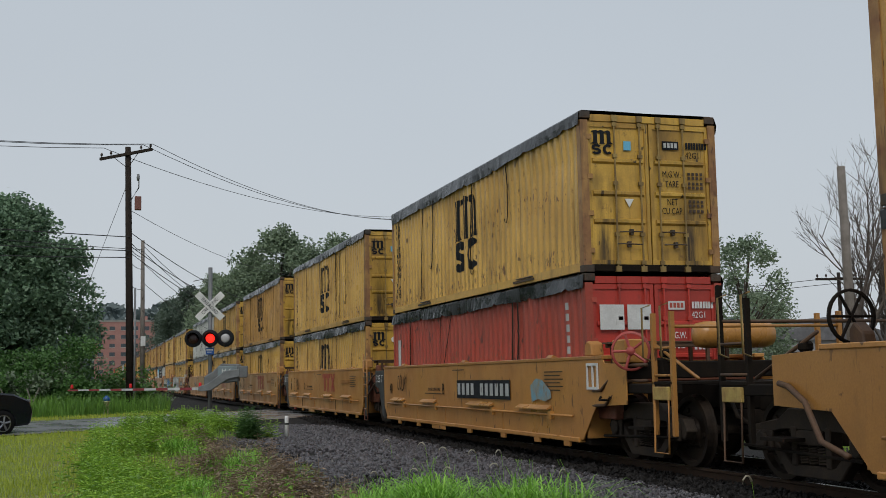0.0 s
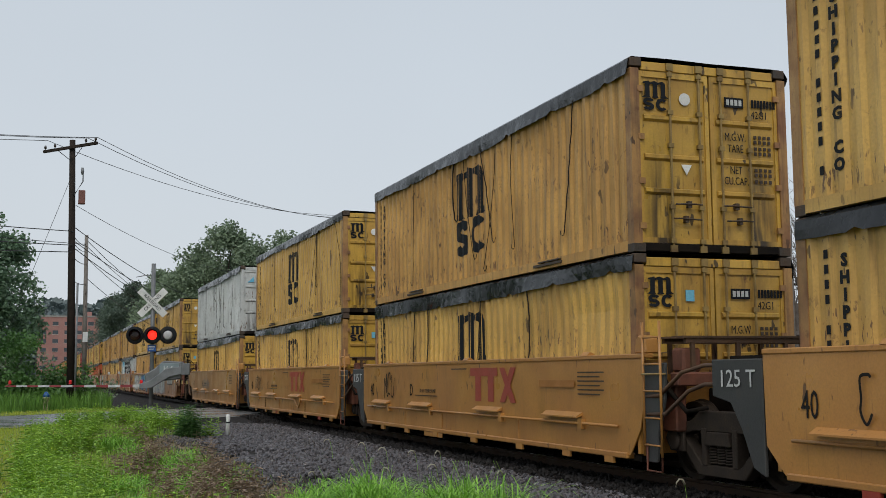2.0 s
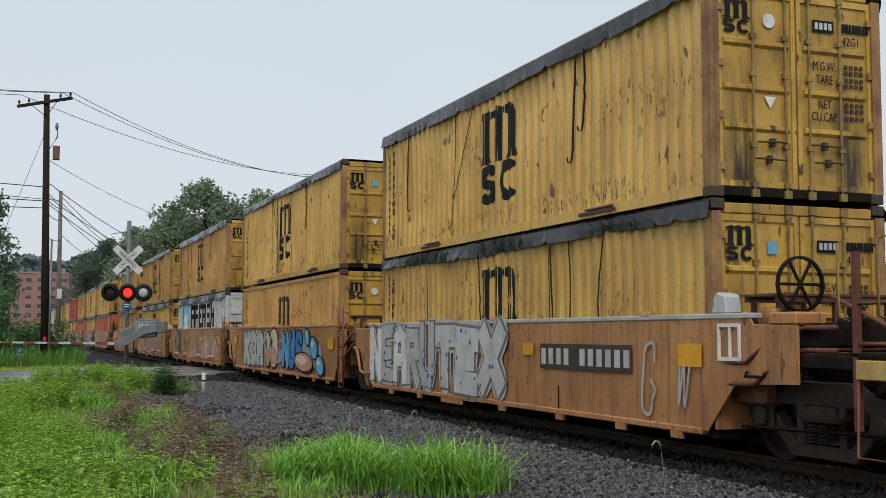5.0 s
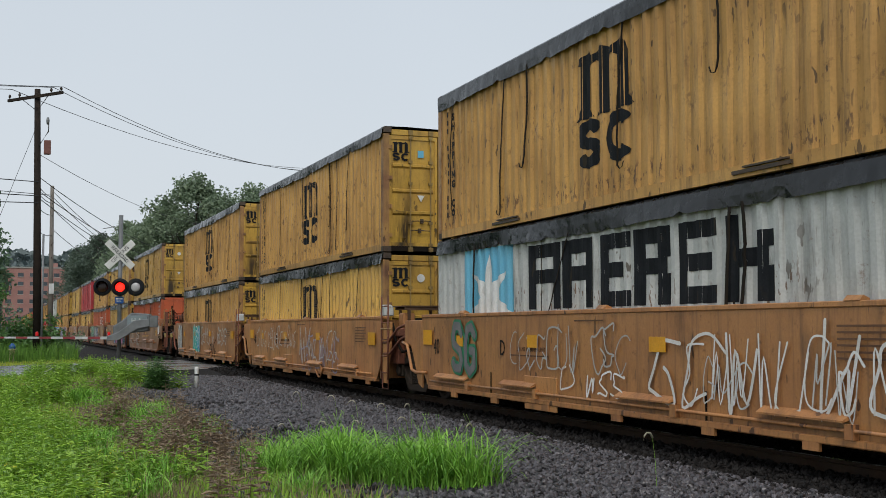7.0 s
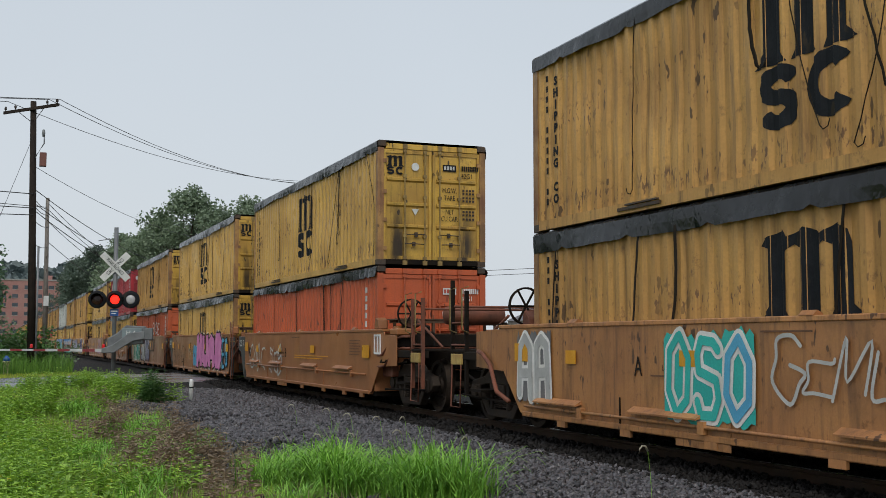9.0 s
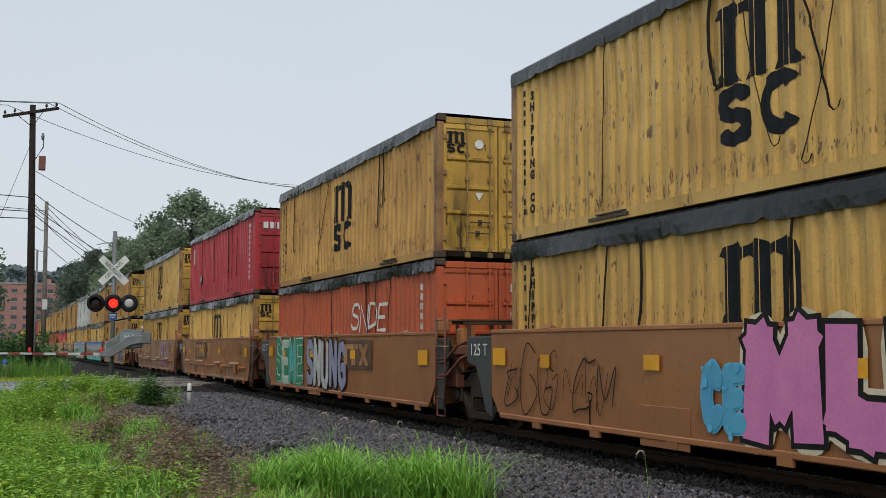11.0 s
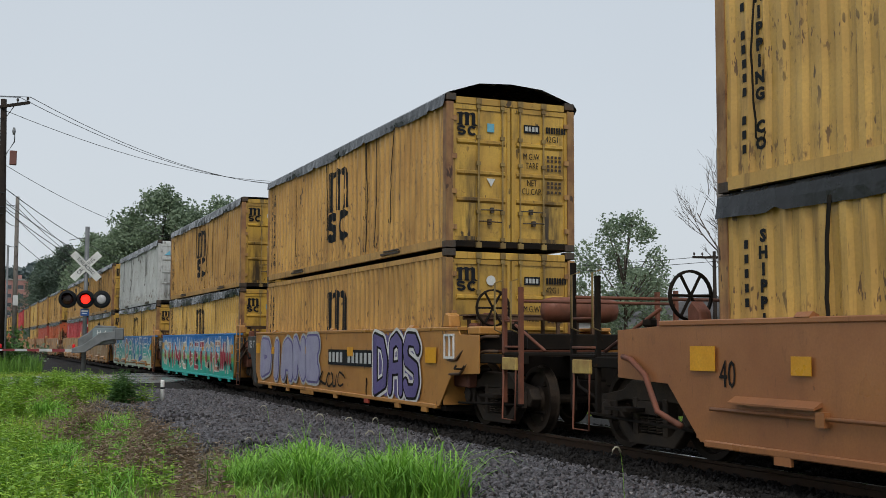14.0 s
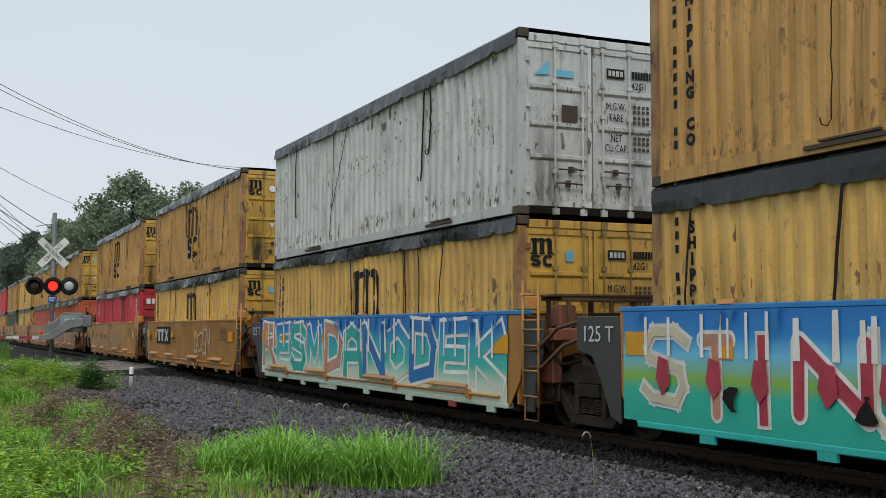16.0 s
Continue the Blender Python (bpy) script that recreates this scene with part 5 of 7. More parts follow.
    if near_end or far_end:
        ends = [-1] if near_end else [1]
        for e in ends:
            iron = RUSTRED if paint != "tan" else (IRON if far_end else body if seed == 2 else RUSTRED)
            part("end_platform", Geo().box(-1.35, 1.35, min(e * 8.5, e * 9.1), max(e * 8.5, e * 9.1), 1.12, 1.17), UNDER, c, bevel=0.01)
            part("coupler", Geo().box(-0.12, 0.12, min(e * 9.2, e * 9.62), max(e * 9.2, e * 9.62), 0.76, 0.98).prism(
                [(-0.2, e * 9.5), (0.2, e * 9.55), (0.16, e * 9.72), (-0.06, e * 9.78), (-0.2, e * 9.72)], 0.70, 1.02, "z"), UNDER, c, bevel=0.02)
            if near_end:
                part("reservoir", Geo().lathe([(0.05, -0.62), (0.16, -0.58), (0.19, -0.45), (0.19, 0.45), (0.16, 0.58), (0.05, 0.62)], "x", (-0.1, e * 8.6, 1.80), 18), iron, c, "horizontal air tank", smooth=True)
            part("control_valve", Geo().box(-1.0, -0.72, e * 8.0 - 0.14, e * 8.0 + 0.14, 1.2, 1.5).box(-0.93, -0.79, e * 8.0 - 0.08, e * 8.0 + 0.08, 1.5, 1.62), UNDER, c, bevel=0.03)
            for xx, yy, top in ((-1.32, e * 8.55, 2.1), (-1.32, e * 9.08, 2.1), (1.3, e * 8.55, 2.1), (1.3, e * 9.05, 2.1)) if near_end else ((-1.3, e * 8.5, 2.15), (-1.3, e * 9.12, 2.35), (1.3, e * 8.5, 2.15), (1.3, e * 9.12, 2.35)):
                part("handrail_post", Geo().box(xx - 0.03, xx + 0.03, yy - 0.03, yy + 0.03, 0.45, top), iron if near_end else UNDER, c)
            part("crossbar", Geo().tube([(-1.32, e * 8.55, 1.62), (-1.32, e * 9.08, 1.62)], 0.02, 6), iron, c, smooth=True)
            part("crossbar", Geo().tube([(-1.32, e * 8.5, 1.25), (-1.32, e * 9.1, 1.25)], 0.02, 6), iron, c, smooth=True)
            part("crossbar", Geo().tube([(-1.3, e * 9.05, 1.9), (1.3, e * 9.05, 1.9)], 0.025, 6), iron, c, smooth=True)
            for yy in (8.8,):
                part("step_stirrup", Geo().tube([(-1.36, e * (yy - 0.2), 1.0), (-1.38, e * (yy - 0.2), 0.22), (-1.38, e * (yy + 0.2), 0.22), (-1.36, e * (yy + 0.2), 1.0)], 0.016, 6), iron, c, smooth=True)
                part("step_plate", Geo().box(-1.38, -1.33, e * yy - 0.22, e * yy + 0.22, 0.92, 1.10), mat("worn_step_paint", (0.50, 0.36, 0.10), (0.34, 0.20, 0.07), 0.6, 0, 6, 0.3, spots=0.4), c, "worn yellow step plate", bevel=0.01)
            for yy in (8.42, 8.95):
                part("hand_grip", Geo().tube([(-1.30, e * yy, 1.45), (-1.42, e * yy, 1.5), (-1.42, e * yy, 2.18), (-1.30, e * yy, 2.22)], 0.014, 6), ROD, c, smooth=True)
            part("diagonal_brace", Geo().tube([(-0.9, e * 9.0, 1.2), (-0.9, e * 7.7, 1.72)], 0.024, 6), iron, c, smooth=True)
            part("air_hose", Geo().tube([(-0.5, e * 9.1, 0.95), (-0.55, e * 9.35, 0.7), (-0.35, e * 9.6, 0.5), (-0.1, e * 9.72, 0.55)], 0.03, 6), UNDER, c, smooth=True)
            part("brake_rigging", Geo().tube([(-1.2, e * 6.6, 0.35), (-1.2, e * 8.9, 0.42)], 0.02, 5).tube([(-0.8, e * 7.0, 0.3), (-0.8, e * 8.8, 0.3)], 0.03, 5), UNDER, c)
            if seed != 2:
                fw = part("brake_wheel", Geo().lathe([(0.27, -0.02), (0.30, -0.02), (0.30, 0.02), (0.27, 0.02), (0.27, -0.02)], "y", n=24, caps=False), UNDER, c, "dark hand-brake wheel", at=(-0.85, e * 7.15, 1.86), smooth=True)
                spk = Geo()
                for k in range(6):
                    a = radians(60 * k)
                    spk.tube([(0, 0, 0), (0.28 * math.cos(a), 0, 0.28 * math.sin(a))], 0.018, 6)
                part("spoke", spk, UNDER, fw)
                part("brake_stand", Geo().prism([(e * 6.8, 1.46), (e * 7.08, 1.46), (e * 7.08, 1.72), (e * 7.0, 1.80), (e * 6.85, 1.68)], -0.95, -0.78, "x"), iron, c, bevel=0.02)
            part("side_step", Geo().box(-1.36, -1.0, min(e * 7.75, e * 8.25), max(e * 7.75, e * 8.25), 0.50, 0.54), UNDER, c)
            part("running_beam", Geo().box(-1.34, -1.2, min(e * 7.4, e * 9.1), max(e * 7.4, e * 9.1), 1.0, 1.14).box(-1.3, 1.3, e * 7.5 - 0.06, e * 7.5 + 0.06, 1.2, 1.45), UNDER, c, bevel=0.015)
            if near_end and seed == 2:
                bw = part("brake_wheel", Geo().lathe([(0.25, -0.02), (0.285, -0.02), (0.285, 0.02), (0.25, 0.02), (0.25, -0.02)], "x", n=24, caps=False).lathe(
                    [(0.05, -0.03), (0.07, 0.0), (0.05, 0.10)], "x", n=12), mat("faded_red_wheel", (0.42, 0.07, 0.06), None, 0.5), c, "faded red hand-brake wheel", at=(x + 0.02, -7.92, 1.60), smooth=True)
                bw.rotation_euler = (0, 0, radians(52))
                spk = Geo()
                for k in range(5):
                    a = radians(72 * k)
                    spk.tube([(0, 0, 0), (0, 0.26 * math.cos(a), 0.26 * math.sin(a))], 0.022, 6)
                part("spoke", spk, mat("faded_red_wheel", (0.42, 0.07, 0.06)), bw)
            if near_end:
                part("brake_box", Geo().box(x + 0.04, x + 0.42, -7.70, -7.25, 1.43, 1.78 if seed == 2 else 1.56), body, c, bevel=0.02)
                part("label_frame", Geo().box(x - 0.03, x - 0.006, -6.85, -6.82, 1.05, 1.45).box(
                    x - 0.03, x - 0.006, -6.48, -6.45, 1.05, 1.45).box(x - 0.03, x - 0.006, -6.68, -6.65, 1.05, 1.45).box(x - 0.028, x - 0.006, -6.82, -6.48, 1.05, 1.09).box(x - 0.028, x - 0.006, -6.82, -6.48, 1.41, 1.45), WHITE, c, "white-edged notice frame")
                part("grab_pipe", Geo().tube([(x - 0.04, -7.0, 0.95), (x - 0.07, -7.0, 0.9), (x - 0.07, -7.3, 0.9), (x - 0.04, -7.3, 0.95)], 0.018, 6), UNDER, c, smooth=True)
            else:
                part("grab_pipe", Geo().tube([(x - 0.05, 7.7, 1.15), (x - 0.07, 7.5, 1.12), (x - 0.07, 7.2, 0.95), (x - 0.07, 6.95, 0.55), (x - 0.07, 6.5, 0.42)], 0.035, 8), iron, c, smooth=True)
    for y in (3.35, -2.55):
        part("weld_seam", Geo().box(x - 0.012, x, y - 0.012, y + 0.012, 0.29, 0.62), UNDER if seed % 2 else body, c)
    part("lower_panel", Geo().box(x - 0.016, x, 1.05, 2.1, 0.14, 0.62), lower_paint, c, bevel=0.006)
    # reflectors
    if paint != "tan" or seed > 15:
        for y, w, z in ((6.15, 0.22, 1.15), (4.6, 0.14, 1.10), (1.8, 0.17, 1.12), (-1.6, 0.18, 1.12), (-5.9, 0.24, 1.10)):
            part("reflector", Geo().box(x - 0.034, x - 0.028, y - w, y + w, z - 0.09 if w < 0.2 else z - 0.13, z + 0.09 if w < 0.2 else z + 0.13), REFLECT, c, "yellow reflective patch")
    ink = BROWN_DECAL if paint == "tan" else FAINT_DECAL
    plain = seed not in (7, 8, 13, 14, 17, 18, 19)
    if plain:
        small_print(c, -4.7, -5.5, 1.32, 6, ink)
    if plain:
        lettering("LD LMT 123200 PER UNIT", 0.095, ink, c, (x - 0.006, 1.9, 1.0), SIDE, 0.9)
        small_print(c, 2.6, 1.3, 0.90, 1, ink)
        small_print(c, 0.5, -0.3, 1.40, 1, ink)
        lettering("40", 0.40, SCRAWL_BLACK, c, (x - 0.010, 5.75, 0.98), SIDE, 0.7)
        lettering("BCDEA"[pos], 0.34, SCRAWL_BLACK, c, (x - 0.010, 1.2 if pos == 0 else -2.35 if paint == "brown" else 2.9, 1.0), SIDE, 0.8)
    add_truck(c, -7.7)
    if far_end:
        add_truck(c, 7.7)
    return c


def fan_plate(c, seed):
    number_plate_bars(c, 0.16, -3.02, 0.84, 1.20, BLACK, GREYWHITE, seed)


# ---- the train ----
SPEED = 17.3
# how far the train runs late (+) or early (-) of a steady pace, in metres
SLACK = [(0.0, 0.05), (0.5, 0.1), (1.0, 0.2), (1.5, 0.28), (2.0, 0.25), (2.5, 0.15), (3.0, 0.0), (4.2, -0.1), (5.5, -0.22), (6.0, -0.2), (6.5, -0.1), (7.0, -0.17), (7.5, -0.2), (8.0, -0.3),
         (8.5, -0.42), (9.7, -0.2), (11.0, 0.0), (11.5, 0.0), (12.0, 0.0), (12.5, 0.0), (13.0, 0.0), (13.5, 0.2), (14.0, 0.05), (14.5, 0.05), (15.0, 0.1), (15.5, 0.2), (16.0, 0.32)]
PITCH, CAR = 15.4, 81.0
FLOOR_Z = 0.26
# each unit: lower box, upper box, car paint
STACKS = {
    4 - 5: ("old", "old"),
    0: ("red", "yellow"), 1: ("yellow", "yellow"), 2: ("yellow", "old"), 3: ("yellow", "yellow"), 4: ("yellow", "grey"),
    5: ("yellow", "yellow"), 6: ("old", "yellow"), 7: ("pale", "old"), 8: ("yellow", "old"), 9: ("old", "old"),
    10: ("orange", "yellow"), 11: ("yellow", "yellow"), 12: ("orange", "old"), 13: ("yellow", "maroon"), 14: ("yellow", "yellow"),
    15: ("old", "old"), 16: ("yellow", "old"), 17: ("yellow", "grey"), 18: ("yellow", "old"), 19: ("maroon", "old"),
    20: ("orange", "old"), 21: ("red", "old"), 22: ("yellow", "yellow"), 23: ("green", "old"), 24: ("old", "maroon"),
}
PAINT_OF = {-1: "tan", 0: "tan", 1: "rusty", 2: "brown", 3: "tan"}
# how far single units sit from their place in the row
SHIFT = {1: -0.06, 2: 0.12, 3: -0.12, 9: -0.12, 10: 0.1, 13: 0.08, 14: -0.2, 15: 0.08}
MADE, MOVING = {}, []


def boxed(kind, seed, tarp, hump, far):
    """A container of that look: built once for each variant, later ones are copies."""
    key = (kind, seed, tarp, hump, far)
    if key not in MADE:
        MADE[key] = container(kind, seed, tarp, hump, lean=far)
        return MADE[key]
    return copy_thing(MADE[key], Matrix.Identity(4))


def unit_marks(c, n):
    """What is painted on this unit's side."""
    if n in (1, 2, 3):
        chevron_mark(c, -1.5, 0.86, 0.56, TTXRED)
        scrawl(c, 5.0, 4.0, 0.85, 1.4, "black", n, 0.035, 4)
        part("dent_patch", Geo().box(-HALF - 0.023, -HALF - 0.02, -4.6, -3.4, 1.12, 1.22), mat("ochre_patch", (0.42, 0.17, 0.03), None, 0.5), c, "darker orange paint patch")
    if n == 0:
        fan_plate(c, 1)
        scrawl(c, 5.0, 4.2, 0.95, 1.42, "black", 3, 0.03, 4)
        part("graffiti", Geo().prism([(-4.1, 0.82), (-4.05, 1.1), (-4.3, 1.22), (-4.6, 1.2), (-4.95, 1.02), (-5.0, 0.9), (-4.7, 0.84), (-4.4, 0.88)], -HALF - 0.024, -HALF - 0.021, "x"), mat("faded_blue_spray", (0.14, 0.30, 0.40), (0.30, 0.24, 0.12), 0.5, 0, 5, 0.5, (0.40, 0.20, 0.06)), c, "faded light blue paint patch")
    if n == 4:
        scrawl(c, 3.0, 0.5, 0.8, 1.4, "grime", 9, 0.05, 6)
    if n == 5:
        graffiti(c, 6.3, 2.4, 0.32, 1.54, 5, None, "grime", ["silver", "silver", "white"], 11, ("blue",), 0.34, 0.06, "NEARU", True, "silver")
        graffiti(c, 2.4, -0.7, 0.28, 1.54, 3, None, "grime", ["silver"], 13, ("blue",), 0.42, 0.10, "TEX", True, "silver")
        scrawl(c, -4.9, -6.0, 0.4, 1.4, "silver", 14, 0.04, 3)
        number_plate_bars(c, -2.0, -4.6, 0.85, 1.2, BROWN_DECAL, GREYWHITE)
    if n == 6:
        x = -HALF
        graffiti(c, 4.65, 1.75, 0.32, 1.48, 3, "silver", "black", ["silver", "white", "silver"], 12, (), 0.40, 0.07, "KCA", True)
        gb, gl = Geo(), Geo()
        flat_stroke(gb, [(2.05, 1.05), (1.5, 0.8), (1.2, 1.1)], 0.75, x - 0.0225)
        part("graffiti", gb, SPRAY["seagreen"], c, "dull green painted background")
        flat_stroke(gl, [(1.5, 1.1), (0.2, 0.75), (-1.2, 0.95), (-2.4, 0.85), (-3.6, 1.0), (-4.4, 0.8), (-4.8, 0.75)], 0.62, x - 0.0235)
        part("graffiti", gl, SPRAY["lilac"], c, "soft lilac painted background")

        def oval(cy, cz, ry, rz, col, lift, tilt=0.0):
            g = Geo()
            pts = [(cy + ry * math.cos(a) + tilt * rz * math.sin(a), cz + rz * math.sin(a)) for a in (2 * math.pi * i / 22 for i in range(22))]
            g.add([(x - lift, *p) for p in pts], [tuple(range(22))])
            part("graffiti", g, SPRAY[col], c, "painted oval")
        for cy, cz, ry, rz in ((1.12, 0.88, 0.34, 0.52), (0.32, 0.93, 0.56, 0.58)):
            oval(cy, cz, ry + 0.06, rz + 0.03, "black", 0.026)
            oval(cy, cz, ry, rz - 0.02, "cream", 0.030)
            oval(cy + 0.05 * ry, cz - 0.22, ry * 0.8, 0.26, "salmon", 0.032)
            oval(cy + 0.55 * ry, cz + 0.16, ry * 0.30, 0.17, "green", 0.034)
            oval(cy + 0.55 * ry, cz + 0.16, ry * 0.14, 0.09, "black", 0.038)
        oval(-0.55, 1.0, 0.45, 0.12, "magenta", 0.030)
        graffiti(c, -0.75, -3.1, 0.36, 1.48, 3, None, "black", ["sky", "blue", "sky"], 15, (), 0.36, 0.09, "NUS")
        oval(-3.3, 0.60, 1.0, 0.28, "black", 0.046, 0.6)
        oval(-3.3, 0.61, 0.93, 0.23, "salmon", 0.050, 0.6)
        oval(-3.1, 0.66, 0.55, 0.12, "cream", 0.054, 0.6)
        for cy, cz, ry, rz in ((-3.7, 1.25, 0.22, 0.2), (-4.4, 0.98, 0.32, 0.26), (-5.0, 0.55, 0.34, 0.22)):
            oval(cy, cz, ry + 0.06, rz + 0.05, "black", 0.056, 0.3)
            oval(cy, cz, ry, rz, "sky", 0.060, 0.3)
            oval(cy + 0.3 * ry, cz + 0.35 * rz, ry * 0.45, rz * 0.3, "paleteal", 0.064, 0.3)
    if n == 7:
        graffiti(c, 5.0, 3.9, 0.5, 1.45, 2, None, "green", ["grime"], 16)
        scrawl(c, 2.6, -1.0, 0.75, 1.42, "silver", 17, 0.022, 11)
        scrawl(c, -1.4, -5.9, 0.42, 1.46, "white", 18, 0.042, 6)
        scrawl(c, -2.2, -6.0, 0.5, 1.40, "white", 61, 0.026, 9)
        scrawl(c, -2.5, -5.0, 0.5, 1.2, "silver", 58, 0.02, 8)
        scrawl(c, 0.9, -0.9, 0.42, 0.9, "white", 19, 0.03, 5)
    if n == 8:
        scrawl(c, 5.4, 0.6, 0.8, 1.42, "silver", 20, 0.025, 16)
        scrawl(c, 0.2, -3.4, 0.5, 1.45, "silver", 21, 0.03, 7)
        scrawl(c, 0.0, -3.6, 0.35, 1.3, "lilac", 62, 0.03, 6)
    if n == 9:
        graffiti(c, 6.3, 5.2, 0.4, 1.46, 2, "grime", "white", ["silver"], 22)
        graffiti(c, 2.3, 0.6, 0.4, 1.46, 3, "teal", "white", ["sky", "teal"], 23, (), 0.3, 0.1)
        scrawl(c, 0.3, -2.6, 0.75, 1.45, "silver", 24, 0.04, 6)
        scrawl(c, -3.2, -5.4, 0.8, 1.4, "silver", 25, 0.05, 6)
        scrawl(c, -1.6, -3.0, 0.4, 1.0, "black", 26, 0.045, 3)
    if n == 10:
        scrawl(c, 5.6, 1.4, 0.5, 1.45, "silver", 27, 0.05, 8)
        small_print(c, 0.2, -3.0, 0.95, 2, REFLECT)
    if n == 11:
        scrawl(c, 5.9, 2.6, 0.42, 1.44, "black", 28, 0.022, 6)
        scrawl(c, 5.8, 2.8, 0.50, 1.36, "black", 63, 0.016, 5)
        graffiti(c, 0.8, 0.0, 0.36, 1.15, 2, None, "sky", ["sky"], 29, ("sky", ), 0.5, 0.05)
        graffiti(c, 0.1, -5.0, 0.28, 1.60, 5, None, "black", ["pink"], 30, (), 0.46, 0.12, "MUAS", True, "cream")
        graffiti(c, -5.1, -6.1, 0.34, 1.45, 2, None, "black", ["sky"], 31)
    if n == 12:
        graffiti(c, 5.55, 2.65, 0.30, 1.52, 4, "green", "white", ["teal", "paleteal", "green"], 32, (), 0.24, 0.06, "SEME")
        graffiti(c, 2.3, -1.1, 0.28, 1.50, 5, None, "black", ["silver", "silver", "lilac"], 33, (), 0.38, 0.09, "SNUNG")
        chevron_mark(c, -1.75, 0.90, 0.44, RUSTY, mat("faded_brown_panel", (0.12, 0.062, 0.034), None, 0.55, 0, 2, 0.4))
    if n == 13:
        chevron_mark(c, 2.2, 0.90, 0.44, RUSTY, mat("faded_brown_panel", (0.12, 0.062, 0.034), None, 0.55, 0, 2, 0.4))
        part("bracket", Geo().box(-HALF - 0.10, -HALF - 0.03, -4.6, -4.3, 0.42, 0.70), BROWN, c, bevel=0.02)
    if n == 14:
        graffiti(c, -1.6, -4.4, 0.36, 1.46, 5, None, "white", ["magenta", "pink"], 34, (), 0.24, 0.09)
        scrawl(c, -1.5, -4.5, 0.34, 1.46, "white", 64, 0.02, 5)
        small_print(c, 3.4, 1.2, 1.05, 2, REFLECT)
    if n == 15:
        graffiti(c, 5.85, 0.6, 0.36, 1.44, 5, None, "purple", ["lilac"], 35, (), 0.50, 0.10, "DIANE", False, "silver")
        number_plate_bars(c, -0.1, -2.92, 0.84, 1.16, BLACK, GREYWHITE)
        graffiti(c, -3.0, -5.4, 0.30, 1.52, 3, "purple", "black", ["purple", "purple"], 36, (), 0.30, 0.09, "DAS", False, "white")
        scrawl(c, 0.4, -1.3, 0.42, 0.82, "black", 37, 0.05, 4)
    if n in (16, 17):
        x = -HALF - 0.022
        g = Geo()
        r = random.Random(n)
        lo = -6.2 if n == 16 else -6.1
        zs = [0.30, 0.6, 0.9, 1.2, 1.50]
        for z in zs:
            g.v += [(x, lo, z), (x, 6.42, z)]
        g.f = [(2 * i, 2 * i + 1, 2 * i + 3, 2 * i + 2) for i in range(4)]
        part("graffiti", g, SPRAY["meadow" if n == 16 else "lagoon"], c, "blue fading to green painted background")
        if n == 16:
            row = (("S", 6.05, 5.2), ("T", 5.05, 4.45), ("I", 4.35, 3.75), ("N", 3.65, 2.65), ("U", 2.7, 2.15), ("S", 2.05, 1.15), ("G", 0.8, 0.02), ("E", -0.2, -0.95), ("T", -1.1, -1.8),
                   ("C", -1.95, -2.7), ("R", -2.78, -3.45), ("E", -3.55, -4.3), ("W", -4.3, -5.0), ("I", -4.95, -5.3), ("I", -5.3, -5.65), ("I", -5.65, -6.0))
            for k, (ch, a, b) in enumerate(row):
                graffiti(c, a, b, 0.36 if k % 3 else 0.44, 1.34, 1, None, "white", [("cream", "crimson", "cream", "salmon", "crimson")[(k * 3) % 5]], 60 + k, (), 0.22 if ch in "SGREUC" else 0.28, 0.085, ch, k % 2 == 0)
            up, blot, heart = Geo(), Geo(), Geo()
            for k, (ch, a, b) in enumerate(row):
                for y in (a - 0.10, (a + b) / 2 - 0.1, b + 0.08)[: 3 if k % 2 else 2]:
                    w, top = r.uniform(0.018, 0.05), r.uniform(1.38, 1.5)
                    up.prism([(y - w, 1.02), (y + w, 1.02), (y + w * 0.8, top), (y - w * 0.8, top)], x - 0.0195, x - 0.019, "x")
                if k % 2:
                    y = b + r.uniform(-0.05, 0.15)
                    blot.prism([(y + 0.07 * math.cos(q) * (1.2 + math.sin(3 * q + k)), 0.62 + 0.15 * math.sin(q) * (1.1 + 0.3 * math.cos(2 * q))) for q in (2 * math.pi * m / 14 for m in range(14))],
                               x - 0.0335, x - 0.033, "x")
                y = (a + b) / 2
                heart.prism([(y - 0.12, 0.72), (y + 0.02, 0.60), (y + 0.13, 0.78), (y + 0.08, 1.02), (y - 0.09, 0.98)], x - 0.0275, x - 0.027, "x")
            part("graffiti", up, SPRAY["white"], c, "thin white painted strokes")
            part("graffiti", heart, SPRAY["crimson"], c, "dark red painted facets")
            part("graffiti", blot, SPRAY["black"], c, "black paint blots")
        else:
            graffiti(c, 6.3, -6.0, 0.34, 1.46, 12, None, "white", ["blue", "lagoon", "teal", "salmon"], 40 + n, (), 0.30, 0.11, "RESMDANODEK", True)
            up = Geo()
            for k in range(30):
                y, w = 6.2 - 0.41 * k, r.uniform(0.02, 0.045)
                up.prism([(y - w, 0.9), (y + w, 0.9), (y + w, 1.49), (y - w, 1.49)], x - 0.0215, x - 0.021, "x") if k % 3 else None
            part("graffiti", up, SPRAY["white"], c, "thin white painted strokes")
        g = Geo()
        for k in range(26):
            y, ln = r.uniform(-5.9, 6.2), r.uniform(0.1, 0.4)
            g.prism([(y, 1.50), (y - 0.10, 1.50), (y - 0.06, 1.5 - ln)], x - 0.0405 - 0.0003 * k, x - 0.040 - 0.0003 * k, "x")
        part("graffiti", g, SPRAY["blue"], c, "dark blue paint drips")
    if n == 18:
        chevron_mark(c, 3.4, 0.9, 0.4, GREYWHITE, BLACK)
        scrawl(c, -1.5, -3.6, 0.6, 1.4, "cream", 44, 0.06, 4)
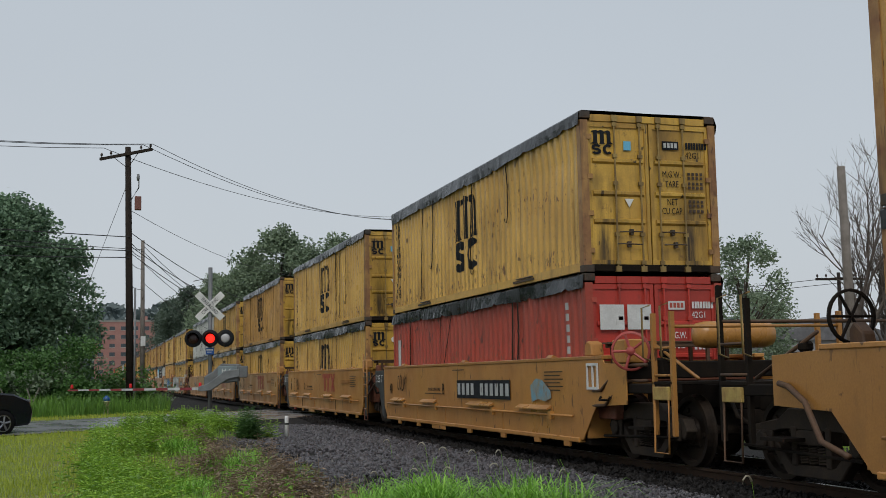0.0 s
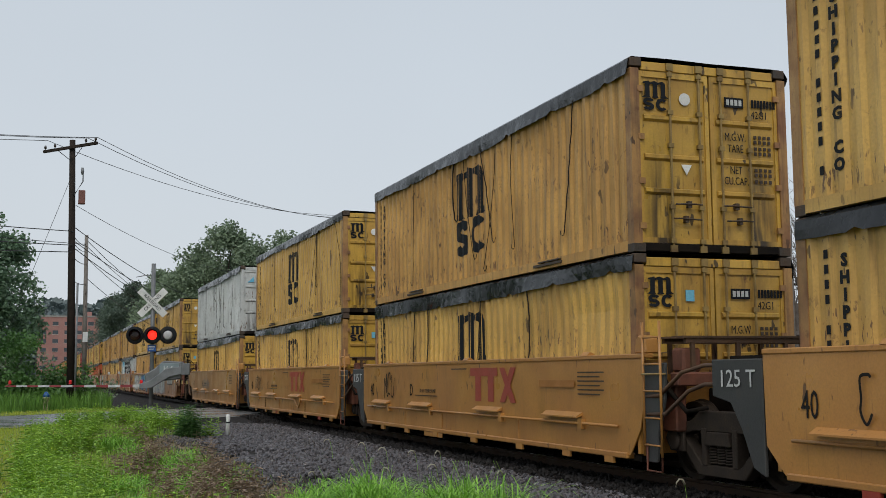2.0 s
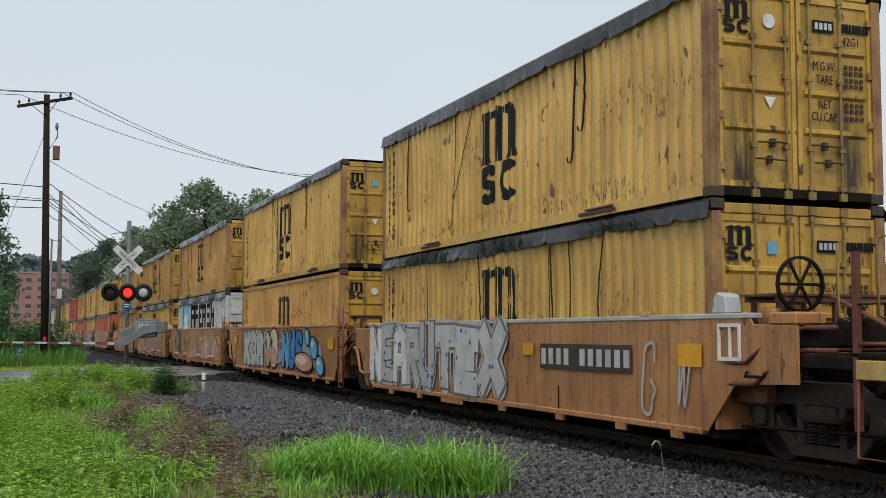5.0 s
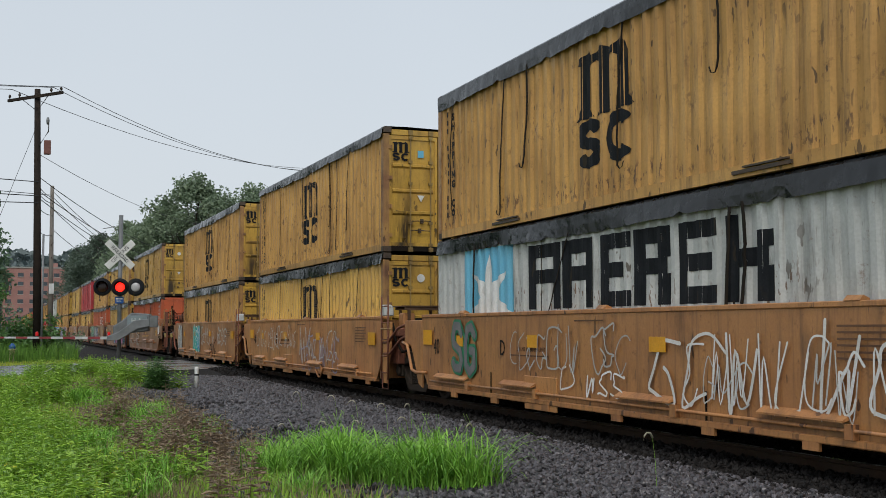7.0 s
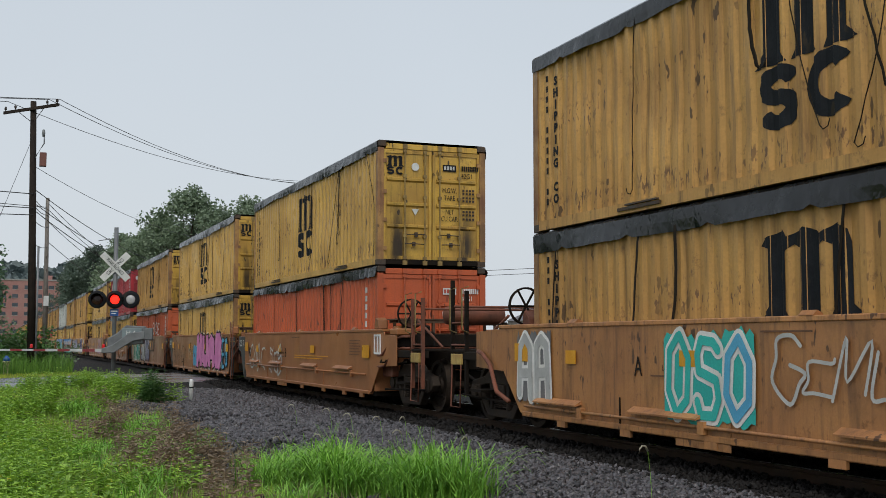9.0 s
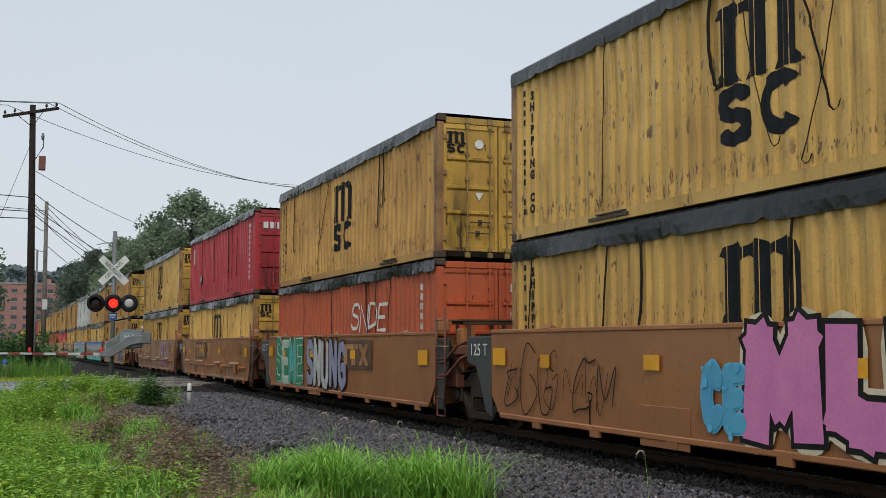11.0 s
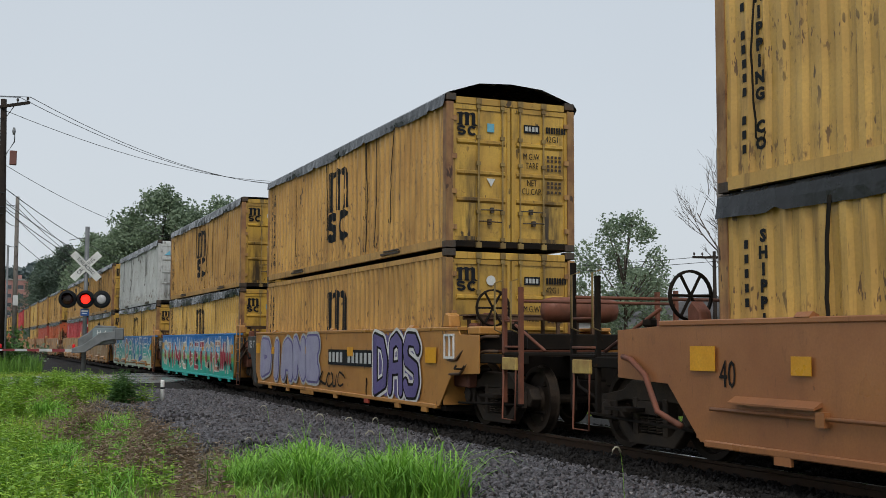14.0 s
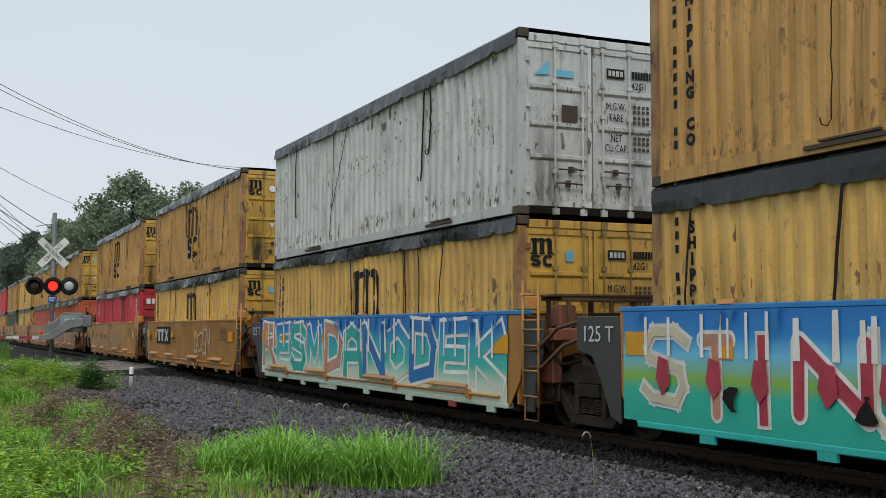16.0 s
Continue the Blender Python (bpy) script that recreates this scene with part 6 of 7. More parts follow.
    if n == 19:
        scrawl(c, 5.0, -3.0, 0.5, 1.4, "silver", 45, 0.06, 8)


CAR_MADE = {}
for n in range(-1, 34):
    k, i = n // 5, n % 5
    far_y = 28.9 + CAR * k + PITCH * i
    start = far_y - CL / 2 + SHIFT.get(n, 0.0)
    paint = PAINT_OF.get(k, "brown" if k % 2 else "rusty")
    if n < 20:
        unit = well_car(paint, i, n + 2)
        unit_marks(unit, n)
        rolling = len(WHEELSETS)
    else:
        if (paint, i, "plain") not in CAR_MADE:
            CAR_MADE[(paint, i, "plain")] = well_car(paint, i, n + 2)
            unit = CAR_MADE[(paint, i, "plain")]
        else:
            unit = copy_thing(CAR_MADE[(paint, i, "plain")], Matrix.Identity(4))
        del WHEELSETS[rolling:]
    MOVING.append((unit, start, RAIL_Z))
    lower, upper = STACKS.get(n, (("old", "yellow", "red", "old", "yellow", "orange", "old")[n % 7], ("yellow", "old", "old")[n % 3]))
    seed = (n * 5 + 3) % 7
    low = boxed(lower, (seed + 1) % 4, n not in (6, 15), 0.0, n > 20)
    up = boxed(upper, seed % 4 + (4 if upper == "yellow" and seed > 3 else 0), True, 0.30 if n == 15 else 0.0, n > 20)
    if n == 12:
        tag = Geo()
        for k, ch in enumerate("SNDE"):
            for line in GLYPHS[ch]:
                flat_stroke(tag, [(-0.9 - 0.62 * k - 0.5 * u - 0.12 * v, 1.42 + 0.52 * v - 0.05 * (k % 2)) for u, v in line], 0.075, -1.232 - 0.002 * k, 0.0002)
        part("graffiti", tag, SCRAWL_WHITE, low, "white spray tag on the corrugated side")
    MOVING.append((low, start, RAIL_Z + FLOOR_Z))
    MOVING.append((up, start, RAIL_Z + FLOOR_Z + CH + 0.02))

# ---- trees and plants ----


def leaf_quads(centres, n_each, spread, size, seed, flat=0.0):
    """Small bent leaves strewn round clump centres: arrays of corners and faces."""
    r = np.random.default_rng(seed)
    c = np.repeat(np.asarray(centres, float), n_each, axis=0)
    n = len(c)
    sp = np.repeat(np.asarray(spread, float).reshape(-1, 1) if np.ndim(spread) else np.full((len(centres), 1), spread), n_each, axis=0)
    d = r.normal(size=(n, 3))
    d /= np.linalg.norm(d, axis=1, keepdims=True)
    p = c + d * sp * (r.random((n, 1)) ** 0.5) * np.array([1, 1, 0.8])
    u = r.normal(size=(n, 3))
    u[:, 2] *= 0.6
    u /= np.linalg.norm(u, axis=1, keepdims=True)
    w = np.cross(u, r.normal(size=(n, 3)))
    w /= np.linalg.norm(w, axis=1, keepdims=True)
    s = size * r.uniform(0.6, 1.3, (n, 1))
    v = np.stack([p - u * s * 0.5, p + w * s * 0.33, p + u * s * 0.5, p - w * s * 0.33], 1)
    v[:, 0, 2] -= s[:, 0] * 0.1
    f = np.arange(4 * n).reshape(n, 4)
    return v.reshape(-1, 3).tolist(), f.tolist()


def tree(x, y, h, rad, leaf, seed, size=0.3, clumps=70, each=75, label="full green broadleaf tree", low=0.22):
    r = random.Random(seed)
    z = float(ground_z(x, y))
    t = new("tree")
    t.location = (x, y, z - 0.05)
    tagged(t, label, "tree", "trees beside the railway")
    g = Geo()
    top = Vector((r.uniform(-0.4, 0.4), r.uniform(-0.4, 0.4), h * 0.72))
    g.tube([(0, 0, 0), (0.05, 0, h * 0.2), top * 0.6, top], 0.03 * h * 0.6, 8, 0.05)
    cs, sp = [], []
    for k in range(clumps):
        a = r.uniform(0, 2 * math.pi)
        q = low + (1 - low) * r.random() ** 0.85
        prof = math.sin(math.pi * min(1.0, (q - low) / (1 - low) * 0.86 + 0.14)) ** 0.6
        d = rad * prof * (0.35 + 0.65 * r.random() ** 0.5) * (1 + 0.25 * math.sin(3 * a + seed))
        cs.append((d * math.cos(a), d * math.sin(a), h * q * (0.93 + 0.1 * r.random())))
        sp.append(r.uniform(0.12, 0.22) * rad + 0.25)
    for k in range(0, clumps, 6):
        e = Vector(cs[k])
        s = Vector((top.x, top.y, 0)) * (e.z / h) * 0.6 + Vector((0, 0, max(0.15 * h, e.z * 0.6)))
        g.tube([s, (s + e) / 2 + Vector((0, 0, 0.1)), e], 0.012 * h * 0.6, 5, 0.02)
    part("trunk", g, BARK, t, smooth=True)
    v, f = leaf_quads(cs, each, sp, size, seed)
    raw("crown", v, f, leaf, t)
    return t


for a in ((-4.3, 62, 10.4, 3.8, 1), (-9.0, 58, 10.2, 4.4, 2), (-6.6, 72, 12.2, 4.2, 3), (-15, 63, 11.5, 5.0, 4)):
    tree(a[0], a[1], a[2], a[3], LEAF_DARK, a[4], 0.22, 300, 210, "dense dark-green maple tree beyond the road", 0.12)
for a in ((15.8, 118, 13.6, 5.0, 11), (17.2, 112, 15.9, 5.2, 12), (23.2, 112, 15.3, 5.4, 13), (14.2, 140, 13.5, 4.6, 14), (12.8, 165, 14.0, 5.0, 15), (13.5, 200, 15.0, 6.0, 16),
          (31, 112, 14, 6, 17), (15.2, 128, 12.5, 4.5, 18), (20.4, 114, 15.0, 4.8, 22), (27.5, 114, 14.5, 5.2, 23)):
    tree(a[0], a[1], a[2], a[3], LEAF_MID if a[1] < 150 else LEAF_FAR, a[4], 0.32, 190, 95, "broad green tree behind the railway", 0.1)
for a in ((37, 60, 9.6, 3.2, 19), (60, 95, 9, 4, 20), (70, 80, 8, 4, 21)):
    tree(a[0], a[1], a[2], a[3], LEAF_MID, a[4], 0.22, 110, 70, "green roadside tree beyond the train", 0.15)


def bush(x, y, h, rad, leaf, seed, size=0.16):
    r = random.Random(seed)
    b = new("bush")
    b.location = (x, y, float(ground_z(x, y)) - 0.03)
    tagged(b, "leafy green bush under the trees", "bush", "bushes under the trees")
    cs = [(r.gauss(0, 0.45) * rad, r.gauss(0, 0.45) * rad, h * r.uniform(0.12, 0.9)) for _ in range(26)]
    g = Geo()
    for k in range(0, 26, 4):
        g.tube([(0.1 * cs[k][0], 0.1 * cs[k][1], 0), (0.5 * cs[k][0], 0.5 * cs[k][1], 0.6 * cs[k][2]), cs[k]], 0.025, 5, 0.008)
    part("stem", g, BARK, b, smooth=True)
    v, f = leaf_quads(cs, 90, 0.28 * rad + 0.1, size, seed)
    raw("foliage", v, f, leaf, b)


for k in range(26):
    rr = random.Random(100 + k)
    xx = -11 + 12.2 * (k / 25) + rr.uniform(-0.5, 0.5)
    bush(xx, 55 + rr.uniform(-3.0, 4) - 0.1 * xx, rr.uniform(1.6, 3.6) * (0.6 if xx > -0.5 else 1), rr.uniform(1.2, 1.9), LEAF_BUSH if k % 3 else LEAF_MID, 50 + k)
for k in range(12):
    rr = random.Random(300 + k)
    bush(12.8 + rr.uniform(0, 2.5), 60 + 9 * k, rr.uniform(1.5, 3.0), 1.8, LEAF_MID, 90 + k, 0.22)

# wooded hills far off, the haze put into their leaf colour


def hill(n, bearing, dist, tops, seed, size):
    r = np.random.default_rng(seed)
    b = np.radians(r.uniform(bearing[0], bearing[1], n))
    d = r.uniform(dist[0], dist[1], n)
    q = r.random(n) ** 0.7
    crest = tops * (0.8 + 0.2 * np.sin(b * 37) + 0.12 * np.sin(b * 91 + 1)) * np.clip((d - dist[0]) / (dist[1] - dist[0]) + 0.35, 0, 1)
    cs = np.stack([d * np.sin(b), d * np.cos(b), q * crest], -1)
    return leaf_quads(cs, 10, 4.5, size, seed + 1)


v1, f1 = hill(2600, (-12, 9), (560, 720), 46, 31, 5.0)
o = tagged(raw("far_woods", v1, f1, LEAF_HILL), "wooded hill in the distance, tinted for haze", "woods", kind="stuff")
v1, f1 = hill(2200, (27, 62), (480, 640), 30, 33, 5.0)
o = tagged(raw("far_woods", v1, f1, LEAF_HILL), "low wooded ridge in the distance, tinted for haze", "woods", kind="stuff")
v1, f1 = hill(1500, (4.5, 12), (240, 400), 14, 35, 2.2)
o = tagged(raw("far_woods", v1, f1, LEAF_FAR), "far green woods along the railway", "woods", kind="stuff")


def blades(n, xr, yr, h, w, seed, lean=0.5, mask=None, y_power=1.0):
    r = np.random.default_rng(seed)
    x = r.uniform(*xr, n)
    y = yr[0] + (yr[1] - yr[0]) * r.random(n) ** y_power
    if mask is not None:
        k = mask(x, y, r)
        x, y = x[k], y[k]
    n = len(x)
    z = ground_z(x, y)
    a = r.uniform(0, 2 * np.pi, n)
    hh = r.uniform(*h, n)
    l = hh * lean * r.random(n)
    b = r.uniform(0, 2 * np.pi, n)
    base = np.stack([x, y, z - 0.01], -1)
    side = np.stack([np.cos(a), np.sin(a), 0 * a], -1) * (w * r.uniform(0.6, 1.4, n))[:, None]
    mid = base + np.stack([l * 0.35 * np.cos(b), l * 0.35 * np.sin(b), hh * 0.6], -1)
    tip = base + np.stack([l * np.cos(b), l * np.sin(b), hh], -1)
    v = np.stack([base - side, base + side, mid + side * 0.8, mid - side * 0.8, tip], 1)
    q = 5 * np.arange(n)[:, None]
    f = np.concatenate([q + [0, 1, 2, 3]], 0).tolist() + (q + [3, 2, 4]).tolist()
    return v.reshape(-1, 3).tolist(), f


def not_road(x, y):
    return ((x - 0.4) * 0.6 - (y - 33.5) * 0.8) > 0.15


def lump(x, y):
    return np.sin(x * 1.7 + 0.6 * y) * np.sin(0.9 * y - 0.5 * x) + 0.5 * np.sin(3.1 * x - 1.3 * y)


v, f = blades(85000, (-8, 3.2), (6, 34), (0.04, 0.13), 0.006, 61, 0.6, lambda x, y, r: not_road(x, y) & (r.random(len(x)) < 1.1 - 1.1 * step(0.0, 1.6, x)), 1.3)
tagged(raw("lawn_grass", v, f, GRASS), "short yellow-green wet lawn grass", "grass", kind="stuff")
v, f = blades(26000, (0.3, 3.5), (7, 31), (0.04, 0.17), 0.004, 62, 0.9, lambda x, y, r: not_road(x, y) & (lump(x, y) > -0.35) & (r.random(len(x)) < 1.1 - step(1.8, 3.5, x)), 1.2)
tagged(raw("dry_grass", v, f, DRY), "thin dry brown grass on bare soil", "grass", kind="stuff")
v, f = blades(5500, (1.0, 3.7), (6.8, 17), (0.05, 0.26), 0.0035, 68, 1.1, lambda x, y, r: (lump(x * 1.6, y * 1.4) > -0.35) & (r.random(len(x)) < 1.15 - step(2.2, 3.7, x)), 1.1)
tagged(raw("dry_grass", v, f, DRYRED), "matted reddish-brown dead stalks on bare soil", "grass", kind="stuff")
v, f = blades(34000, (-2, 3.4), (7, 33.5), (0.05, 0.20), 0.006, 63, 0.7, lambda x, y, r: not_road(x, y) & (lump(x, y) < 0.35 - 0.7 * step(0.8, 3.4, x)) & (x > 0.01 * y - 0.3), 1.2)
tagged(raw("rough_grass", v, f, WEED), "rough green grass between the weeds", "grass", kind="stuff")
v, f = blades(34000, (-16, 3.2), (42, 56), (0.25, 0.95), 0.014, 64, 0.5, lambda x, y, r: (y > 48.6 + 0.75 * x) & (y - 0.75 * x < 57))
tagged(raw("verge_grass", v, f, VERGE), "tall green grass on the far road verge", "grass", kind="stuff")
v, f = blades(16000, (-14, 3.6), (36, 53), (0.04, 0.14), 0.012, 67, 0.5, lambda x, y, r: (y > 44.6 + 0.75 * x) & (y < 49.0 + 0.75 * x))
tagged(raw("lawn_grass", v, f, GRASS), "short mown grass strip beyond the road", "grass", kind="stuff")
v, f = blades(9000, (11.6, 15), (-5, 90), (0.2, 0.8), 0.012, 65, 0.5)
tagged(raw("verge_grass", v, f, WEED), "rough green grass beyond the track", "grass", kind="stuff")


def weed_master(seed, h, leaf, n_stem=9, flower=False, name="weed", label="leafy green roadside weeds"):
    """A clump of upright stems with narrow leaves all the way up."""
    r = random.Random(seed)
    w = new(name)
    tagged(w, label, "weed", "weeds by the roadside")
    g, cs = Geo(), []
    vs, fs = [], []
    heads = []
    for s in range(n_stem):
        bx, by = r.gauss(0, 0.14), r.gauss(0, 0.14)
        hh = h * r.uniform(0.6, 1.1)
        dx, dy = r.uniform(-0.12, 0.12), r.uniform(-0.12, 0.12)
        at = lambda q: Vector((bx + dx * q * q, by + dy * q * q, hh * q))
        g.tube([at(0), at(0.5), at(1)], 0.005, 4, 0.002)
        m = int(20 * hh / 0.7)
        for k in range(m):
            q = 0.12 + 0.88 * k / m
            a = k * 2.4 + s
            ln = r.uniform(0.10, 0.20) * (1.25 - 0.75 * q)
            p = at(q)
            d = Vector((math.cos(a), math.sin(a), r.uniform(0.1, 0.6))).normalized()
            sd = Vector((-math.sin(a), math.cos(a), 0)) * ln * 0.23
            o = len(vs)
            vs += [tuple(p), tuple(p + d * ln * 0.5 + sd), tuple(p + d * ln - Vector((0, 0, ln * 0.25))), tuple(p + d * ln * 0.5 - sd)]
            fs.append((o, o + 1, o + 2, o + 3))
        heads.append(at(1.0))
    tagged(part("stem", g, leaf, w), kind="stuff")
    tagged(raw("foliage", vs, fs, leaf, w), kind="stuff")
    if flower:
        v, f = leaf_quads([tuple(p) for p in heads[:4]], 5, 0.03, 0.016, seed)
        tagged(raw("flower_cluster", v, f, FLOWER, w), kind="stuff")
    return w


def scatter(masters, n, area, seed, size=(0.8, 1.2)):
    r = random.Random(seed)
    used = set()
    for _ in range(n):
        for _ in range(60):
            x, y = area(r)
            if not_road(np.array(x), np.array(y)):
                break
        k = r.randrange(len(masters))
        m = Matrix.LocRotScale((x, y, float(ground_z(x, y)) - 0.02), Euler((0, 0, r.uniform(0, 6.28))), None)
        if k not in used:
            used.add(k)
            masters[k].matrix_basis = m
        else:
            copy_thing(masters[k], m)


weeds = [weed_master(200 + k, (0.58, 0.78, 0.66, 0.48)[k], WEED, 10, k == 1) for k in range(4)]
scatter(weeds, 80, lambda r: ((lambda y: (r.uniform(-0.35 + 0.01 * y, 0.25 + 0.03 * y), y))(7.6 + 19 * r.random() ** 1.3)), 1)
mound_weeds = [weed_master(220 + k, 0.58, WEED, 12, False, label="tall green weeds on a low mound by the crossing") for k in range(2)]
scatter(mound_weeds, 38, lambda r: (max(0.8, r.gauss(2.2, 0.75)), r.gauss(29.0, 2.0)), 2)
red_weeds = [weed_master(240 + k, 0.55, DRYRED, 9, label="dry reddish-brown dead weed stalks") for k in range(2)]
scatter(red_weeds, 22, lambda r: (r.gauss(2.0, 0.5), r.gauss(20.0, 3.0)) if r.random() < 0.6 else (r.gauss(2.2, 0.3), r.gauss(13.5, 1.5)), 3)
flower_weeds = [weed_master(250 + k, 0.45, WEED, 9, True, label="low green weeds with small yellow flowers") for k in range(2)]
scatter(flower_weeds, 22, lambda r: (r.uniform(-0.1, 1.2), r.uniform(8.5, 12.8)) if r.random() < 0.7 else (r.uniform(1.2, 2.1), r.uniform(12.0, 13.2)), 4)
shrub = [weed_master(260, 0.75, LEAF_BUSH, 16, label="dark green bushy weed at the edge of the ballast")]
scatter(shrub, 4, lambda r: (r.gauss(3.4, 0.12), r.gauss(27.0, 0.35)), 5)


def tuft_master(seed, h):
    r = random.Random(seed)
    t = new("grass_tuft")
    tagged(t, "bright green tuft of tall arching grass", "grass", "tufts of tall grass by the ballast")
    vs, fs = [], []
    for k in range(170):
        bx, by = r.gauss(0, 0.14), r.gauss(0, 0.14)
        a, hh = r.uniform(0, 6.28), h * r.uniform(0.35, 1.15)
        out = hh * r.uniform(0.15, 1.25)
        w = r.uniform(0.0035, 0.010)
        sd = Vector((-math.sin(a), math.cos(a), 0)) * w
        o = len(vs)
        for q in (0, 0.35, 0.7, 0.9):
            p = Vector((bx + math.cos(a) * out * q ** 2, by + math.sin(a) * out * q ** 2, hh * (q - 0.28 * q ** 4 * out / hh)))
            vs += [tuple(p - sd * (1 - 0.3 * q)), tuple(p + sd * (1 - 0.3 * q))]
        vs.append((bx + math.cos(a) * out, by + math.sin(a) * out, hh * (1 - 0.4 * out / hh)))
        fs += [(o, o + 1, o + 3, o + 2), (o + 2, o + 3, o + 5, o + 4), (o + 4, o + 5, o + 7, o + 6), (o + 6, o + 7, o + 8)]
    tagged(raw("grass_blade", vs, fs, TALL, t), kind="stuff")
    g = Geo()
    for k in range(4):
        bx, by, a = r.gauss(0, 0.1), r.gauss(0, 0.1), r.uniform(0, 6.28)
        hh = h * r.uniform(0.9, 1.25)
        g.tube([(bx, by, 0), (bx + 0.05 * math.cos(a), by + 0.05 * math.sin(a), hh * 0.7), (bx + 0.16 * math.cos(a), by + 0.16 * math.sin(a), hh)], 0.003, 4, 0.002)
    tagged(part("stalk", g, TALL, t), kind="stuff")
    return t


tufts = [tuft_master(270 + k, (0.36, 0.62, 0.46)[k]) for k in range(3)]
scatter(tufts, 30, lambda r: (lambda q: (2.95 + 1.30 * q + r.gauss(0, 0.10), 13.4 - 3.0 * q + r.gauss(0, 0.35) * (1.2 - q)))(r.random() ** 1.2), 6)
scatter([weed_master(265, 0.42, LEAF_BUSH, 3, label="single dark green upright weed in the ballast")], 1, lambda r: (4.62, 10.9), 8)
scatter([tuft_master(280, 0.4), tuft_master(281, 0.3)], 16, lambda r: (r.uniform(0.9, 2.9), r.uniform(10, 24)), 7)


def foxtail(x, y, h, seed):
    r = random.Random(seed)
    t = new("foxtail_grass")
    t.location = (x, y, float(ground_z(x, y)) - 0.01)
    tagged(t, "single foxtail grass stalk with a drooping pale head", "grass", "foxtail stalks in the ballast")
    a = r.uniform(2.4, 3.9)
    c, s = math.cos(a), math.sin(a)
    part("stalk", Geo().tube([(0, 0, 0), (0.02 * c, 0.02 * s, h * 0.6), (0.05 * c, 0.05 * s, h)], 0.003, 4, 0.002), TALL, t)
    part("seed_head", Geo().tube([(0.05 * c, 0.05 * s, h), (0.08 * c, 0.08 * s, h + 0.045), (0.12 * c, 0.12 * s, h + 0.05), (0.155 * c, 0.155 * s, h + 0.02), (0.165 * c, 0.165 * s, h - 0.02)],
                                 0.011, 6, 0.006), SEED, t, smooth=True)


for k, (x, y) in enumerate(((5.0, 19.8), (5.25, 15.8), (5.3, 14.9), (4.7, 15.4), (4.0, 14.4), (4.2, 13.6), (4.6, 13.0), (5.7, 9.3), (3.5, 14.6), (5.1, 12.2), (4.9, 17.2))):
    foxtail(x, y, 0.34 + 0.05 * (k % 4), 400 + k)


def bare_tree(x, y, h, seed):
    r = random.Random(seed)
    t = new("bare_tree")
    t.location = (x, y, float(ground_z(x, y)))
    tagged(t, "leafless grey tree with thin twigs", "tree", "bare trees beyond the track")
    g = Geo()

    def grow(p, d, ln, rad, depth):
        q = p + d * ln * 0.5 + Vector((r.uniform(-1, 1), r.uniform(-1, 1), 0)) * ln * 0.06
        e = p + d * ln
        g.tube([p, q, e], rad, 5 if depth < 3 else 3, rad * 0.6)
        if depth < 5:
            for _ in range(3 if depth else 5):
                nd = (d + Vector((r.uniform(-0.75, 0.75), r.uniform(-0.75, 0.75), r.uniform(0.0, 0.5)))).normalized()
                grow(p + (e - p) * r.uniform(0.5, 1.0), nd, ln * r.uniform(0.5, 0.75), rad * 0.55, depth + 1)

    for k in range(2):
        grow(Vector((0.4 * k, 0, 0)), Vector((r.uniform(-0.12, 0.12), r.uniform(-0.1, 0.1), 1)).normalized(), h * 0.38, 0.09, 0)
    part("branchwork", g, DEADWOOD, t)


bare_tree(21.6, 29.0, 9.6, 5)
bare_tree(23.0, 29.5, 8.0, 9)
stub = new("broken_pole")
stub.location = (20.6, 28.0, 0.0)
tagged(stub, "brown wooden pole stub without wires", "pole")
part("shaft", Geo().tube([(0, 0, 0), (0, 0, 4), (-0.03, 0, 7.4)], 0.15, 10, 0.12), GREYWOOD, stub, smooth=True)

# ---- crossing signal ----
sig = new("crossing_signal")
sig.matrix_basis = pose(3.27, 34.5, 0.30, 0, 0, -12)
tagged(sig, "railway crossing signal with crossbuck and red flashers", "crossing signal")
part("foundation", Geo().box(-0.35, 0.35, -0.35, 0.35, -0.2, 0.20), CONCRETE, sig, bevel=0.03)
part("mast", Geo().tube([(0, 0, 0.2), (0, 0, 4.62)], 0.062, 12).lathe([(0.16, 0.20), (0.16, 0.26), (0.09, 0.45), (0.062, 0.46)], "z", n=12), GALV, sig, smooth=True)
for k, word in ((1, "RAILROAD"), (-1, "CROSSING")):
    b = part("crossbuck_blade", Geo().box(-0.52, 0.52, -0.012, 0.012, -0.10, 0.10), WHITE, sig, "white board with black letters", bevel=0.004, at=(0, -0.09 - 0.013 * (k + 1), 3.47))
    b.rotation_euler = (0, radians(45 * k), 0)
    o = lettering(word, 0.15, BLACK, b, (0, -0.0145, 0), END, 0.88)
part("cross_arm", Geo().tube([(-0.52, -0.06, 2.54), (0.50, -0.06, 2.54)], 0.03, 8), GALV, sig, smooth=True)
part("top_bracket", Geo().tube([(-0.5, 0, 4.22), (-0.25, 0, 4.27), (-0.05, 0, 4.28)], 0.012, 6), GALV, sig, smooth=True)
LAMPS = ((-0.47, "front"), (0.02, "front"), (0.46, "back"))
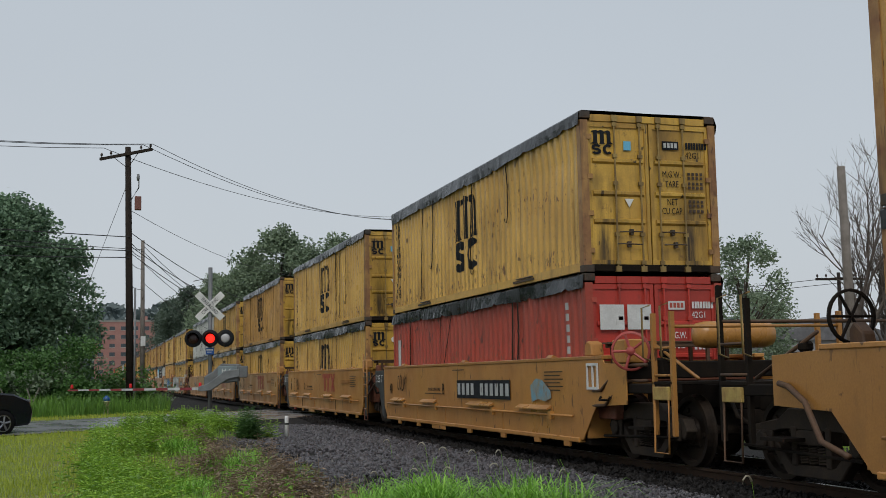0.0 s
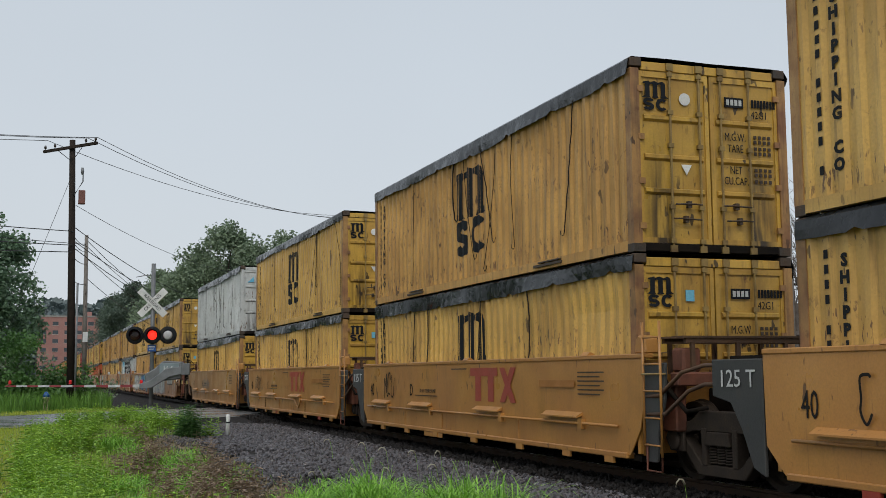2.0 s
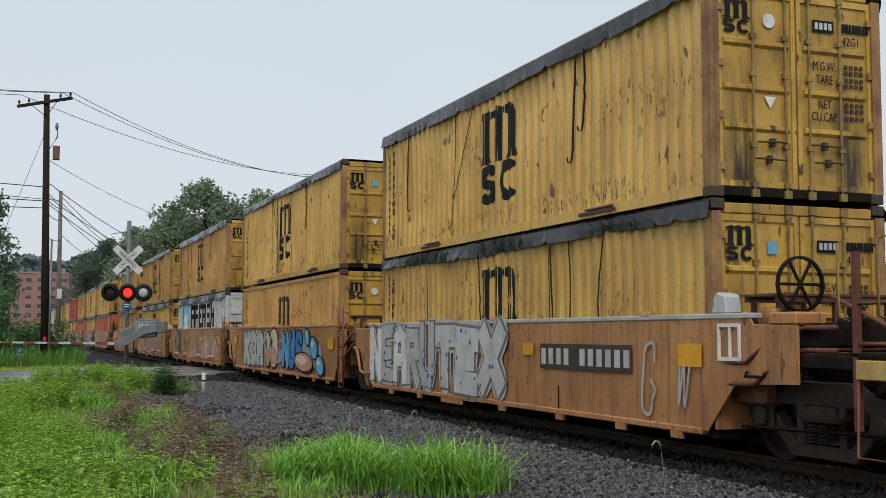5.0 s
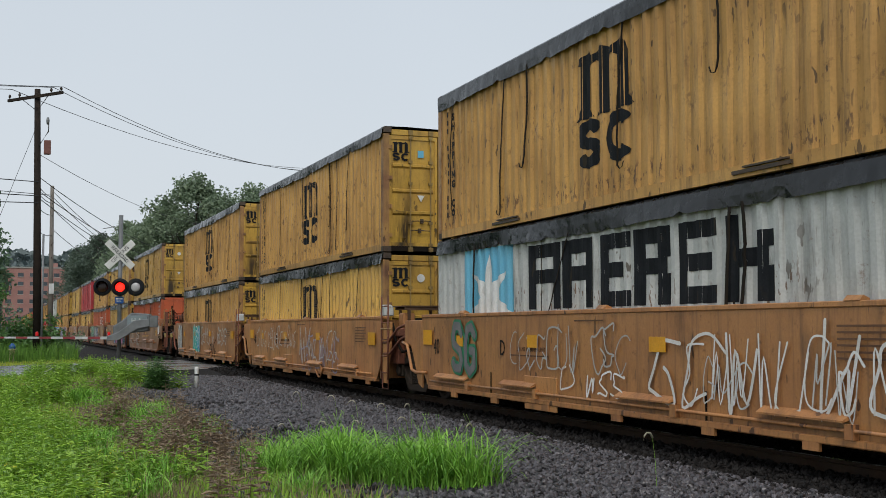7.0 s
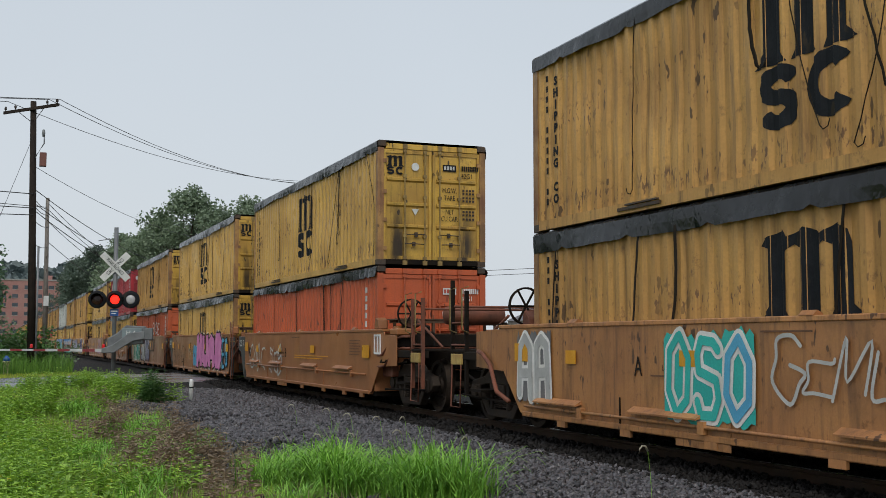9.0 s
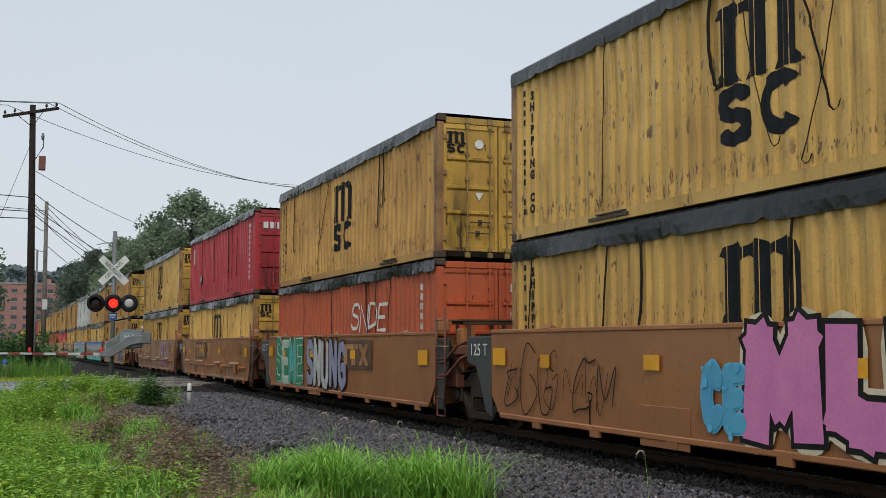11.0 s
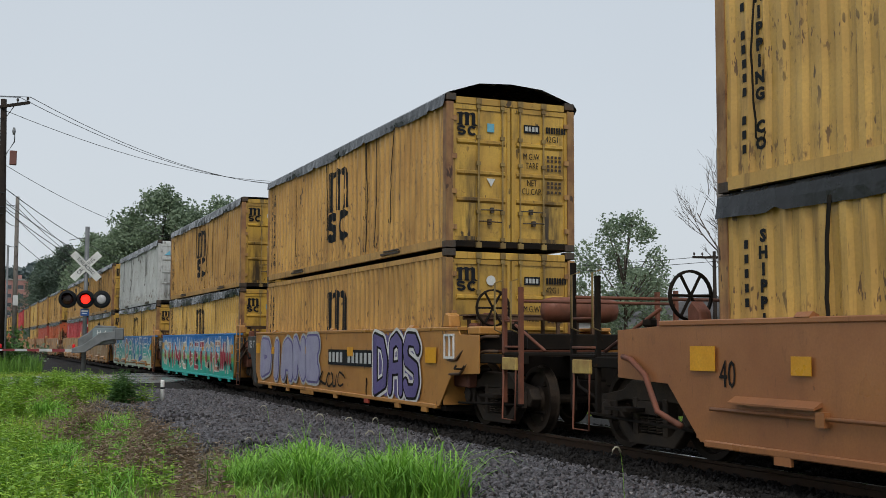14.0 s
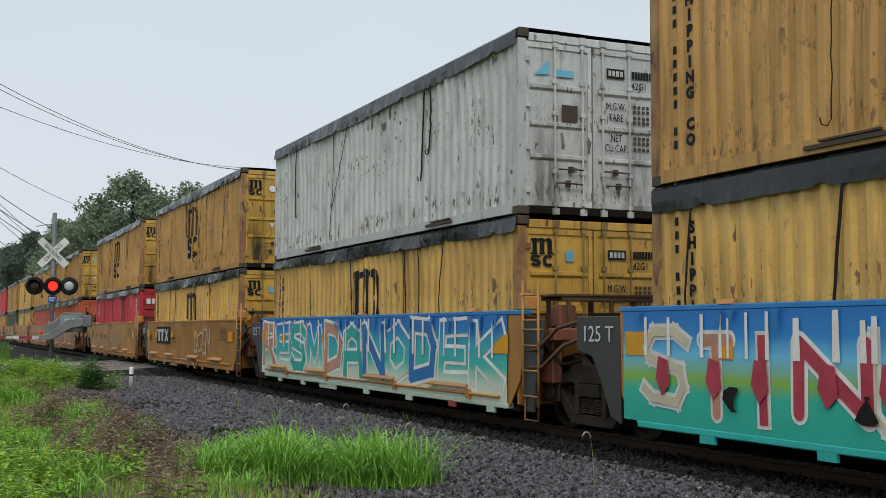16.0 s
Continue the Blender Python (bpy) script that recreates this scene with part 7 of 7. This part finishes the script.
for lx, kind in LAMPS:
    lamp = part("flasher_lamp", Geo().lathe([(0.08, 0.10), (0.16, 0.06), (0.17, -0.02), (0.255, -0.02), (0.255, -0.035), (0.17, -0.035)], "y", n=28), BLACK, sig, "round black flasher head", at=(lx, -0.14, 2.52), smooth=True)
    hood = Geo()
    n = 14
    for i in range(n + 1):
        a = radians(-10 + 200 * i / n)
        hood.v += [(0.175 * math.cos(a), -0.035, 0.175 * math.sin(a)), (0.175 * math.cos(a), -0.035 - 0.22 * max(0.15, math.sin(a) * 0.5 + 0.5), 0.175 * math.sin(a)),
                   (0.182 * math.cos(a), -0.035, 0.182 * math.sin(a))]
    hood.f = [(3 * i, 3 * i + 1, 3 * i + 4, 3 * i + 3) for i in range(n)] + [(3 * i + 1, 3 * i + 2, 3 * i + 5, 3 * i + 4) for i in range(n)]
    if kind == "front":
        part("hood", hood, BLACK, lamp)
    part("lens", Geo().lathe([(0.132, -0.036), (0.115, -0.052), (0.06, -0.064), (0.01, -0.068)], "y", n=20), LENS_RED if kind == "front" else LENS_GREY, lamp,
         "glowing red lens" if kind == "front" else "pale grey unlit lens", smooth=True)
# added disc, no part of the signal: hides one glowing lens to imitate blinking
shutter = part("lamp_shutter", Geo().lathe([(0.158, 0.0), (0.158, -0.008), (0.14, -0.02), (0.01, -0.024)], "y", n=20), mat("blink_disc_dark_red", (0.03, 0.008, 0.008), None, 0.25), sig, "added dark disc that blanks the unlit lens", smooth=True)
part("small_sign", Geo().box(-0.12, 0.12, -0.09, -0.07, 2.05, 2.25), SIGNBLUE, sig, "small blue sign", bevel=0.004)
part("sign_bar", Geo().box(-0.09, 0.09, -0.093, -0.091, 2.17, 2.20).box(-0.08, 0.05, -0.093, -0.091, 2.11, 2.13), WHITE, sig)
gate = part("gate_mechanism", Geo().prism([(-0.15, 1.15), (0.85, 1.25), (0.9, 1.75), (0.35, 1.78), (0.1, 1.55), (-0.15, 1.40)], -0.28, 0.22, "y"), GALV, sig, "grey gate machine housing", bevel=0.03)
part("counterweight_arm", Geo().prism([(-0.30, 0.98), (0.05, 1.0), (0.55, 1.32), (0.95, 1.40), (0.95, 1.62), (0.45, 1.56), (0.0, 1.22), (-0.30, 1.12)], -0.36, -0.29, "y"), GALV, sig, bevel=0.015)
part("counterweight", Geo().box(0.88, 1.12, -0.42, -0.24, 1.36, 1.70), GALV, sig, bevel=0.02)
part("service_box", Geo().box(0.25, 0.80, -0.31, -0.281, 1.42, 1.70), mat("blue_grey_plate", (0.22, 0.28, 0.30), None, 0.5), sig, "blue-grey cover plate", bevel=0.01)
lettering("H 4", 0.18, WHITE, sig, (0.50, -0.318, 1.56), END)
arm_dir = Vector((-3.9, 4.5, 0)).normalized()
arm = new("crossing_gate_arm")
arm.matrix_basis = Matrix.Translation((3.10, 34.35, 1.36)) @ Euler((0, 0, math.atan2(arm_dir.y, arm_dir.x))).to_matrix().to_4x4()
tagged(arm, "lowered red and white striped crossing gate arm", "crossing gate")
ARM_L = 5.9
for k in range(12):
    a, b = ARM_L * k / 12, ARM_L * (k + 1) / 12
    hgt = 0.040 - 0.018 * k / 12
    part("stripe", Geo().prism([(a, -hgt), (b, -hgt), (b, hgt), (a, hgt)], -0.022, 0.022, "y"), STRIPE_RED if k % 2 else GREYWHITE, arm)
for q in (0.03, 0.48, 0.97):
    lm = part("arm_lamp", Geo().box(-0.06, 0.06, -0.05, 0.05, 0.0, 0.06).lathe([(0.06, 0.06), (0.075, 0.10), (0.07, 0.17), (0.03, 0.2)], "z", n=14), LENS_DIM, arm, "small red arm lamp",
              at=(ARM_L * (1 - q), 0, 0.06))
    lm.scale = (0.6, 0.6, 0.6)

# ---- poles and wires ----


def utility_pole(x, y, h, lean, arm_dir_, material, label, arms=1, rad=0.17):
    z = float(ground_z(x, y))
    p = new("utility_pole")
    p.location = (x, y, z - 0.1)
    tagged(p, label, "utility pole", "utility poles")
    part("shaft", Geo().tube([(0, 0, 0), (lean * 0.5, 0, h * 0.5), (lean, 0, h)], rad, 12, rad * 0.68), material, p, smooth=True)
    d = Vector(arm_dir_).normalized()
    for k in range(arms):
        zz = h - 0.35 - 0.9 * k
        n = Vector((-d.y, d.x, 0)) * 0.05
        a, b = d * -1.3 + Vector((lean, 0, 0)), d * 1.3 + Vector((lean, 0, 0))
        off = Vector((d.y, -d.x, 0)) * 0.16
        g = Geo().add([tuple(q + off + s * n + Vector((0, 0, zz + t))) for q in (a, b) for s in (-1, 1) for t in (-0.06, 0.06)],
                      [(0, 1, 3, 2), (4, 6, 7, 5), (0, 4, 5, 1), (2, 3, 7, 6), (0, 2, 6, 4), (1, 5, 7, 3)])
        part("crossarm", g, material, p)
        for s in (-1.22, -0.75, 0.75, 1.22):
            q = d * s + off + Vector((lean, 0, zz + 0.06))
            part("insulator", Geo().lathe([(0.02, 0), (0.02, 0.06), (0.055, 0.07), (0.05, 0.11), (0.06, 0.13), (0.03, 0.2)], "z", tuple(q), 10), mat("brown_porcelain", (0.05, 0.035, 0.03), None, 0.3), p, smooth=True)
        part("arm_brace", Geo().tube([tuple(d * 0.6 + off + Vector((lean, 0, zz - 0.05))), (lean, 0, zz - 0.6)], 0.015, 5).tube(
            [tuple(d * -0.6 + off + Vector((lean, 0, zz - 0.05))), (lean, 0, zz - 0.6)], 0.015, 5), material, p)
    return p


P1 = utility_pole(1.57, 52.0, 11.75, -0.22, (0.84, -0.54, 0.1), POLE_WOOD, "dark wooden utility pole with a crossarm", 1, 0.18)
part("fuse_box", Geo().box(0.08, 0.36, -0.45, -0.18, 8.9, 9.5), mat("rust_red_box", (0.16, 0.06, 0.045), None, 0.6), P1, "small rust-red equipment box", bevel=0.02)
part("bracket", Geo().tube([(-0.1, -0.15, 9.3), (0.25, -0.3, 9.9), (0.25, -0.3, 10.4)], 0.03, 6).lathe([(0.05, 10.2), (0.07, 10.35), (0.05, 10.5)], "z", (0.22, -0.3, 0), 8), GALV, P1, smooth=True)
part("conduit", Geo().tube([(0.16, -0.1, 0.0), (0.15, -0.1, 5.5)], 0.05, 6), GALV, P1, smooth=True)
P2 = utility_pole(2.42, 60.5, 8.6, -0.05, (1, 0, 0), GREYWOOD, "slim grey wooden pole without a crossarm", 0, 0.13)
part("marker_plate", Geo().box(-0.12, 0.12, -0.16, -0.14, 3.2, 3.7), WHITE, P2, "small pale plate")
utility_pole(22.0, 77.0, 12.8, 0.0, (1, -0.2, 0), POLE_WOOD, "distant dark wooden utility pole with a crossarm", 1)
utility_pole(37.0, 51.0, 6.6, 0.0, (1, -0.2, 0), POLE_WOOD, "low distant utility pole beyond the train", 1, 0.13)
utility_pole(-36.0, 20.0, 12.3, 0.0, (0.3, 1, 0), POLE_WOOD, "dark wooden utility pole further along the road", 1)


def wire(a, b, sag, rad=0.014, label="sagging overhead wire between poles"):
    a, b = Vector(a), Vector(b)
    w = new("overhead_wire")
    tagged(w, label, "wire", "overhead wires")
    part("cable", Geo().tube([a + (b - a) * (i / 18) - Vector((0, 0, sag * 4 * (i / 18) * (1 - i / 18))) for i in range(19)], rad, 5), WIRE, w)


top1 = Vector((1.35, 51.9, 11.95))
for s, h3 in ((-1.22, 0), (0.75, 0.1), (1.22, 0)):
    e = top1 + Vector((0.84, -0.54, 0)).normalized() * s
    wire(e, (22 + s * 0.9, 77, 12.7), 1.1 + 0.15 * s)
    wire(e, (-36 + 0.8 * s, 20 + 0.6 * s, 12.2), 2.1)
wire((1.45, 51.9, 9.1), (18, 90, 9.6), 1.0, 0.012)
for zz, sg in ((7.9, 0.7), (7.3, 0.8), (7.0, 1.0)):
    wire((1.5, 51.9, zz), (-36, 20, zz + 0.3), sg, 0.02)
    wire((1.5, 51.9, zz + 0.2), (16.5, 92, zz - 0.8), sg + 0.4, 0.018)
for zz in (8.5, 8.2, 7.6, 6.6):
    wire((2.4, 60.5, zz), (14.0, 100, zz - 1.7), 1.0, 0.016)
    wire((2.4, 60.5, zz - 0.3), (1.5, 52.0, zz - 0.8), 0.1, 0.016)
wire((2.4, 60.5, 8.3), (-36, 20, 9.0), 0.9, 0.016)
wire((1.38, 52.0, 10.4), (-2.3, 54.5, 0.3), 0.02, 0.010, "straight guy wire from the pole to the ground")
for zz in (6.3, 6.0):
    wire((37, 51, zz), (80, 40, zz), 0.8, 0.016)
    wire((37, 51, zz), (10, 90, zz + 1), 0.8, 0.016)

# ---- small things by the road ----
wp = new("marker_post")
wp.location = (4.42, 27.7, float(ground_z(4.42, 27.7)))
tagged(wp, "white marker post with a black band", "post")
part("shaft", Geo().lathe([(0.05, -0.05), (0.05, 0.5), (0.045, 0.53), (0.02, 0.54)], "z", n=14), mat("clean_white_post", (0.78, 0.79, 0.78), (0.68, 0.69, 0.68), 0.5), wp, smooth=True)
part("band", Geo().lathe([(0.052, 0.33), (0.052, 0.37)], "z", n=14), BLACK, wp)
hy = new("hydrant")
hy.location = (0.55, 49.6, float(ground_z(0.55, 49.6)))
tagged(hy, "small white and blue roadside hydrant", "hydrant")
part("barrel", Geo().lathe([(0.14, 0), (0.11, 0.05), (0.11, 0.5), (0.15, 0.52), (0.15, 0.56)], "z", n=14), mat("cream_hydrant_paint", (0.6, 0.55, 0.35), None, 0.5), hy, smooth=True)
part("bonnet", Geo().lathe([(0.14, 0.56), (0.13, 0.66), (0.07, 0.74), (0.03, 0.78)], "z", n=14), SIGNBLUE, hy, smooth=True)
for k, (a, b) in enumerate((((-2.6, 50.5), 0.5), ((-2.2, 50.6), -0.4), ((-3.1, 50.4), -0.5))):
    st = new("leaning_stick")
    st.location = (a[0], a[1], float(ground_z(*a)))
    tagged(st, "pale bare stick leaning out of the verge", "stick", "leaning sticks")
    part("shaft", Geo().tube([(0, 0, 0), (b * 0.5, 0, 0.55), (b, 0, 1.15)], 0.035, 6, 0.025), GREYWOOD, st)


def parked_car():
    c = new("car")
    # heading along the road, in the lane next to the camera
    p = ROAD_P + ROAD_DIR * -4.2 + ROAD_SIDE * 1.55
    c.matrix_basis = pose(p.x, p.y, 0.24, 0, 0, math.degrees(math.atan2(ROAD_DIR.y, ROAD_DIR.x)))
    tagged(c, "dark blue-grey car waiting at the crossing", "car")
    body = Geo().prism([(-2.25, 0.35), (-2.28, 0.75), (-2.1, 1.12), (-1.3, 1.2), (0.75, 1.18), (1.7, 1.10), (2.18, 0.92), (2.3, 0.62), (2.22, 0.28), (1.75, 0.24), (1.72, 0.45), (1.55, 0.62), (1.38, 0.66),
                        (1.2, 0.62), (1.03, 0.45), (1.0, 0.24), (-1.0, 0.24), (-1.03, 0.45), (-1.2, 0.62), (-1.38, 0.66), (-1.55, 0.62), (-1.72, 0.45), (-1.75, 0.24), (-2.1, 0.26)], -0.88, 0.88, "y")
    part("body", body, CARPAINT, c, bevel=0.05, smooth=False)
    part("cabin", Geo().add([(-1.9, -0.80, 1.18), (0.85, -0.80, 1.16), (0.0, -0.62, 1.68), (-1.35, -0.62, 1.68), (-1.9, 0.80, 1.18), (0.85, 0.80, 1.16), (0.0, 0.62, 1.68), (-1.35, 0.62, 1.68)],
                            [(0, 1, 2, 3), (4, 7, 6, 5), (1, 5, 6, 2), (0, 3, 7, 4), (3, 2, 6, 7), (0, 4, 5, 1)]), GLASS_DARK, c, bevel=0.04)
    part("roof", Geo().prism([(-1.42, 1.67), (0.05, 1.67), (-0.05, 1.72), (-1.3, 1.72)], -0.63, 0.63, "y"), CARPAINT, c, bevel=0.02)
    for s in (-1, 1):
        part("headlight", Geo().box(2.05, 2.26, s * 0.62 - 0.18, s * 0.62 + 0.18, 0.80, 0.94), CHROME, c, bevel=0.02)
        for x in (1.38, -1.38):
            w = part("wheel", Geo().lathe([(0.20, -0.10), (0.33, -0.11), (0.34, -0.05), (0.34, 0.05), (0.33, 0.11), (0.20, 0.10)], "y", n=28), RUBBER, c, at=(x, s * 0.80, 0.34), smooth=True)
            rim = Geo().lathe([(0.19, -0.09), (0.22, -0.105), (0.22, -0.12), (0.20, -0.12), (0.19, -0.09)], "y", n=24, caps=False)
            for k in range(5):
                a = radians(72 * k + 10)
                rim.tube([(0, -0.11, 0), (0.2 * math.cos(a), -0.112, 0.2 * math.sin(a))], 0.028, 6)
            part("rim", rim, CHROME, w)
    part("door_seam", Geo().box(-0.35, -0.34, -0.889, -0.884, 0.35, 1.0).box(0.75, 0.76, -0.889, -0.884, 0.4, 1.0), BLACK, c)
    part("door_mirror", Geo().box(0.55, 0.75, -1.08, -0.90, 0.98, 1.12), CARPAINT, c, bevel=0.03)


parked_car()

# ---- far buildings ----
bl = new("apartment_building")
bl.location = (13.0, 432, 0)
tagged(bl, "tall red-brick apartment building far away", "building")
part("wall", Geo().box(-12.0, 11.6, 0, 14, 0, 23.0), BRICK, bl)
part("roof", Geo().box(-12.2, 11.8, -0.2, 14.2, 23.0, 23.5), CONCRETE, bl)
win = mesh("window", Geo().box(-0.95, 0.95, -0.06, 0.0, 0, 1.3), mat("far_window_glass", (0.06, 0.075, 0.09), None, 0.2, bump=0))
sill = mesh("sill", Geo().box(-1.05, 1.05, -0.14, 0.0, -0.18, 0.0), mat("pale_sill", (0.42, 0.36, 0.33), None, 0.7))
for row in range(7):
    for col in range(6):
        wd = part("window", win, None, bl, at=(-10.0 + 4.0 * col, -0.01, 1.4 + 3.1 * row))
        part("sill", sill, None, wd)
part("chimney", Geo().box(4.0, 6.5, 5, 8, 23.5, 25.2), BRICK, bl)


def house(x, y, w, d, h, roof, label, wall):
    b = new("house")
    b.location = (x, y, 0)
    tagged(b, label, "house", "houses beyond the track")
    part("wall", Geo().box(-w / 2, w / 2, 0, d, 0, h), wall, b)
    part("roof", Geo().prism([(-w / 2 - 0.3, h), (w / 2 + 0.3, h), (0, h + roof)], -0.3, d + 0.3, "y"), mat("grey_shingles", (0.16, 0.16, 0.17), None, 0.8), b)
    for k in range(3):
        wd = part("window", Geo().box(-w / 2 + w * (k + 0.5) / 3 - 0.5, -w / 2 + w * (k + 0.5) / 3 + 0.5, -0.05, 0.0, h * 0.35, h * 0.7), GLASS_DARK, b)


SIDING = mat("grey_siding", (0.30, 0.31, 0.32), (0.25, 0.26, 0.27), 0.7, 0, 1)
house(66, 92, 16, 10, 4.2, 2.2, "low grey house beyond the train", SIDING)
house(52, 96, 9, 8, 3.6, 1.8, "pale grey house beyond the train", mat("pale_siding", (0.42, 0.42, 0.42), None, 0.7))
house(78, 84, 12, 9, 3.6, 1.6, "brownish low building beyond the train", mat("brown_siding", (0.20, 0.15, 0.12), None, 0.8))


def motions():
    """The train rolls by at a steady pace; the crossing lamps wink in turn."""
    for ob, start, z in MOVING:
        walk(ob, [(t, pose(TRACK_X, start - SPEED * t + d, z)) for t, d in SLACK])
    # the wheels of the cars that pass roll on the rails
    for k, w in enumerate(WHEELSETS):
        e = w.location.y
        walk(w, [(t / 30, pose(0, e, 0.483, math.degrees(SPEED * t / 30 / 0.483) + 17 * k)) for t in range(0, 481)])
    # the added dark disc swaps from lamp to lamp, so that one of the two glows
    rows, side = [(0.0, LAMPS[0][0])], 0
    for n in range(17):
        for t, x in ((0.30 + 0.99 * n, LAMPS[1][0]), (0.74 + 0.99 * n, LAMPS[0][0])):
            if t < 15.9:
                rows += [(t, rows[-1][1]), (t + 0.034, x)]
    rows.append((16.0, rows[-1][1]))
    walk(shutter, [(t, pose(x, -0.185, 2.52)) for t, x in rows])


motions()
